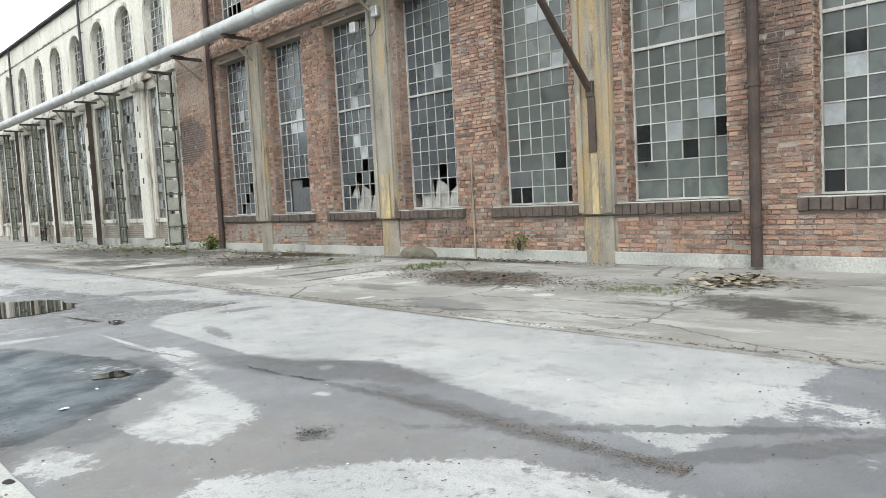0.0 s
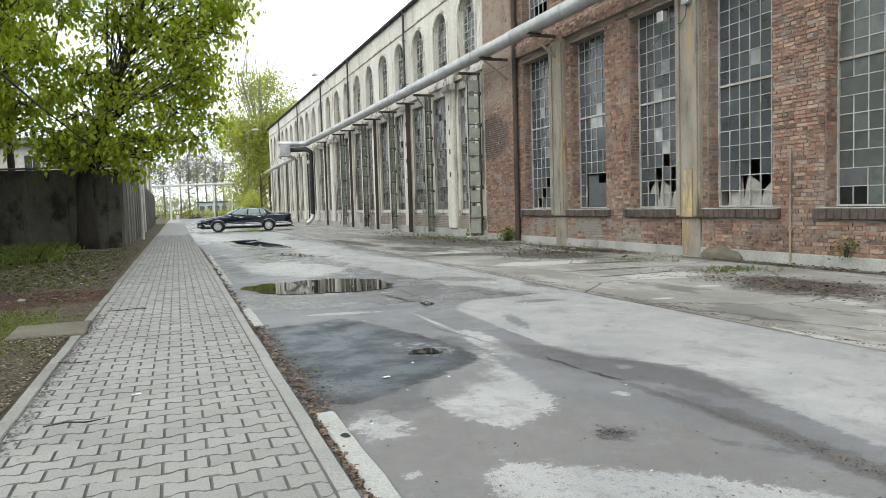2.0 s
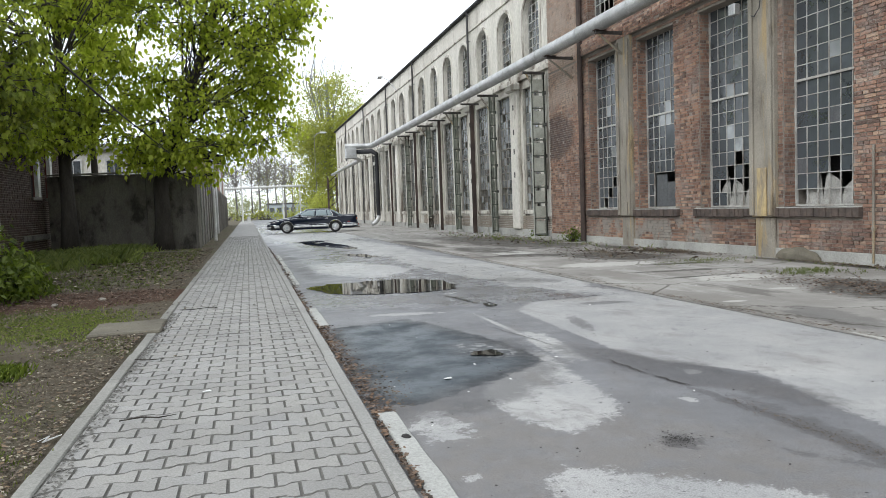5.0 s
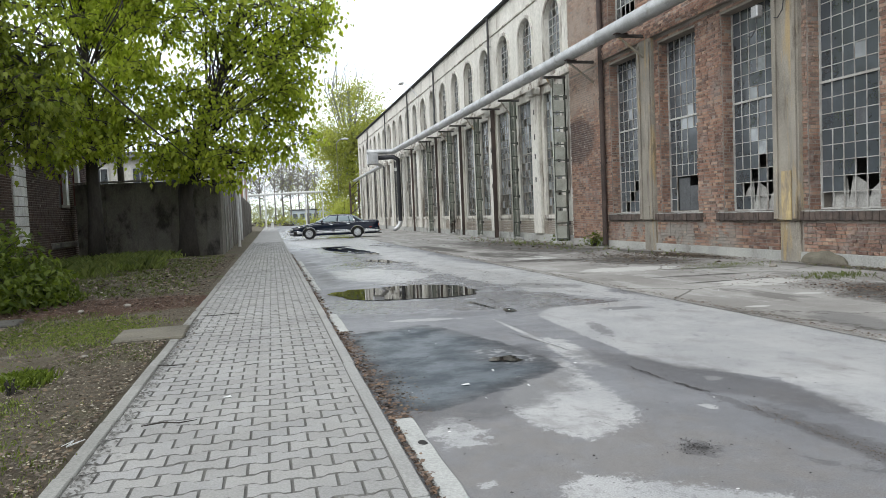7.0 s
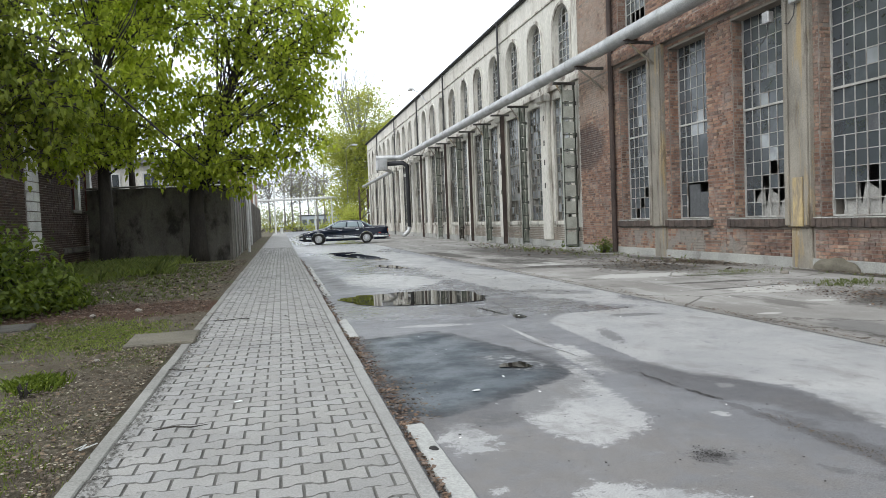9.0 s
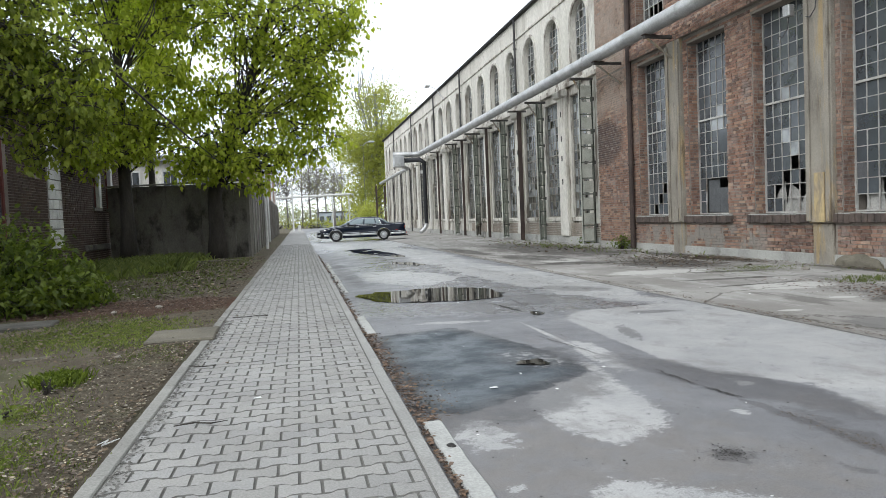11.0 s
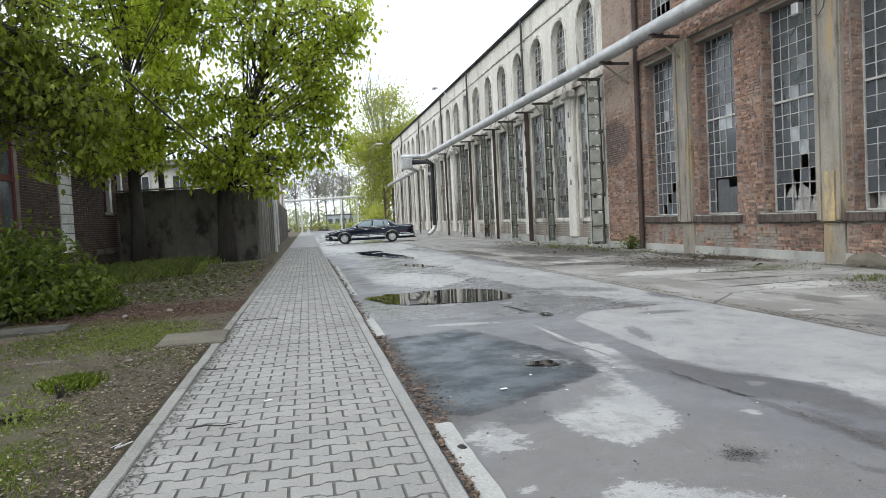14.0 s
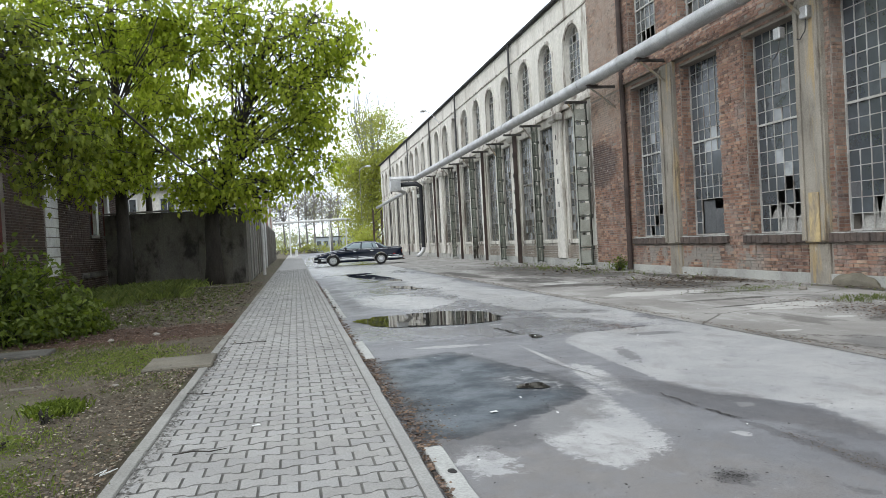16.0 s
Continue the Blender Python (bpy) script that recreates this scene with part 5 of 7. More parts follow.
for y0, y1 in ((27.95, 28.85), (29.85, 30.6)):
    bm = B()
    box(bm, -0.22, -0.12, y0, y0 + 0.06, 2.1, 3.95)
    box(bm, -0.22, -0.12, y1 - 0.06, y1, 2.1, 3.95)
    box(bm, -0.22, -0.12, y0 + 0.06, y1 - 0.06, 2.9, 2.98)
    wf = part("window", bm, M["red_paint"], hb)
    bm = B()
    box(bm, -0.18, -0.17, y0 + 0.06, y1 - 0.06, 2.1, 3.95)
    part("pane", bm, M["glass"], wf)
    bm = B()
    box(bm, -0.1, 0.08, y0 - 0.1, y1 + 0.1, 1.98, 2.1, 0.01)
    part("window_sill", bm, M["fence_panel"], wf)
    bm = B()
    box(bm, -0.12, 0.012, y1 - 0.02, y1 + 0.28, 2.1, 3.95)
    part("white_jamb", bm, M["white_post"], wf, "whitewashed window jamb")
bm = B()
box(bm, -0.02, 0.05, 26.6, 31.6, 0.55, 0.75, 0.02)
part("ledge", bm, M["dark_wall"], hb)
# whitewashed tiled strip
bm = B()
box(bm, -0.02, 0.02, 23.1, 24.25, 0.75, 4.6)
strip = part("white_strip", bm, M["mortar"], hb, "whitewashed block strip")
z = 0.77
r = 0
while z < 4.5:
    for a, b in (((23.12, 23.66), (23.69, 24.23)) if r % 2 else ((23.12, 23.38), (23.41, 23.94), (23.97, 24.23))):
        bm = B()
        box(bm, 0.02, 0.06, a, b, z, z + 0.27, 0.006)
        part("block", bm, M["white_post"], strip)
    z += 0.3
    r += 1

# pale house further back, seen over the wall
house = thing("back_house", (-9.0, 44, 0), "cream rendered house with white windows behind the wall", "house")
bm = B()
box(bm, -6, 5.5, 0, 9, -0.1, 5.1)
part("wall", bm, M["render"], house)
bm = B()
vs = [bm.verts.new(p) for p in ((-6.4, -0.4, 5.1), (5.9, -0.4, 5.1), (5.9, 9.4, 5.1), (-6.4, 9.4, 5.1), (-6.4, 4.5, 5.9), (5.9, 4.5, 5.9))]
for f in ((0, 1, 5, 4), (3, 2, 5, 4), (0, 4, 3), (1, 2, 5), (0, 1, 2, 3)):
    bm.faces.new([vs[i] for i in f])
part("roof", bm, M["roof"], house, "low felt roof")
for i in range(5):
    for z in (3.1,):
        x = -4.8 + i * 2.1
        bm = B()
        box(bm, x, x + 0.9, -0.08, -0.004, z, z + 1.5, 0.01)
        w = part("window", bm, M["white_post"], house, "white window")
        for j in range(2):
            bm = B()
            box(bm, x + 0.08 + j * 0.39, x + 0.43 + j * 0.39, -0.092, -0.084, z + 0.1, z + 1.4)
            part("pane", bm, M["glass"], w)

# faded brick house beyond the fence
gable = thing("brick_house", (-2.08, 66.0, 0), "faded red brick house beyond the concrete fence", "house")
bm = B()
box(bm, -9.0, 0.0, 0, 11, -0.1, 6.4)
part("wall", bm, M["far_brick"], gable)
bm = B()
vs = [bm.verts.new(p) for p in ((-9.3, -0.3, 6.4), (0.3, -0.3, 6.4), (0.3, 11.3, 6.4), (-9.3, 11.3, 6.4), (-4.5, -0.3, 8.6), (-4.5, 11.3, 8.6))]
for f in ((0, 4, 5, 3), (1, 2, 5, 4), (0, 1, 4), (3, 5, 2), (0, 3, 2, 1)):
    bm.faces.new([vs[i] for i in f])
part("roof", bm, M["roof"], gable, "dark pitched roof")
bm = B()
box(bm, -0.02, 0.05, 3.0, 4.2, 2.9, 4.6, 0.01)
part("window", bm, M["white_post"], gable, "white window in the flank")

# low pale building far down the road
shed = thing("far_building", (8.9, 150, 0), "low pale blue-grey building behind the bare trees", "building")
bm = B()
box(bm, -4.4, 4.6, 0, 6, -0.1, 2.9, 0.02)
part("wall", bm, M["blue_render"], shed)
bm = B()
box(bm, -4.6, 4.8, -0.2, 6.2, 2.9, 3.1, 0.02)
part("roof", bm, M["roof"], shed, "flat dark roof")
for i in range(6):
    bm = B()
    box(bm, -4.0 + 1.42 * i, -3.1 + 1.42 * i, -0.03, 0.02, 1.1, 2.2, 0.005)
    part("window", bm, M["glass_far"], shed, "dark window")

# ---- trees ----


def leaf_cloud(name, centres, radius, per, size, mat, parent, seed, droop=0.5, flat=0.8, lobed=False):
    """Leaves in clumps round the twig ends: folded, pointed or five-lobed, bending down to the tip."""
    r = np.random.RandomState(seed)
    c = np.array(centres)
    n = len(c) * per
    p = np.repeat(c, per, axis=0) + r.normal(0, 1, (n, 3)) * np.array([radius, radius, radius * flat])
    d = r.normal(0, 1, (n, 3))
    d[:, 2] = d[:, 2] * 0.6 - droop
    d /= np.linalg.norm(d, axis=1)[:, None]
    s = r.normal(0, 1, (n, 3))
    s -= (s * d).sum(1)[:, None] * d
    s /= np.linalg.norm(s, axis=1)[:, None]
    k = (size * r.uniform(0.6, 1.35, n))[:, None]
    up = np.cross(d, s)
    sag = k * np.array([[0, 0, 1.0]])
    wd = k * r.uniform(0.2, 0.34, n)[:, None]
    if lobed:
        rim = ((0.0, 0.0, 0.0), (0.06, 0.27, 0.02), (0.28, 0.29, 0.05), (0.50, 0.44, -0.03), (0.64, 0.23, 0.03), (1.05, 0.0, -0.1), (0.64, -0.23, 0.03), (0.50, -0.44, -0.03), (0.28, -0.29, 0.05), (0.06, -0.27, 0.02))
        wide = r.uniform(0.75, 1.1, n)[:, None] * k
        v = np.stack([p + d * k * a + s * wide * b + up * k * c - sag * 0.2 * a * a for a, b, c in rim] + [p + d * k * 0.4 - sag * 0.04], 1).reshape(-1, 3)
    else:
        v = np.stack([p, p + d * k * 0.3 + s * wd + up * k * 0.09, p + d * k * 0.7 + s * wd * 0.7 - sag * 0.06 + up * k * 0.05, p + d * k * 1.05 - sag * 0.22,
                      p + d * k * 0.7 - s * wd * 0.7 - sag * 0.06 + up * k * 0.05, p + d * k * 0.3 - s * wd + up * k * 0.09, p + d * k * 0.5 - sag * 0.02], 1).reshape(-1, 3)
    m = 10 if lobed else 6
    i = np.arange(n)[:, None] * (m + 1)
    f = np.concatenate([i + np.array([[a, (a + 1) % m, m]]) for a in range(m)], 1).reshape(-1, 3)
    me = bpy.data.meshes.new(name)
    me.from_pydata(v.tolist(), [], f.tolist())
    me.materials.append(mat)
    ob = new(name, me)
    ob.parent = parent
    return ob


def tree(name, at, trunk, crowns, limbs, twigs, per, size, clump, leafm, barkm, label, seed, r0=0.25, droop=0.5, group="", leafless=0, along=0.0, reach=0.33):
    """trunk: points from the base; crowns: ellipsoids (x, y, z, rx, ry, rz, share) relative to the base."""
    r = random.Random(seed)
    holder = thing(name, at, label, "tree", group)
    pts = [Vector(p) for p in trunk]
    bm = B()
    tube(bm, pts, [r0 * (1 - 0.7 * i / (len(pts) - 1)) * (1.25 if i == 0 else 1) for i in range(len(pts))], 10)
    part("trunk", bm, barkm, holder, smooth=True)
    ends = []
    far = limbs < 50
    bm = B()
    total = sum(c[6] for c in crowns)
    for c in crowns:
        for i in range(max(1, round(limbs * c[6] / total))):
            while True:
                u = Vector((r.uniform(-1, 1), r.uniform(-1, 1), r.uniform(-1, 1)))
                if 0.3 < u.length < 1:
                    break
            tip = Vector((c[0] + u.x * c[3], c[1] + u.y * c[4], c[2] + u.z * c[5]))
            lower = [p for p in pts[3:] if tip.z - 4 * max(1, r0 * 3) < p.z < tip.z + 0.3] or [pts[3]]
            st = r.choice(lower[-3:])
            st = st.lerp(pts[max(1, pts.index(st) - 1)], r.random())
            mid = st.lerp(tip, 0.5) + Vector((r.uniform(-0.9, 0.9), r.uniform(-0.9, 0.9), r.uniform(-0.2, 0.9)))
            q = st.lerp(mid, 0.5) + Vector((0, 0, 0.15))
            rr = r0 * (r.uniform(0.14, 0.3) if far else r.uniform(0.06, 0.15))
            tube(bm, [st, q, mid, mid.lerp(tip, 0.55) + Vector((0, 0, 0.12)), tip], [rr, rr * 0.8, rr * 0.55, rr * 0.35, rr * 0.12], 6)
            for j in range(twigs):
                a = mid.lerp(tip, r.uniform(along, 1.0))
                e = a + Vector((r.uniform(-1, 1) * c[3], r.uniform(-1, 1) * c[4], r.uniform(-0.8, 0.6) * c[5])) * reach
                tube(bm, [a, a.lerp(e, 0.5) + Vector((0, 0, 0.06)), e], [0.03, 0.022, 0.012] if far else [0.016, 0.011, 0.004], 4)
                ends.append(tuple(a.lerp(e, 0.6)))
                ends.append(tuple(e))
            if not far:
                part("limb", bm, barkm, holder)
                bm = B()
    if far:
        tagged(part("branchwork", bm, barkm, holder), kind="stuff")
    if not leafless:
        leaf_cloud("crown", ends, clump, per, size, leafm, holder, seed, droop, 1.2 if along else 0.8, along > 0)
    return holder


tree("maple_tree", (-2.85, 27.0, 0.0), [(0, 0, -0.1), (0.02, 0, 1.0), (0.0, 0, 2.4), (0.35, -0.1, 3.5), (0.75, -0.2, 4.5), (1.3, -0.3, 6.0), (1.85, -0.5, 7.4), (2.5, -0.9, 9.3)],
     [(4.5, -1.0, 8.5, 1.80, 1.45, 1.14, 2.0), (2.9, -1.0, 8.1, 1.58, 1.35, 1.14, 1.6), (1.1, -1.0, 8.6, 1.48, 1.16, 0.87, 1.4), (-0.4, -1.0, 8.7, 1.27, 1.02, 0.79, 1.1), (3.8, -1.0, 6.8, 1.37, 1.11, 0.87, 1.5), (5.4, -1.0, 8.9, 1.01, 0.91, 0.83, 1.0), (1.9, -1.0, 5.4, 1.37, 1.19, 1.04, 1.5), (3.5, -1.0, 5.4, 1.16, 1.00, 0.87, 1.2), (1.1, -1.0, 7.2, 1.10, 0.93, 0.79, 0.9), (1.6, -1.0, 4.0, 1.37, 1.11, 0.87, 1.5), (3.3, -1.0, 4.2, 1.10, 0.89, 0.70, 1.1), (0.1, -1.0, 4.0, 1.10, 0.97, 0.87, 1.2), (-1.2, -1.0, 3.7, 1.27, 0.93, 0.62, 0.9), (-0.9, -1.0, 4.6, 1.06, 0.81, 0.58, 0.6), (1.0, -1.0, 3.1, 1.27, 0.87, 0.50, 0.9), (-0.6, -1.0, 2.8, 0.95, 0.80, 0.33, 0.5), (2.3, -1.0, 3.5, 0.63, 0.80, 0.58, 0.5), (0.5, -1.0, 6.0, 0.95, 0.80, 0.66, 0.4), (3.0, -1.0, 10.1, 1.48, 1.09, 0.73, 1.0), (0.7, -1.0, 10.1, 1.69, 1.19, 0.73, 1.0), (4.6, -1.0, 7.8, 0.85, 0.83, 0.83, 0.7), (4.5, -1.0, 5.8, 0.53, 0.80, 0.83, 0.4), (2.8, -1.0, 6.3, 1.06, 0.93, 0.83, 0.8), (-0.3, -1.0, 5.6, 1.06, 0.83, 0.62, 0.5), (-1.3, -1.0, 5.3, 0.85, 0.80, 0.50, 0.4), (0.2, -1.0, 6.9, 0.80, 0.80, 0.62, 0.3), (-0.8, -1.0, 7.8, 0.63, 0.80, 0.50, 0.3), (4.2, -1.0, 6.3, 0.89, 0.90, 0.93, 0.8), (4.5, -1.0, 7.4, 0.89, 0.80, 0.73, 0.6), (3.8, -1.0, 4.5, 0.89, 0.83, 0.79, 0.8), (2.1, -1.0, 2.7, 0.55, 0.80, 0.25, 0.2)],
     102, 13, 5, 0.155, 0.15, M["leaf"], M["bark"], "leaning maple with fresh yellow-green leaves before the wall", 11, 0.32, 1.3, along=0.66, reach=0.8)
tree("maple_tree", (-5.7, 26.2, 0.0), [(0, 0, -0.1), (0.02, 0, 1.4), (0.0, 0, 3.0), (0.02, 0, 5.0), (0.0, 0, 7.5), (0.0, 0, 10.5)],
     [(1.7, -0.7, 8.9, 1.24, 0.87, 0.53, 1.1), (-0.7, -0.7, 8.8, 1.35, 0.86, 0.41, 0.8), (0.9, -0.7, 7.6, 0.62, 0.80, 0.45, 0.3), (0.3, -0.7, 5.5, 0.99, 0.80, 0.61, 0.8), (0.7, -0.7, 4.6, 1.04, 0.85, 0.69, 1.1), (0.1, -0.7, 3.7, 1.04, 0.80, 0.57, 0.8), (-0.9, -0.7, 3.6, 0.62, 0.80, 0.69, 0.4), (1.2, -0.7, 9.9, 1.66, 1.17, 0.71, 1.0), (-1.3, -0.7, 9.9, 1.66, 1.17, 0.71, 1.0), (-3.2, -0.7, 9.8, 1.24, 1.02, 0.81, 0.6), (-0.6, -0.7, 5.8, 0.75, 0.80, 0.65, 0.6), (0.5, -0.7, 6.6, 0.50, 0.80, 0.61, 0.2), (0.1, -0.7, 7.9, 0.83, 0.80, 0.61, 0.3), (1.9, -0.7, 7.2, 0.7, 0.8, 0.5, 0.4), (2.1, -0.7, 6.2, 0.7, 0.8, 0.5, 0.45), (1.5, -0.7, 5.6, 0.7, 0.8, 0.45, 0.3), (2.5, -0.7, 5.1, 0.6, 0.8, 0.4, 0.3)],
     66, 14, 5, 0.155, 0.15, M["leaf"], M["bark"], "tall maple with a dark straight trunk and fresh leaves", 12, 0.27, 1.3, along=0.66, reach=0.8)
tree("maple_tree", (-5.7, 31.0, 0.0), [(0, 0, -0.1), (0.02, 0, 2.0), (0.0, 0, 4.0), (0.03, 0, 6.0), (0.04, 0, 8.0), (0.08, 0, 11.0)],
     [(0.4, -0.3, 10.2, 1.3, 1.1, 0.7, 1.0), (-0.5, -0.2, 9.6, 0.9, 0.9, 0.5, 0.7), (0.5, -0.4, 7.9, 0.5, 0.6, 0.35, 0.4)],
     51, 8, 6, 0.2, 0.18, M["leaf"], M["bark"], "slender maple standing behind the blackened wall", 17, 0.16, 1.0, along=0.72, reach=0.5)
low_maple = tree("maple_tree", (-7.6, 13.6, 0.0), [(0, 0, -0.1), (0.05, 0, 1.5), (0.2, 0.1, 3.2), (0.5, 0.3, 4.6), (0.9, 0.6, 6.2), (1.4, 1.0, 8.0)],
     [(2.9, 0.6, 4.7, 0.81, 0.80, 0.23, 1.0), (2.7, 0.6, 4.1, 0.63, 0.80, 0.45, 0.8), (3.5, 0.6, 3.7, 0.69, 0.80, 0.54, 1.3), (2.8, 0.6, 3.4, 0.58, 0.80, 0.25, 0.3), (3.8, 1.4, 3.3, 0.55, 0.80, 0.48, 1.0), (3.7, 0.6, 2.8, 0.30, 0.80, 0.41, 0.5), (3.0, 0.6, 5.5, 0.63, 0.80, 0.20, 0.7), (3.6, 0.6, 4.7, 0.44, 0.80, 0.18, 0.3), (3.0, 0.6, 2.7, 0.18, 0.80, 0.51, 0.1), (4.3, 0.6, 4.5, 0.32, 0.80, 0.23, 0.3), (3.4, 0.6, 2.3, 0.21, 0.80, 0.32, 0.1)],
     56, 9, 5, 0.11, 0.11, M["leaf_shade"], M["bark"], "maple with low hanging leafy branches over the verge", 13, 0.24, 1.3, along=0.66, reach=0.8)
for pts, rad in (([(0.55, 0.35, 4.7), (1.9, 1.9, 4.97), (2.5, 1.9, 5.01), (3.4, 1.9, 4.86), (4.5, 2.0, 4.5)], [0.09, 0.07, 0.055, 0.03, 0.005]),
                 ([(0.8, 0.5, 5.6), (2.33, 1.9, 5.38), (3.14, 1.9, 5.16), (4.06, 1.9, 4.53), (5.3, 1.9, 3.31), (6.2, 1.9, 2.5)], [0.05, 0.045, 0.035, 0.025, 0.018, 0.006])):
    part("limb", tube(B(), pts, rad, 8), M["bark"], low_maple, smooth=True)

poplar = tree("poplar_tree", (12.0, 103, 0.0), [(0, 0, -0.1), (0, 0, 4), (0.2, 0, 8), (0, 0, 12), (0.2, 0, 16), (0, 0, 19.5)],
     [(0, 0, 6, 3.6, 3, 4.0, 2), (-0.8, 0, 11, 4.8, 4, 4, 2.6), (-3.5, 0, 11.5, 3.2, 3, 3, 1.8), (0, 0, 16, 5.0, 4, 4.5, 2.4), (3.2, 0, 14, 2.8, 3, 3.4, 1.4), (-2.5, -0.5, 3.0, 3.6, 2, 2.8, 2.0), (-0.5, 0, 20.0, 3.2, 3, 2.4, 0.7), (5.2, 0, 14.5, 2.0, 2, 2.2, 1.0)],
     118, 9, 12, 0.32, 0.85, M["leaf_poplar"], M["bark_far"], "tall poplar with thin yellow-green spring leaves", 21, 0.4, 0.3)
tips = random.Random(31)
for i in range(16):
    x0, lean = tips.uniform(-3.2, 1.5), tips.uniform(-0.8, 2.2)
    pts = [(x0 * 0.5, 0, 14.0), (x0, tips.uniform(-1, 1), 19.0), (x0 + lean * 0.5, 0, tips.uniform(20.5, 22.5)), (x0 + lean, 0, tips.uniform(23, 25.8))]
    part("limb", tube(B(), pts, [0.09, 0.06, 0.035, 0.012], 5), M["bark_far"], poplar)
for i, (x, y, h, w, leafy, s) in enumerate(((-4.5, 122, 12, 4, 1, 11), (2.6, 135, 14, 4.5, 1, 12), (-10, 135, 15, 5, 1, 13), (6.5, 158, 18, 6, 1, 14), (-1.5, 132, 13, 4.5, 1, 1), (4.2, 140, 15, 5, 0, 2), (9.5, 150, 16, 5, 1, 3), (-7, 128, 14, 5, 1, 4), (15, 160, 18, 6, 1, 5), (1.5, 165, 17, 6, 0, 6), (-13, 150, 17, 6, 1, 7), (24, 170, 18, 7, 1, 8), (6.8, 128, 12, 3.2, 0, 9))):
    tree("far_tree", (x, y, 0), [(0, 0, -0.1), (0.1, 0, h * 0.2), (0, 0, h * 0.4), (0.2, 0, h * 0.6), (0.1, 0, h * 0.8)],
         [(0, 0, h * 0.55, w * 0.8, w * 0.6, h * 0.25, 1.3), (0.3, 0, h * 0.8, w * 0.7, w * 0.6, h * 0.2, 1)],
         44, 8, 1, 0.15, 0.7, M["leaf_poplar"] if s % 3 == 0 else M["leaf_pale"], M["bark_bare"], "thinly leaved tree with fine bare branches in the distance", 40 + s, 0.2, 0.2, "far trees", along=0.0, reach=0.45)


def bush(name, at, w, d, h, n, size, mat, label, seed, per=14):
    r = random.Random(seed)
    holder = thing(name, at, label, "bush")
    bm = B()
    ends = []
    for i in range(n):
        a, q = r.uniform(0, 2 * math.pi), math.sqrt(r.random())
        zt = h * math.sqrt(max(0.05, 1 - q * q)) * r.uniform(0.45, 1.05)
        e = Vector((w * q * math.cos(a), d * q * math.sin(a), zt))
        tube(bm, [(e.x * 0.2, e.y * 0.2, -0.05), e * 0.55 + Vector((0, 0, h * 0.12)), e], [0.018, 0.012, 0.004], 4)
        ends += [tuple(e), tuple(e * 0.72 + Vector((0, 0, 0.08)))]
    tagged(part("branchwork", bm, M["bark"], holder), kind="stuff")
    leaf_cloud("leaves", ends, 0.13 * max(1, h), per, size, mat, holder, seed, 0.5, 0.7)
    return holder


bush("elder_bush", (-4.75, 12.2, 0.0), 1.45, 1.2, 1.5, 240, 0.095, M["leaf_dark"], "dense green elder bush on the verge", 3, 20)
bush("elder_bush", (-3.85, 12.6, 0.0), 0.7, 0.6, 0.7, 90, 0.09, M["leaf_dark"], "low green elder bush on the verge", 4)
bush("elder_bush", (-5.9, 9.9, 0.0), 0.9, 0.8, 1.0, 60, 0.15, M["leaf_dark"], "green elder bush by the concrete slabs", 5)
for i, (x, y, w, h) in enumerate(((-4, 128.5, 5, 3.0), (3.5, 132, 4, 2.2), (13, 128, 4, 3.0), (-12, 130, 6, 4), (21, 130, 6, 4.5), (9.5, 93, 1.6, 3.6), (30, 133, 6, 4), (8.0, 134, 3, 1.6))):
    bush("far_bush", (x, y, 0), w, 2.0, h, 55 if y > 100 else 160, 0.26, M["leaf_poplar"], "yellow-green hedge bush in the distance", 60 + i, 6)
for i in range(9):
    bush("far_thicket", (-60 + i * 15, 178 + 6 * (i % 2), 0), 9.5, 3.0, 5.5 + 1.2 * (i % 3), 110, 0.6, M["leaf_pale"], "thicket on the horizon, leaf colour paled for haze", 80 + i, 7)
bush("wall_weed", (10.6, 21.95, -0.1), 0.18, 0.22, 0.42, 20, 0.07, M["leaf_dark"], "green weed at the foot of the brick wall", 8, 10)
bush("wall_weed", (10.8, 9.0, 0.18), 0.1, 0.14, 0.2, 8, 0.05, M["leaf_dark"], "green weed growing on the plinth", 9, 8)
bush("wall_weed", (10.6, 24.9, -0.1), 0.3, 0.3, 0.3, 18, 0.07, M["leaf_dark"], "low weed beside the lattice column", 10, 8)
bush("verge_plant", (-1.95, 5.95, 0.0), 0.09, 0.08, 0.17, 9, 0.022, M["grass_bright"], "tuft of green weeds on the verge", 14, 8)
bush("verge_fern", (-2.05, 5.25, 0.0), 0.16, 0.12, 0.11, 14, 0.035, M["grass_bright"], "small fern on the verge", 15, 8)


def strew(name, n, place, size, mat, label, category, seed, lift=0.01, tilt=0.35, long=1.6):
    """Flat scraps lying about."""
    r = random.Random(seed)
    vs, fs = [], []
    for i in range(n):
        x, y, z = place(r)
        a, k = r.uniform(0, 6.3), size * r.uniform(0.5, 1.4)
        u = Vector((math.cos(a) * k * long, math.sin(a) * k * long, r.uniform(-tilt, tilt) * k))
        v = Vector((-math.sin(a) * k, math.cos(a) * k, r.uniform(-tilt, tilt) * k))
        o = Vector((x, y, z + lift + abs(u.z) + abs(v.z)))
        b = len(vs)
        vs += [tuple(o + u * 0.5), tuple(o + v * 0.5 + Vector((0, 0, 0.15 * k))), tuple(o - u * 0.5), tuple(o - v * 0.5)]
        fs += [(b, b + 1, b + 2), (b, b + 2, b + 3)]
    me = bpy.data.meshes.new(name)
    me.from_pydata(vs, [], fs)
    me.materials.append(mat)
    return tagged(new(name, me), label, category, kind="stuff")


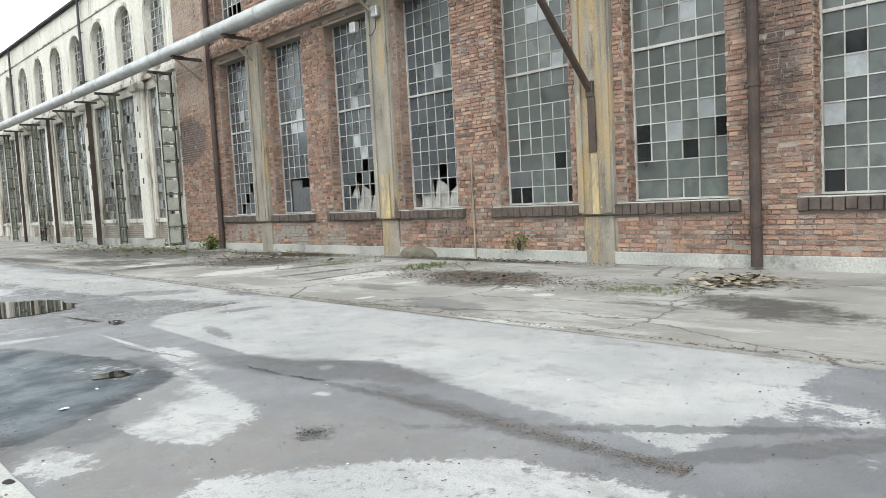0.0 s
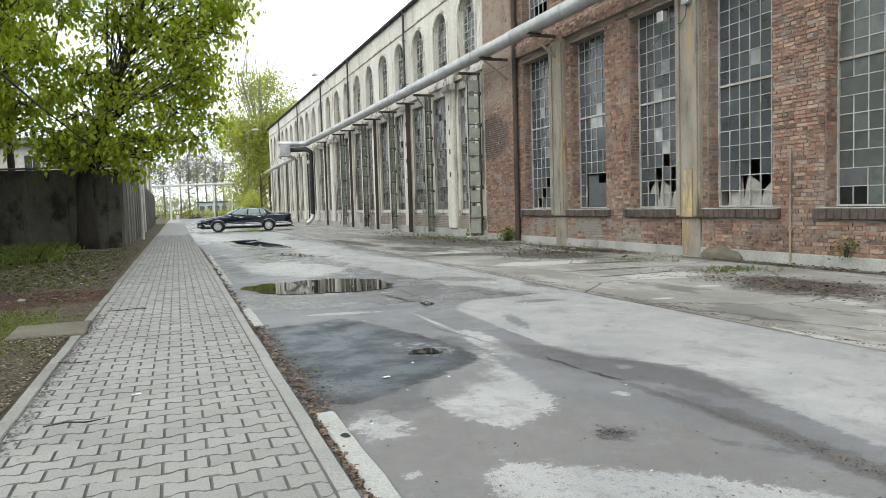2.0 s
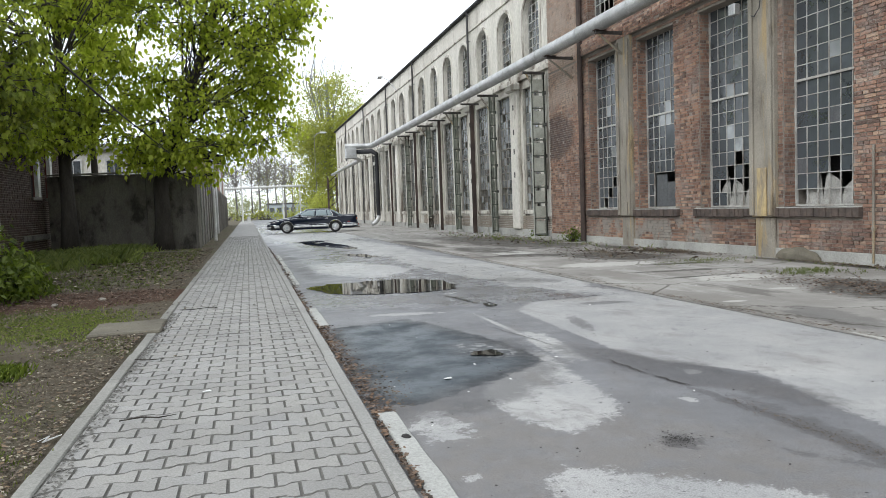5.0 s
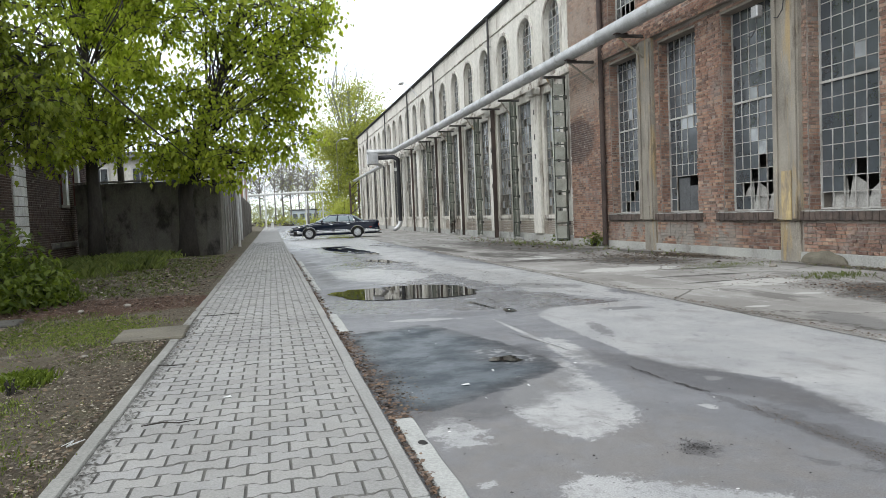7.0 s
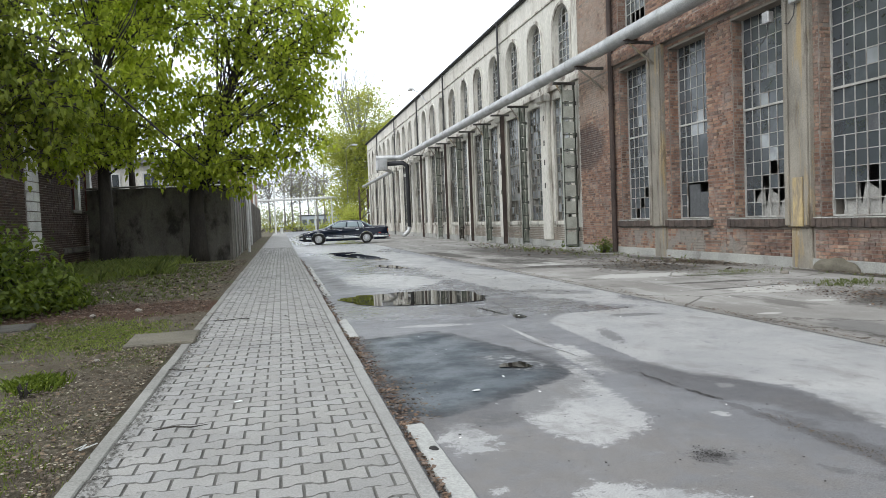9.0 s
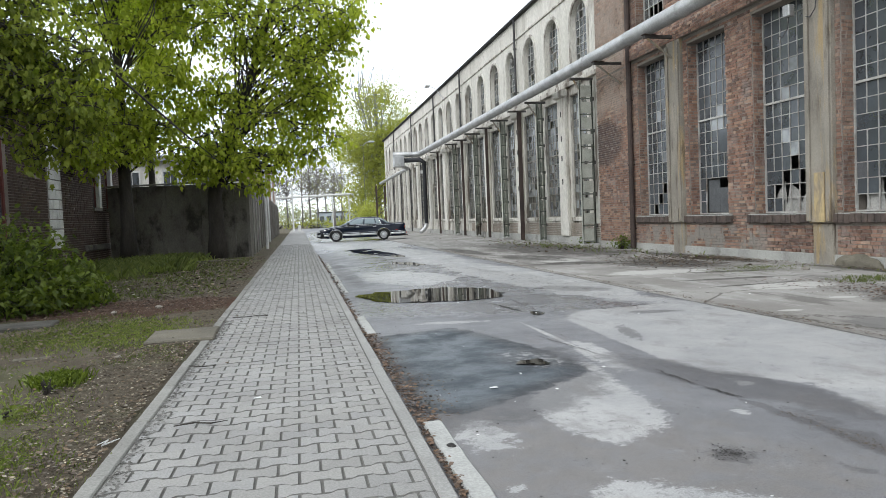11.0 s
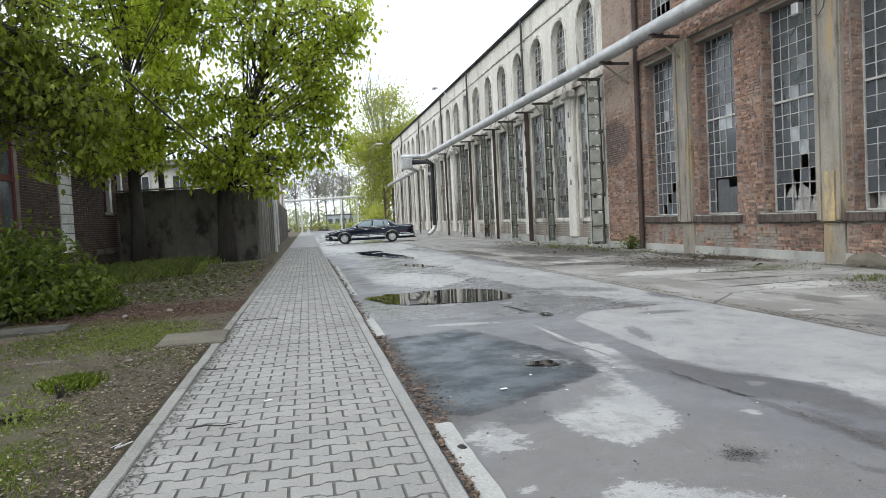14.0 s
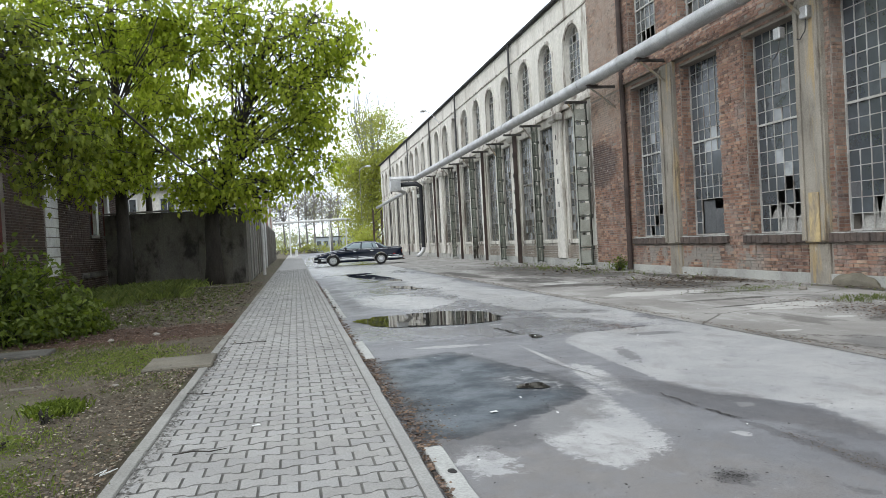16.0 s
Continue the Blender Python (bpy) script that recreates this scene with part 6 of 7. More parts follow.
def on_verge(r):
    return (-1.12 - 6.0 * r.random() ** 1.7, r.uniform(2, 26), 0.03)


def by_edging(r):
    return (-1.1 - 0.9 * r.random() ** 1.5, r.uniform(2.5, 8), 0.03)


def on_dark_strip(r):
    return (r.uniform(-4.8, -1.15), r.gauss(12.0, 0.7), 0.03)


strew("dead_leaves", 18000, on_verge, 0.017, M["litter"], "brown dead leaves on the verge", "leaf litter", 1)
strew("dead_leaves", 5200, on_dark_strip, 0.022, M["litter_red"], "thick brown dead leaves on the verge", "leaf litter", 2)
strew("dead_leaves", 2600, lambda r: (r.gauss(-2.4, 0.8), r.gauss(8.9, 0.9), 0.045), 0.02, M["litter"], "brown leaves lying in the grass", "leaf litter", 27)
strew("pale_litter", 2600, on_verge, 0.015, M["litter_pale"], "pale dry leaves and twigs on the verge", "leaf litter", 3)
strew("pale_litter", 1900, by_edging, 0.015, M["litter_pale"], "dry leaf crumbs beside the edging", "leaf litter", 21)
strew("dead_leaves", 4200, by_edging, 0.016, M["litter"], "brown leaf crumbs beside the edging", "leaf litter", 22)
strew("edge_dirt", 1500, lambda r: (-0.975 + abs(r.gauss(0, 0.045)) + 0.003 * ((y := r.uniform(2.5, 9.5)) - 4), y, 0.03), 0.014, M["joint"], "dirt crumbs along the edging", "dirt", 23, 0.004)
strew("gutter_leaves", 2200, lambda r: (0.662 + abs(r.gauss(0, 0.02 if (y := r.choice((r.uniform(2.0, 4.2), r.uniform(4.2, 7.7), r.uniform(4.2, 7.7), r.uniform(4.2, 7.7), r.uniform(7.5, 12.5)))) < 4.2 or y > 7.7 else 0.07)), y, 0.003), 0.02, M["litter_red"], "brown leaves drifted along the kerb", "leaf litter", 4)
strew("gutter_leaves", 500, lambda r: (0.68 + abs(r.gauss(0, 0.05)), r.uniform(9.0, 26), 0.003), 0.035, M["litter_red"], "brown leaves drifted along the kerb", "leaf litter", 5)
strew("patch_leaves", 160, lambda r: (0.78 + abs(r.gauss(0, 0.12)), r.uniform(4.3, 5.6), 0.006), 0.016, M["litter"], "crumbs and leaves on the road patch", "leaf litter", 6)


def yard_z(x):
    return 0.012 - 0.112 * (x - 5.1) / 6.1


def in_yard(cx, cy, sx, sy):
    def f(r):
        x = min(10.85, r.gauss(cx, sx))
        return (x, r.gauss(cy, sy), yard_z(x))
    return f


strew("yard_debris", 2200, in_yard(8.05, 7.4, 0.42, 1.25), 0.026, M["litter_red"], "brown leaf debris on the yard concrete", "debris", 7)
strew("yard_debris", 1100, in_yard(10.6, 9.8, 0.14, 1.5), 0.032, M["litter"], "leaf debris along the brick wall", "debris", 8)
strew("yard_debris", 300, in_yard(9.1, 3.9, 0.35, 0.35), 0.08, M["litter_pale"], "heap of broken plaster by the downpipe", "debris", 9)
strew("yard_debris", 900, in_yard(10.1, 16.4, 0.4, 0.6), 0.032, M["litter"], "heap of dark debris beside the plinth", "debris", 26)
strew("yard_debris", 800, in_yard(8.5, 15.0, 0.8, 0.8), 0.035, M["litter"], "dark debris on the yard concrete", "debris", 10)
strew("yard_debris", 500, in_yard(9.3, 25, 0.9, 4.0), 0.07, M["litter"], "dark debris on the yard concrete", "debris", 11)
strew("road_crumbs", 700, lambda r: (r.uniform(0.85, 5.0), 1.0 + 9.0 * r.random() ** 1.4, 0.001), 0.010, M["crack"], "small dark crumbs on the road", "litter", 28, 0.003)
strew("road_crumbs", 260, lambda r: (r.gauss(2.1, 0.06), r.gauss(3.2, 0.05), 0.001), 0.007, M["crack"], "dark dirt spot on the road", "litter", 29, 0.003)
strew("road_crumbs", 2200, lambda r: (2.84 + r.gauss(0, 0.04), 1.4 + 2.35 * r.random() ** 1.4, 0.001), 0.006, M["litter"], "streak of dark dirt crumbs on the road", "litter", 30, 0.003)
strew("road_scraps", 46, lambda r: (r.uniform(0.9, 5), r.uniform(2.2, 12), 0.001), 0.018, M["paper"], "tiny pale scraps on the road", "litter", 12)


def blades(name, n, place, h, seed, label, mat):
    r = random.Random(seed)
    vs, fs = [], []
    for i in range(n):
        x, y, z = place(r)
        for j in range(3):
            a, k = r.uniform(0, 6.3), h * r.uniform(0.5, 1.3)
            dx, dy = math.cos(a), math.sin(a)
            ox, oy = x + r.gauss(0, 0.03), y + r.gauss(0, 0.03)
            b = len(vs)
            vs += [(ox - dy * 0.0035, oy + dx * 0.0035, z - 0.01), (ox + dy * 0.0035, oy - dx * 0.0035, z - 0.01), (ox + dx * k * 0.3, oy + dy * k * 0.3, z + k * 0.75), (ox + dx * k * 0.7, oy + dy * k * 0.7, z + k)]
            fs += [(b, b + 1, b + 2), (b + 2, b + 1, b + 3)]
    me = bpy.data.meshes.new(name)
    me.from_pydata(vs, [], fs)
    me.materials.append(mat)
    return tagged(new(name, me), label, "grass", kind="stuff")


def tufted(cx, cy, sx, sy):
    return lambda r: (min(-1.12, r.gauss(cx, sx)), r.gauss(cy, sy), 0.02)


blades("grass", 2600, tufted(-2.1, 9.0, 0.32, 0.45), 0.04, 1, "short green grass patch on the verge", M["grass_bright"])
blades("grass", 1600, tufted(-2.6, 9.1, 0.5, 0.5), 0.04, 51, "short dull grass patch on the verge", M["grass"])
blades("grass", 6500, tufted(-2.02, 4.1, 0.26, 0.6), 0.03, 2, "short fresh green grass patch on the verge", M["grass_bright"])
blades("grass", 520, tufted(-1.97, 6.3, 0.075, 0.09), 0.08, 3, "grass tuft on the verge", M["leaf_dark"])


def patchy(r):
    """Thin grass in drifts over the near verge."""
    while True:
        x, y = -1.15 - 4.2 * r.random() ** 1.3, r.uniform(2.3, 11.2)
        if noise.noise((x * 0.9, y * 0.9, 4.0)) + 0.5 * noise.noise((x * 3, y * 3, 1.0)) > r.uniform(-0.1, 0.45) + (0.35 if x > -1.5 else 0):
            return (x, y, 0.02)


blades("grass", 3600, patchy, 0.024, 11, "thin short grass in drifts on the verge", M["grass"])
CLUMPS = ((-5.0, 20.3, 0.45), (-4.5, 22.4, 0.5), (-5.6, 23.6, 0.6), (-4.7, 25.2, 0.45), (-3.9, 25.6, 0.35), (-3.6, 21.0, 0.25), (-5.4, 18.6, 0.5))


def clumped(r):
    """Weeds in uneven clumps under the maples."""
    x, y, k = r.choice(CLUMPS)
    return (min(-1.3, r.gauss(x, k)), min(26.6, r.gauss(y, k * 1.3)), 0.02)


blades("weeds", 3600, clumped, 0.2, 12, "green weeds in clumps under the maples", M["grass_bright"])
strew("dead_leaves", 3600, lambda r: (r.uniform(-6.0, -1.15), r.uniform(13, 26.5), 0.04), 0.05, M["litter"], "brown dead leaves under the maples", "leaf litter", 31)
strew("pale_litter", 1100, lambda r: (r.uniform(-6.0, -1.15), r.uniform(13, 26.5), 0.045), 0.045, M["litter_pale"], "pale dry leaves under the maples", "leaf litter", 32)
blades("grass", 3600, lambda r: (-1.4 - 5.0 * r.random() ** 0.8, r.uniform(13, 26.5), 0.02), 0.07, 4, "thin grass on the verge", M["grass"])
blades("weeds", 1500, clumped, 0.3, 5, "long grass at the foot of the trees", M["grass"])
strew("yard_debris", 1500, in_yard(10.25, 15.6, 0.28, 0.9), 0.028, M["litter"], "low heap of dark rubble and leaves by the plinth", "debris", 41)
strew("yard_debris", 1300, in_yard(8.9, 16.6, 0.6, 0.9), 0.028, M["litter"], "dark crumbs on the yard concrete", "debris", 42)
strew("yard_debris", 2600, lambda r: (5.12 + abs(r.gauss(0, 0.07)), r.uniform(1.5, 26), 0.012), 0.016, M["litter"], "grit along the seam of road and yard", "debris", 43, 0.002)
strew("yard_debris", 240, in_yard(8.3, 9.5, 1.6, 3.5), 0.014, M["paper"], "pale crumbs of plaster on the yard concrete", "debris", 44)
blades("grass", 170, in_yard(9.3, 12.9, 0.45, 0.25), 0.03, 18, "moss and grass strip on the yard concrete", M["grass"])
blades("grass", 110, in_yard(9.3, 9.9, 0.3, 0.3), 0.05, 19, "low weeds on the yard concrete", M["grass"])
blades("grass", 130, in_yard(8.5, 12.4, 0.5, 0.22), 0.02, 16, "moss along a yard crack", M["grass"])
blades("grass", 60, in_yard(8.7, 9.7, 0.14, 0.2), 0.04, 17, "moss tuft on the yard concrete", M["grass"])
blades("grass", 90, in_yard(10.5, 11.0, 0.2, 1.3), 0.035, 6, "moss and grass in the yard cracks", M["grass"])
blades("grass", 260, in_yard(7.9, 4.6, 0.25, 0.35), 0.025, 7, "moss patch on the yard concrete", M["grass"])
blades("grass", 160, in_yard(9.6, 24, 0.6, 4.0), 0.1, 8, "weeds along the hall", M["grass"])


def slab(x, y, w, d, turn, h, label, mat="slab_dark"):
    bm = B()
    box(bm, -w / 2, w / 2, -d / 2, d / 2, -0.06, h, 0.015)
    bmesh.ops.subdivide_edges(bm, edges=bm.edges[:], cuts=3, use_grid_fill=True)
    for v in bm.verts:
        v.co += Vector((1, 1, 0.5)) * 0.015 * noise.noise(v.co * 4 + Vector((x, y, 0)))
    ob = mesh_ob("concrete_slab", bm, M[mat])
    ob.matrix_world = pose(x, y, 0.02, 0, 0, turn)
    return tagged(ob, label, "slab", "verge slabs")


slab(-1.3, 8.35, 0.72, 0.85, 2, 0.05, "mossy concrete cover slab beside the paved walk", "slab")
slab(-3.75, 10.2, 1.1, 0.6, 8, 0.05, "broken concrete slab on the verge")
slab(-4.9, 11.0, 1.2, 0.7, -6, 0.07, "broken concrete slab under the elder bush")
slab(-4.6, 9.6, 1.1, 0.4, 4, 0.04, "broken concrete slab on the verge")
slab(-2.75, 5.05, 0.5, 0.35, 20, 0.06, "dark sunken concrete slab in the grass")
slab(-2.6, 7.6, 0.35, 0.06, 10, 0.03, "thin pale slat lying on the verge", "slab")
slab(-3.0, 24.9, 2.2, 0.12, -3, 0.08, "old kerb lying in the grass by the wall", "slab")
for i, (x, y, k) in enumerate(((-2.15, 11.6, 0.06), (-1.95, 13.9, 0.05), (-2.7, 11.2, 0.05), (-1.75, 7.3, 0.035), (9.6, 12.0, 0.09), (9.9, 16.5, 0.08))):
    bm = B()
    bmesh.ops.create_icosphere(bm, subdivisions=2, radius=k)
    for v in bm.verts:
        v.co *= 1 + 0.35 * noise.noise(v.co * 12 + Vector((i, 0, 0)))
        v.co.z *= 0.5
    ob = mesh_ob("stone", bm, M["pebble"])
    ob.location = (x, y, (0.03 if x < 0 else yard_z(x)) + k * 0.25)
    tagged(ob, "pale stone lying on the ground", "stone", "loose stones")
bm = B()
bmesh.ops.create_icosphere(bm, subdivisions=4, radius=1.0)
for v in bm.verts:
    v.co *= 1 + 0.22 * noise.noise(v.co * 2.3)
    v.co = Vector((v.co.x * 0.16, v.co.y * 0.62, v.co.z * 0.27))
ob = mesh_ob("cement_lump", bm, M["slab"], smooth=True)
ob.location = (10.88, 12.1, yard_z(10.88) - 0.02)
tagged(ob, "hardened dark grey cement lump against the plinth", "cement lump")
bm = B()
tube(bm, [(-1.07, 4.40, 0.05), (-1.10, 4.33, 0.055), (-1.14, 4.29, 0.05), (-1.12, 4.36, 0.06), (-1.17, 4.31, 0.05)], [0.003, 0.004, 0.005, 0.004, 0.002], 5)
tagged(mesh_ob("plastic_scrap", bm, M["paper"]), "crumpled white plastic scrap beside the edging", "litter")


def twig(pts, label):
    bm = B()
    tube(bm, pts, [0.004] + [0.005] * (len(pts) - 2) + [0.002], 5)
    tagged(mesh_ob("twig", bm, M["bark"]), label, "twig", "fallen twigs")


twig([(-0.80, 4.58, 0.045), (-0.68, 4.60, 0.05), (-0.58, 4.57, 0.045), (-0.48, 4.60, 0.045)], "black fallen twig on the paved walk")
twig([(-0.88, 9.7, 0.045), (-0.70, 9.55, 0.06), (-0.55, 9.72, 0.05), (-0.42, 9.6, 0.05), (-0.5, 9.85, 0.05)], "black fallen twig on the paved walk")
twig([(-0.98, 6.5, 0.05), (-0.85, 6.42, 0.05), (-0.74, 6.46, 0.045)], "black fallen twig on the paved walk")
bm = B()
bmesh.ops.create_icosphere(bm, subdivisions=2, radius=0.026)
for v in bm.verts:
    v.co *= 1 + 0.5 * noise.noise(v.co * 40)
    v.co.z *= 0.5
ob = mesh_ob("moss_clump", bm, M["crack"])
ob.location = (0.765, 3.72, 0.026)
tagged(ob, "black moss clump on the old kerbstone", "moss")
for x, y, a in ((-0.33, 5.15, 20), (1.35, 4.95, 10)):
    bm = B()
    box(bm, -0.028, 0.028, -0.016, 0.016, 0, 0.004)
    for v in bm.verts:
        v.co.z += 0.006 * noise.noise(v.co * 60)
    ob = mesh_ob("paper_scrap", bm, M["paper"])
    ob.matrix_world = pose(x, y, 0.037 if x < 0.5 else 0.006, 0, 0, a)
    tagged(ob, "small white paper scrap on the ground", "litter", "paper scraps")

# ---- the dark blue saloon ----
g = Graph("navy_paint")
g.b.inputs["Coat Weight"].default_value = 0.45
g.b.inputs["Coat Roughness"].default_value = 0.03
M["navy"] = g.done(g.mix(g.step(g.noise(2, 3), 0.3, 0.7), (0.0012, 0.004, 0.013), (0.002, 0.006, 0.018)), 0.3, 0.0, 0.08)
M["chrome"] = plain("chrome", (0.72, 0.73, 0.74), (0.62, 0.63, 0.64), 3, 60, 0.16, 0.02, 1.0)
M["trim_grey"] = plain("silver_trim", (0.62, 0.63, 0.64), (0.52, 0.53, 0.54), 3, 60, 0.3, 0.02, 0.4)
M["tyre"] = plain("tyre_rubber", (0.022, 0.022, 0.022), (0.016, 0.016, 0.016), 5, 60, 0.85, 0.3)
M["black"] = plain("black_trim", (0.012, 0.012, 0.013), (0.009, 0.009, 0.009), 4, 60, 0.5, 0.1)
g = Graph("car_glass")
g.b.inputs["IOR"].default_value = 1.5
# opaque; the light blue base imitates reflected sky and see-through light
M["car_glass"] = g.done((0.17, 0.225, 0.24), 0.03, 0, 0.9)
M["red_lens"] = plain("red_lens", (0.45, 0.02, 0.015), (0.35, 0.015, 0.012), 5, 80, 0.2, 0.05)
M["amber_lens"] = plain("amber_lens", (0.42, 0.10, 0.012), (0.34, 0.08, 0.012), 5, 80, 0.2, 0.05)
M["clear_lens"] = plain("clear_lens", (0.6, 0.62, 0.64), (0.5, 0.52, 0.54), 5, 80, 0.15, 0.05)
M["plate"] = plain("plate_white", (0.75, 0.76, 0.76), (0.68, 0.69, 0.7), 5, 80, 0.5, 0.05)
M["bars_dark"] = plain("bars_dark", (0.03, 0.03, 0.035), (0.02, 0.02, 0.02), 5, 80, 0.6, 0.05)

CARX, CARY, HEAD = 3.86, 42.9, 173.0
car = thing("car", (CARX, CARY, 0), "dark navy blue american saloon car parked across the road", "car", turn=HEAD)
WHEELS, ARCH = (1.50, -1.31), 0.385


def curve_at(table, x):
    return float(np.interp(x, [p[0] for p in table], [p[1] for p in table]))


SHOULDER = [(-2.60, 0.88), (-2.52, 0.945), (-2.30, 0.962), (-1.8, 0.958), (-1.0, 0.945), (0.0, 0.93), (0.9, 0.905), (1.4, 0.86), (1.9, 0.79), (2.3, 0.715), (2.5, 0.665), (2.61, 0.60)]
WIDE = [(-2.60, 0.83), (-2.45, 0.885), (-2.1, 0.925), (-1.5, 0.945), (0.0, 0.95), (1.2, 0.945), (1.7, 0.925), (2.1, 0.88), (2.4, 0.80), (2.55, 0.71), (2.61, 0.62)]
SILL = [(-2.60, 0.34), (-2.2, 0.25), (-1.7, 0.20), (1.9, 0.20), (2.3, 0.25), (2.61, 0.32)]
XS = sorted(set([round(-2.60 + 5.21 * i / 46, 3) for i in range(47)] + [round(c + ARCH * k, 3) for c in WHEELS for k in (-1.0, -0.96, -0.85, -0.7, -0.5, -0.25, 0.0, 0.25, 0.5, 0.7, 0.85, 0.96, 1.0)]))


def low_edge(x):
    z = curve_at(SILL, x)
    for c in WHEELS:
        if abs(x - c) < ARCH:
            z = max(z, 0.325 + math.sqrt(ARCH ** 2 - (x - c) ** 2))
    return z


def flank(x, z):
    """Half width of the body at a height."""
    zs = curve_at(SHOULDER, x)
    t = min(1.0, max(0.0, (z - 0.2) / (zs - 0.2)))
    return curve_at(WIDE, x) * (0.965 + 0.035 * math.sin(math.pi * min(1, t * 1.15)) - 0.055 * max(0, t - 0.72) / 0.28 * max(0, t - 0.72) / 0.28)


bm = B()
cols = []
for x in XS:
    z0, zs = low_edge(x), curve_at(SHOULDER, x)
    half = [(flank(x, z0 + (zs - z0) * k / 7), z0 + (zs - z0) * k / 7) for k in range(8)]
    ws = half[-1][0]
    half += [(ws * f, zs + 0.012 + 0.05 * (1 - f ** 2.2)) for f in (0.97, 0.85, 0.6, 0.3)]
    ring = half + [(0, zs + 0.062)] + [(-y, z) for y, z in half[::-1]]
    cols.append([bm.verts.new((x, y, z)) for y, z in ring])
for p, q in zip(cols, cols[1:]):
    for k in range(len(p) - 1):
        bm.faces.new((p[k], p[k + 1], q[k + 1], q[k]))
bm.faces.new(cols[0])
bm.faces.new(cols[-1])
bmesh.ops.recalc_face_normals(bm, faces=bm.faces)
part("body", bm, M["navy"], car, smooth=True)
bm = B()
box(bm, -2.45, 2.45, -0.62, 0.62, 0.2, 0.6, 0.03)
part("underbody", bm, M["black"], car, "black underbody between the wheels")
bm = B()
for a, b in ((-2.42, -1.72), (-0.9, 1.08), (1.92, 2.4)):
    for sgn in (1, -1):
        box(bm, a, b, min(sgn * 0.6, sgn * 0.86), max(sgn * 0.6, sgn * 0.86), 0.22, 0.5)
part("sill_filler", bm, M["black"], car)

# cabin: rounded rings from the belt to the roof
NEXP = 4.5


def cab_ring(t):
    """Middle, half length and half width of the cabin at a share t of its height."""
    xf, xr = 1.27 - 0.86 * t ** 0.92, -1.86 + 0.80 * t ** 0.95
    return (xf + xr) / 2, (xf - xr) / 2, 0.895 - 0.05 * t - 0.21 * t ** 1.6


def cab_z(t):
    return 0.935 + 0.41 * t


def cab_side(x, t, sgn, off=0.0):
    xc, hl, hw = cab_ring(t)
    u = min(0.999, abs((x - xc) / hl))
    return (x, sgn * (hw * (1 - u ** NEXP) ** (1 / NEXP) + off), cab_z(t) + off * 0.4)


def cab_end(y, t, sgn, off=0.0):
    xc, hl, hw = cab_ring(t)
    return (xc + sgn * (hl * (1 - min(0.999, abs(y / hw)) ** NEXP) ** (1 / NEXP) + off), y, cab_z(t) + off)


bm = B()
levels = [(t / 8, 1.0, cab_z(t / 8)) for t in range(9)] + [(1.0, 0.93, 1.372), (1.0, 0.75, 1.394), (1.0, 0.4, 1.405)]
rings = []
for t, k, z in levels:
    xc, hl, hw = cab_ring(t)
    ring = []
    for i in range(48):
        a = 2 * math.pi * i / 48
        c, d = math.cos(a), math.sin(a)
        ring.append(bm.verts.new((xc + k * hl * math.copysign(abs(c) ** (2 / NEXP), c), k * hw * math.copysign(abs(d) ** (2 / NEXP), d), z)))
    rings.append(ring)
for p, q in zip(rings, rings[1:]):
    for i in range(48):
        bm.faces.new((p[i], p[(i + 1) % 48], q[(i + 1) % 48], q[i]))
bm.faces.new(rings[-1])
bmesh.ops.recalc_face_normals(bm, faces=bm.faces)
part("cabin", bm, M["navy"], car, "navy roof and pillars", smooth=True)


def sheet(name, fn, nu, nv, mat, parent, label=""):
    """A thin curved panel: fn(u, v, off) gives its points for u and v from 0 to 1."""
    bm = B()
    g = [[bm.verts.new(fn(i / nu, j / nv, 0.007)) for j in range(nv + 1)] for i in range(nu + 1)]
    for i in range(nu):
        for j in range(nv):
            bm.faces.new((g[i][j], g[i + 1][j], g[i + 1][j + 1], g[i][j + 1]))
    rim = [e for e in bm.edges if e.is_boundary]
    r = bmesh.ops.extrude_edge_only(bm, edges=rim)
    for v in [v for v in r["geom"] if isinstance(v, bmesh.types.BMVert)]:
        v.co = Vector((v.co.x, v.co.y * 0.985, v.co.z - 0.004))
    bmesh.ops.recalc_face_normals(bm, faces=bm.faces)
    return part(name, bm, mat, parent, label, smooth=True)


def glass_side(xa0, xa1, xb0, xb1, t0, t1, sgn):
    """Side pane from x xa0..xa1 at its foot to xb0..xb1 at its head."""
    return lambda u, v, off: cab_side((xa0 + (xa1 - xa0) * u) * (1 - v) + (xb0 + (xb1 - xb0) * u) * v, t0 + (t1 - t0) * v, sgn, off)


for sgn in (1, -1):
    for xa0, xa1, xb0, xb1, lab in ((0.90, -0.12, 0.30, -0.16, "front side glass"), (-0.19, -0.86, -0.22, -0.78, "rear side glass"), (-0.90, -1.14, -0.82, -0.98, "rear quarter glass")):
        sheet("side_window", glass_side(xa0, xa1, xb0, xb1, 0.10, 0.86, sgn), 8, 6, M["car_glass"], car, lab)
    sheet("window_trim", glass_side(1.0, -1.22, 0.97, -1.21, 0.03, 0.075, sgn), 16, 1, M["chrome"], car, "chrome trim under the side glass")
    sheet("window_trim", glass_side(0.33, -1.0, 0.28, -0.99, 0.885, 0.925, sgn), 12, 1, M["chrome"], car, "chrome trim over the side glass")
    sheet("window_trim", glass_side(-1.17, -1.20, -1.0, -1.03, 0.08, 0.9, sgn), 1, 6, M["chrome"], car, "chrome trim behind the quarter glass")
    sheet("window_trim", glass_side(1.0, 0.97, 0.37, 0.34, 0.08, 0.9, sgn), 1, 6, M["chrome"], car, "chrome trim along the windscreen pillar")


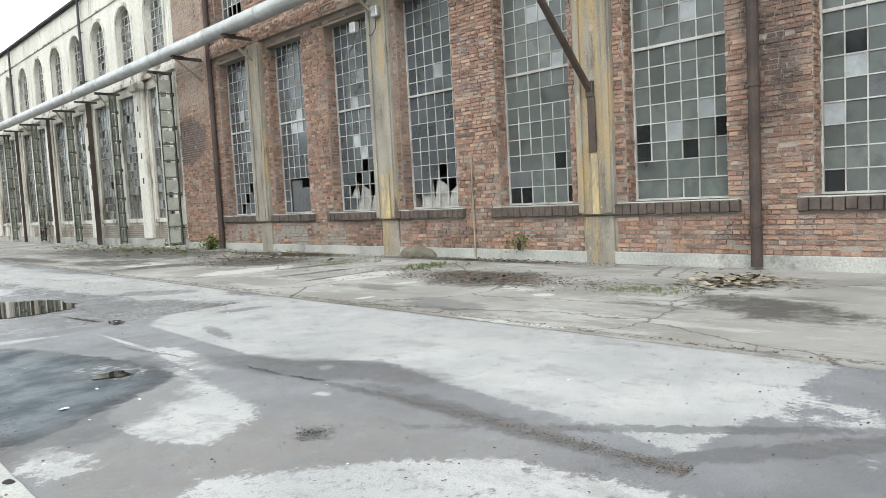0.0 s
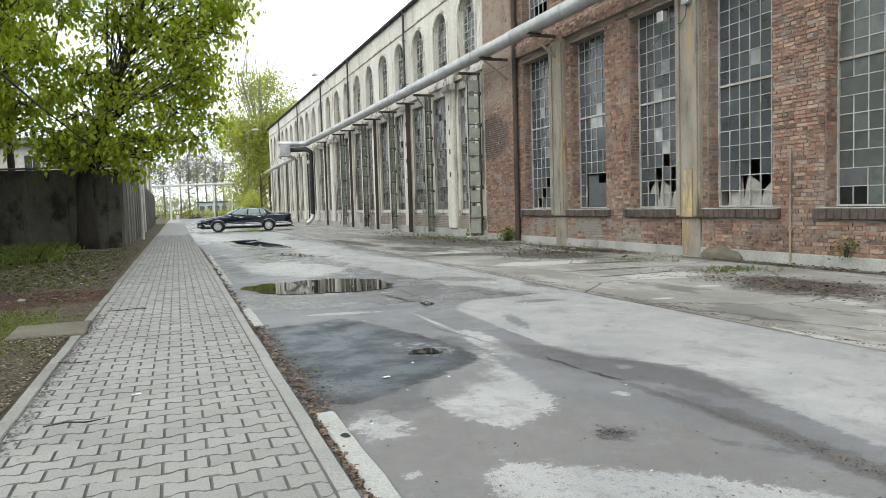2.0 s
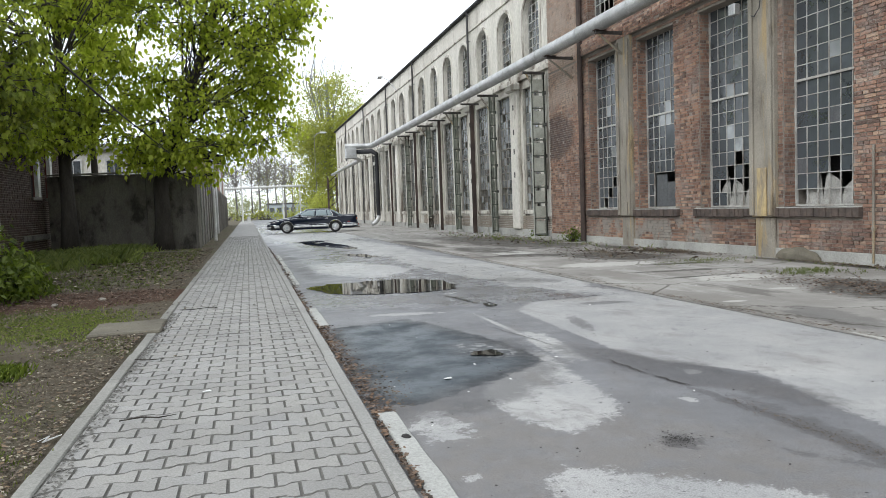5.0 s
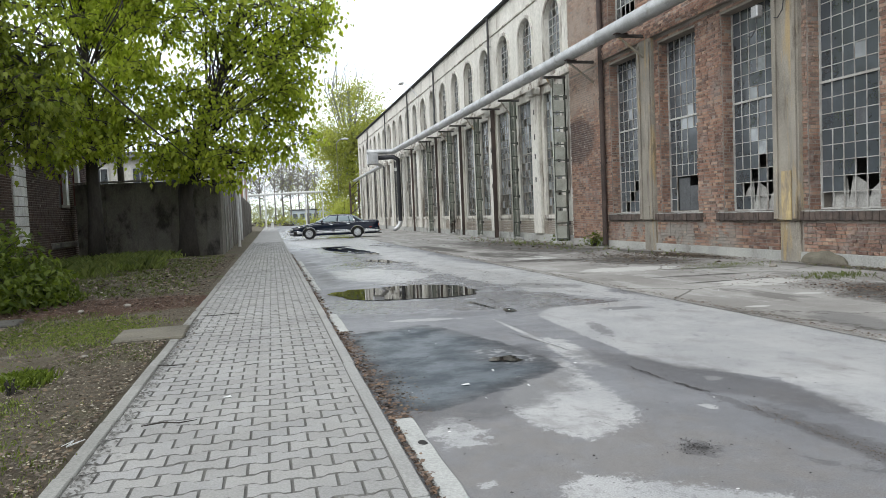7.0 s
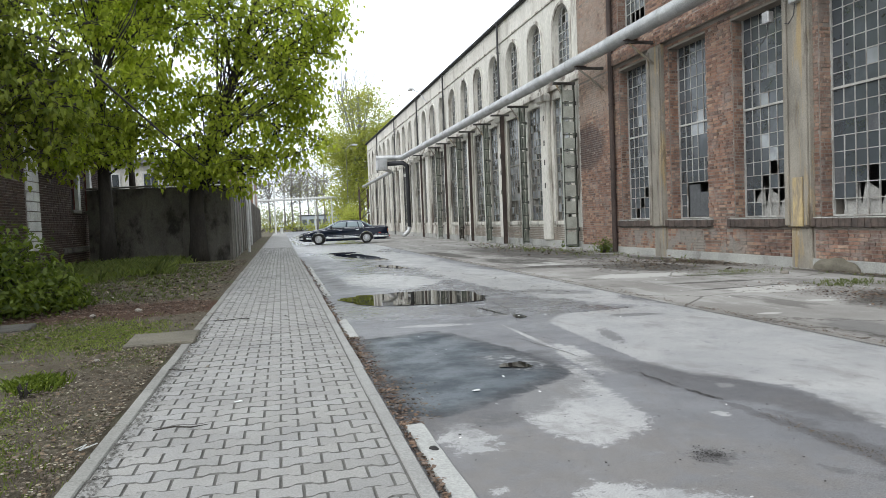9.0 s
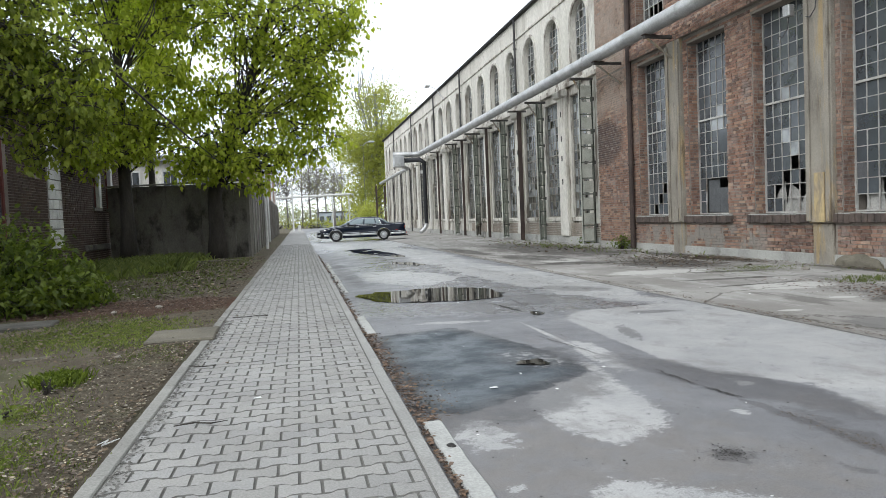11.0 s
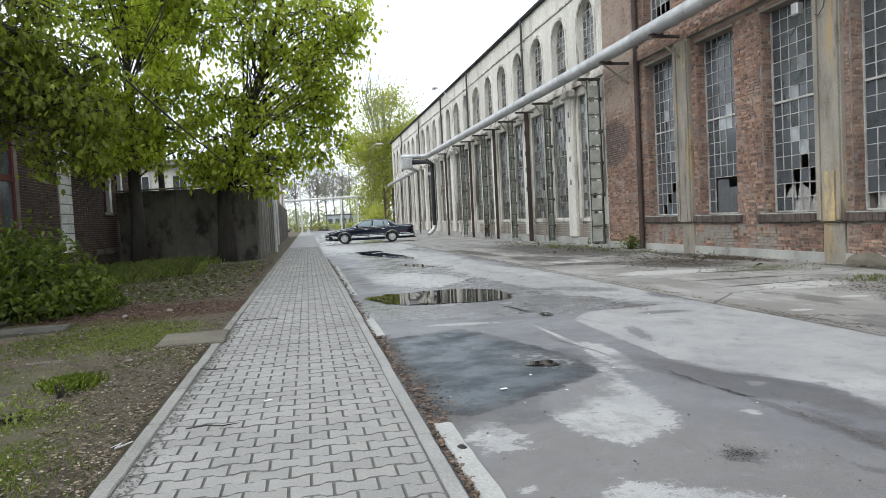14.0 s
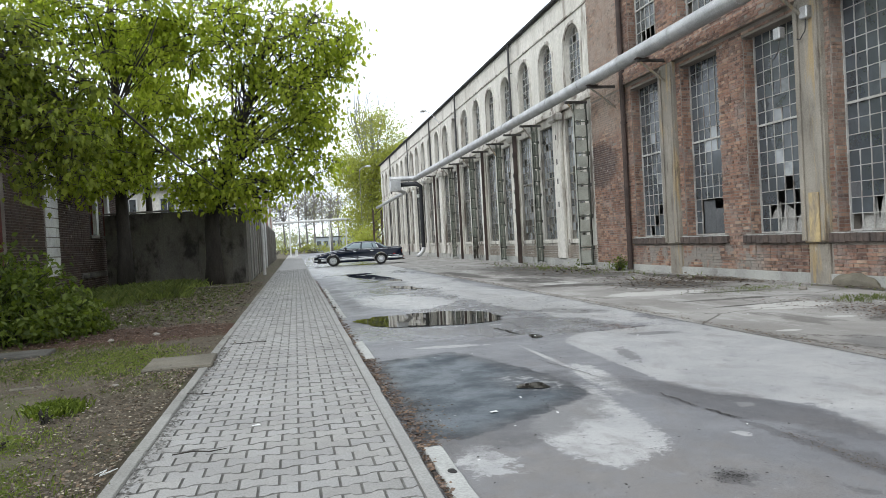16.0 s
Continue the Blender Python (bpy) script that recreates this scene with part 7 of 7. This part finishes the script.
def glass_end(sgn, t0, t1, share):
    return lambda u, v, off: cab_end((2 * u - 1) * share * cab_ring(t0 + (t1 - t0) * v)[2], t0 + (t1 - t0) * v, sgn, off)


sheet("windscreen", glass_end(1, 0.07, 0.9, 0.86), 12, 6, M["car_glass"], car)
sheet("rear_window", glass_end(-1, 0.08, 0.88, 0.86), 12, 6, M["car_glass"], car)


def strip(name, x0, x1, z0, z1, sgn, mat, label, follow=False):
    """A raised strip along the flank; with follow the heights hang from the shoulder."""
    def fn(u, v, off):
        x = x0 + (x1 - x0) * u
        z = z0 + (z1 - z0) * v + (curve_at(SHOULDER, x) if follow else 0)
        return (x, sgn * (flank(x, z) + off * 1.6), z)
    n = max(1, int(abs(x1 - x0) / 0.15))
    return sheet(name, fn, n, 1, mat, car, label)


for sgn in (1, -1):
    for x0, x1 in ((2.42, 1.92), (1.08, 0.07), (0.05, -0.90), (-1.72, -2.5)):
        strip("side_moulding", x0, x1, 0.33, 0.445, sgn, M["trim_grey"], "broad bright lower side moulding")
        strip("side_strip", x0, x1, 0.492, 0.512, sgn, M["chrome"], "thin chrome side strip")
    # one chrome strip gives both the pinstripe and the shoulder's light reflection
    strip("shoulder_line", 2.35, -2.5, -0.045, -0.032, sgn, M["chrome"], "thin bright line along the shoulder", True)
    for x in (0.06, -0.97, 1.12):
        strip("door_gap", x + 0.004, x - 0.004, 0.28, 0.90 if x < 1 else 0.83, sgn, M["black"], "dark door gap")
    for x in (0.22, -0.78):
        bm = B()
        y = sgn * (flank(x, 0.82) + 0.012)
        box(bm, x - 0.11, x + 0.09, y - 0.014, y + 0.014, 0.80, 0.842, 0.01)
        part("door_handle", bm, M["chrome"], car, "chrome door handle")
    bm = B()
    y = sgn * 0.985
    box(bm, 0.66, 0.80, y - 0.10, y + 0.09, 0.955, 1.085, 0.035)
    box(bm, 0.70, 0.78, min(sgn * 0.85, sgn * 0.92), max(sgn * 0.85, sgn * 0.92), 0.95, 1.0, 0.01)
    part("mirror", bm, M["black"], car, "black door mirror")
    bm = B()
    y = sgn * (flank(-2.1, 0.59) + 0.004)
    box(bm, -2.16, -2.02, y - 0.01, y + 0.008, 0.57, 0.605, 0.004)
    part("side_marker", bm, M["red_lens"], car, "red side marker")
    for c in WHEELS:
        bm = B()
        pts = [(c + (ARCH + 0.012) * math.cos(a), 0.325 + (ARCH + 0.012) * math.sin(a)) for a in [math.radians(-12 + 204 * i / 20) for i in range(21)]]
        tube(bm, [(x, sgn * (flank(x, z) + 0.002), z) for x, z in pts], [0.009] * 21, 5)
        part("arch_trim", bm, M["trim_grey"], car, "thin bright wheel-arch trim")

# wheels
for c in WHEELS:
    for sgn in (1, -1):
        bm = B()
        prof = ((0.20, 0.0), (0.235, 0.005), (0.30, 0.012), (0.318, -0.01), (0.325, -0.045), (0.325, -0.15), (0.30, -0.20), (0.2, -0.20))
        prev = None
        for i in range(33):
            a = 2 * math.pi * i / 32
            row = [bm.verts.new((c + r * math.cos(a), sgn * (0.905 + d), 0.325 + r * math.sin(a))) for r, d in prof]
            if prev:
                for k in range(len(prof) - 1):
                    bm.faces.new((prev[k], prev[k + 1], row[k + 1], row[k]))
            prev = row
        bmesh.ops.remove_doubles(bm, verts=bm.verts, dist=0.0005)
        bmesh.ops.recalc_face_normals(bm, faces=bm.faces)
        wheel = part("wheel", bm, M["tyre"], car, "black tyre", smooth=True)
        bm = B()
        prev = None
        for i in range(33):
            a = 2 * math.pi * i / 32
            row = [bm.verts.new((c + r * math.cos(a), sgn * (0.905 + d), 0.325 + r * math.sin(a))) for r, d in ((0.212, -0.002), (0.200, 0.006), (0.188, -0.006), (0.125, 0.004), (0.09, 0.012), (0.0001, 0.014))]
            if prev:
                for k in range(5):
                    bm.faces.new((prev[k], prev[k + 1], row[k + 1], row[k]))
            prev = row
        bmesh.ops.remove_doubles(bm, verts=bm.verts, dist=0.0008)
        bmesh.ops.recalc_face_normals(bm, faces=bm.faces)
        part("rim", bm, M["trim_grey"], wheel, "silver wheel cover with many slots", smooth=True)
        bm = B()
        for k in range(14):
            a = 2 * math.pi * k / 14
            q = bmesh.ops.create_cube(bm, size=1, matrix=Matrix.Translation((c + 0.158 * math.cos(a), sgn * 0.906, 0.325 + 0.158 * math.sin(a))) @ Matrix.Rotation(-a, 4, "Y") @ Matrix.Diagonal((0.046, 0.012, 0.026, 1)))
        part("rim_slots", bm, M["black"], wheel)
        bm = B()
        rod(bm, (c, sgn * 0.91, 0.325), (c, sgn * 0.93, 0.325), 0.062, 0.05, n=16)
        part("hub_cap", bm, M["chrome"], wheel, "chrome hub cap")

# bumpers, lights and plates
for nm, x0, bow, z0, z1 in (("front_bumper", 2.52, 0.14, 0.27, 0.52), ("rear_bumper", -2.52, -0.13, 0.28, 0.54)):
    def wrap(z_lo, z_hi, off, bow=bow, x0=x0):
        bm = B()
        rows = []
        for i in range(25):
            y = -0.93 + 1.86 * i / 24
            x = x0 + bow * (1 - abs(y / 0.93) ** 5) + math.copysign(off, bow)
            back = x0 - math.copysign(0.12, bow)
            rows.append([bm.verts.new(p) for p in ((back, y * (1 + off), z_lo), (x, y * (1 + off), z_lo), (x + math.copysign(0.012, bow), y * (1 + off), (z_lo + z_hi) / 2), (x, y * (1 + off), z_hi), (back, y * (1 + off), z_hi))])
        for p, q in zip(rows, rows[1:]):
            for k in range(5):
                bm.faces.new((p[k], p[(k + 1) % 5], q[(k + 1) % 5], q[k]))
        bm.faces.new(rows[0])
        bm.faces.new(rows[-1])
        bmesh.ops.recalc_face_normals(bm, faces=bm.faces)
        return bm
    bumper = part(nm, wrap(z0, z1, 0.0), M["navy"], car)
    part("bumper_strip", wrap(z0 + 0.07, z0 + 0.165, 0.008), M["trim_grey"], bumper, "broad bright bumper strip")
    part("bumper_line", wrap(z1 - 0.03, z1 - 0.018, 0.006), M["chrome"], bumper, "thin chrome bumper line")
    if bow < 0:
        for sgn in (1, -1):
            bm = B()
            box(bm, -2.672, -2.64, min(sgn * 0.60, sgn * 0.74), max(sgn * 0.60, sgn * 0.74), 0.365, 0.435, 0.006)
            part("reflector", bm, M["red_lens"], bumper, "red bumper reflector")
bm = B()
box(bm, 2.55, 2.665, -0.38, 0.38, 0.50, 0.655, 0.02)
grille = part("grille", bm, M["chrome"], car, "chrome grille with upright bars")
for i in range(12):
    bm = B()
    yy = -0.33 + 0.06 * i
    box(bm, 2.662, 2.669, yy - 0.019, yy + 0.019, 0.525, 0.635)
    part("grille_slot", bm, M["black"], grille)
for sgn in (1, -1):
    bm = B()
    for y0, y1, x in ((0.40, 0.58, 2.655), (0.58, 0.70, 2.62)):
        box(bm, x - 0.14, x, min(sgn * y0, sgn * y1), max(sgn * y0, sgn * y1), 0.535, 0.655, 0.02)
    part("headlight", bm, M["clear_lens"], car, "clear headlight")
    bm = B()
    box(bm, 2.42, 2.56, min(sgn * 0.70, sgn * 0.80), max(sgn * 0.70, sgn * 0.80), 0.55, 0.65, 0.02)
    part("turn_light", bm, M["clear_lens"], car, "clear front turn light")
    bm = B()
    box(bm, -2.628, -2.55, min(sgn * 0.50, sgn * 0.70), max(sgn * 0.50, sgn * 0.70), 0.63, 0.81, 0.02)
    part("tail_light", bm, M["red_lens"], car, "red tail light")
    bm = B()
    box(bm, -2.622, -2.52, min(sgn * 0.702, sgn * 0.835), max(sgn * 0.702, sgn * 0.835), 0.63, 0.81, 0.025)
    part("turn_light", bm, M["amber_lens"], car, "amber rear turn light")
bm = B()
box(bm, -2.616, -2.58, -0.86, 0.86, 0.60, 0.84, 0.012)
part("tail_panel", bm, M["trim_grey"], car, "silver panel round the tail lights")
bm = B()
box(bm, -2.63, -2.612, -0.26, 0.26, 0.655, 0.775, 0.004)
plate = part("number_plate", bm, M["plate"], car, "white number plate")
for i in range(7):
    bm = B()
    yy = -0.2 + i * 0.062
    box(bm, -2.634, -2.631, yy, yy + 0.04, 0.68, 0.75)
    part("plate_bar", bm, M["bars_dark"], plate, "dark bar")
bm = B()
for i in range(5):
    box(bm, -2.60, -2.592, -0.14 + i * 0.065, -0.105 + i * 0.065, 0.855, 0.875)
part("badge_bars", bm, M["chrome"], car, "small chrome badge bars on the boot lid")
bm = B()
rod(bm, (-2.74, 0.60, 0.235), (-2.40, 0.60, 0.24), 0.028, n=10)
part("exhaust", bm, M["rust"], car, "dull exhaust pipe")

# ---- bricks of the hall and the side building ----
bricks, near_bricks = [], []
rb = random.Random(5)


def lay(out, put, u0, u1, z0, z1, holes=(), size=0.25, course=0.0765, near=None, prot=0.011):
    """Courses of bricks over a rectangle of wall; put(u0, u1, z0, z1, d) gives the box."""
    rows = int((z1 - z0) / course)
    for r in range(rows):
        za = z0 + r * course
        zb = za + course - 0.012
        headers = r % 2 == 0
        step = size / 2 + 0.006 if headers else size + 0.01
        u = u0 - rb.random() * 0.12 - (0.0 if headers else 0.06)
        while u < u1:
            a, b = max(u, u0), min(u + step - 0.011, u1)
            u += step
            if any(a < h[1] and b > h[0] and za < h[3] and zb > h[2] for h in holes):
                for h in holes:
                    if za < h[3] and zb > h[2]:
                        if a < h[0] < b:
                            b = h[0]
                        elif a < h[1] < b:
                            a = h[1]
                if any(a < h[1] - 1e-6 and b > h[0] + 1e-6 and za < h[3] and zb > h[2] for h in holes):
                    continue
            if b - a < 0.03 or rb.random() < 0.012:
                continue
            d = rb.uniform(-prot, prot)
            bx = put(a + rb.uniform(0, 0.008), b - rb.uniform(0, 0.008), za + rb.uniform(0, 0.006), zb - rb.uniform(0, 0.005), d)
            (near if near is not None and near_zone(a, za) else out).append(bx)


def near_zone(u, z):
    return 3.62 < u < 4.86 and 0.8 < z < 3.4 and len(near_bricks) < 300


holes = [(c - WIN / 2, c + WIN / 2, LOW0 - 0.2, LOW1) for c in brick_c] + [(c - WIN / 2, c + WIN / 2, UP0, UP1) for c in brick_c]
holes += [(c - WIN / 2 - 0.21, c + WIN / 2 + 0.21, 0.78, 0.97) for c in brick_c]
holes += [(p - 0.38, p + 0.34, -1, 6.02) for p in PILASTERS]
face = lambda a, b, z0, z1, d: (XF + d, XF + 0.03, a, b, z0, z1)
lay(bricks, face, Y_END, Y_SPLIT, 0.125, 6.0, holes, near=near_bricks)
lay(bricks, face, Y_SPLIT - 2.7, Y_SPLIT, 6.0, 12.3, holes)
lay(bricks, face, 7.0, Y_SPLIT - 2.7, 6.45, 12.3, holes)
lay(bricks, lambda a, b, z0, z1, d: (XF - 0.115 + d, XF - 0.09, a, b, z0, z1), Y_END, Y_SPLIT - 2.7, 6.025, 6.415)
# jambs of the windows and the corner return
for c in brick_c[:8]:
    ye = c + WIN / 2
    lay(bricks, lambda a, b, z0, z1, d, ye=ye: (a, b, ye - 0.012 + d, ye + 0.01, z0, z1), XF + 0.034, XW - 0.035, LOW0 + 0.03, LOW1 - 0.01)
    lay(bricks, lambda a, b, z0, z1, d, ye=ye: (a, b, ye - 0.012 + d, ye + 0.01, z0, z1), XF + 0.034, XW - 0.035, UP0, UP1 - 0.01)
tagged(boxes_mesh("brickwork", bricks, M["brick"], wall_brick), kind="stuff")
brick_unit = unit_mesh("brick", M["brick_piece"])
for b in near_bricks:
    o = new("brick", brick_unit)
    o.parent = wall_brick
    o.location = ((b[0] + b[1]) / 2, (b[2] + b[3]) / 2, (b[4] + b[5]) / 2)
    o.scale = (b[1] - b[0], b[3] - b[2], b[5] - b[4])
low_bricks = []
lay(low_bricks, lambda a, b, z0, z1, d: (XF + d, XF + 0.03, a, b, z0, z1), Y_SPLIT + 0.05, 44.0, 0.225, 0.82,
    [(grey_c[k] + PITCH / 2 - 0.42, grey_c[k] + PITCH / 2 + 0.42, -1, 7) for k in range(8)], prot=0.004)
tagged(boxes_mesh("sooty_brickwork", low_bricks, M["sooty_brick"], wall_grey), kind="stuff")
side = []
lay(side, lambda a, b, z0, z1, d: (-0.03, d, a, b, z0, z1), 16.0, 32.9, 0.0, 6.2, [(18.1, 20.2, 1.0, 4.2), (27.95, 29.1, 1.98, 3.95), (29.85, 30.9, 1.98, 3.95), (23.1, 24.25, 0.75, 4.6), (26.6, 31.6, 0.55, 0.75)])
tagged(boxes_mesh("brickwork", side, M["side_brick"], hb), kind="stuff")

# ---- pavers: waisted interlocking blocks laid in running bond ----
LX, RY = 0.2085, 0.1435
JX = 0.007


def paver_ring(half, k, z, cut0=None, cut1=None):
    """Outline of one block, inset by k."""
    e, w = RY / 2 + 0.0125 - JX / 2 - k, RY / 2 - 0.0125 - JX / 2 - k
    L = half - JX / 2 - k
    pts = [(-L, -e), (-0.062, -e), (-0.034, -w), (0.034, -w), (0.062, -e), (L, -e), (L, e), (0.062, e), (0.034, w), (-0.034, w), (-0.062, e), (-L, e)]
    if cut0 is not None:
        pts = [(max(x, cut0 + k), y) for x, y in pts]
    if cut1 is not None:
        pts = [(min(x, cut1 - k), y) for x, y in pts]
    return [(x, y, z) for x, y in pts]


def paver_geo(cut0=None, cut1=None):
    v = paver_ring(LX / 2, 0.0045, 0.0, cut0, cut1) + paver_ring(LX / 2, 0, -0.012, cut0, cut1)
    f = [tuple(range(12))] + [(i, i + 12, (i + 1) % 12 + 12, (i + 1) % 12) for i in range(12)]
    return v, f


pv, pf = paver_geo()
paver_mesh = bpy.data.meshes.new("paver")
paver_mesh.from_pydata(pv, [], pf)
paver_mesh.materials.append(M["paver_piece"])
paver_mesh.materials.append(M["paver_edge"])
paver_mesh.polygons.foreach_set("material_index", [0] + [1] * 12)
av, af, count = [], [], 0
rp = random.Random(9)
for r in range(-30, 270):
    y = 2.6 + r * RY
    if y > 40 or y < -1.5:
        continue
    s = sidewalk_shift(y)
    x = PX0 + (LX / 2 if r % 2 else 0)
    while x < PX1 + LX / 2:
        lo, hi = PX0 - x, PX1 - x
        whole = lo <= -LX / 2 + 0.001 and hi >= LX / 2 - 0.001
        dz = 0.034 + rp.uniform(-0.0025, 0.0025)
        tx, ty = rp.uniform(-0.012, 0.012), rp.uniform(-0.012, 0.012)
        if min(LX / 2, hi) - max(-LX / 2, lo) > 0.03:
            if whole and 3.0 < y < 8.9 and count < 300:
                o = new("paver", paver_mesh)
                o.parent = pavement
                o.matrix_basis = Matrix.LocRotScale((x + s, y, dz), Euler((tx, ty, rp.uniform(-0.01, 0.01))), None)
                count += 1
            else:
                v, f = (pv, pf) if whole else paver_geo(lo + 0.004 if lo > -LX / 2 else None, hi - 0.004 if hi < LX / 2 else None)
                b = len(av)
                av += [(x + s + p[0], y + p[1], dz + p[2] + p[0] * -ty + p[1] * tx) for p in v]
                af += [tuple(i + b for i in q) for q in f]
        x += LX
me = bpy.data.meshes.new("pavers_rest")
me.from_pydata(av, [], af)
me.materials.append(M["paver"])
me.materials.append(M["paver_edge"])
me.polygons.foreach_set("material_index", ([0] + [1] * 12) * (len(af) // 13))
o = new("pavers_rest", me)
o.parent = pavement
tagged(o, kind="stuff")
bm = B()
vs = [bm.verts.new((x + sidewalk_shift(yy), yy, 0.033)) for x, yy in ((PX0, 40), (PX1, 40), (PX1, 110), (PX0, 110))]
bm.faces.new(vs)
part("paving_far", bm, M["paver"], pavement)
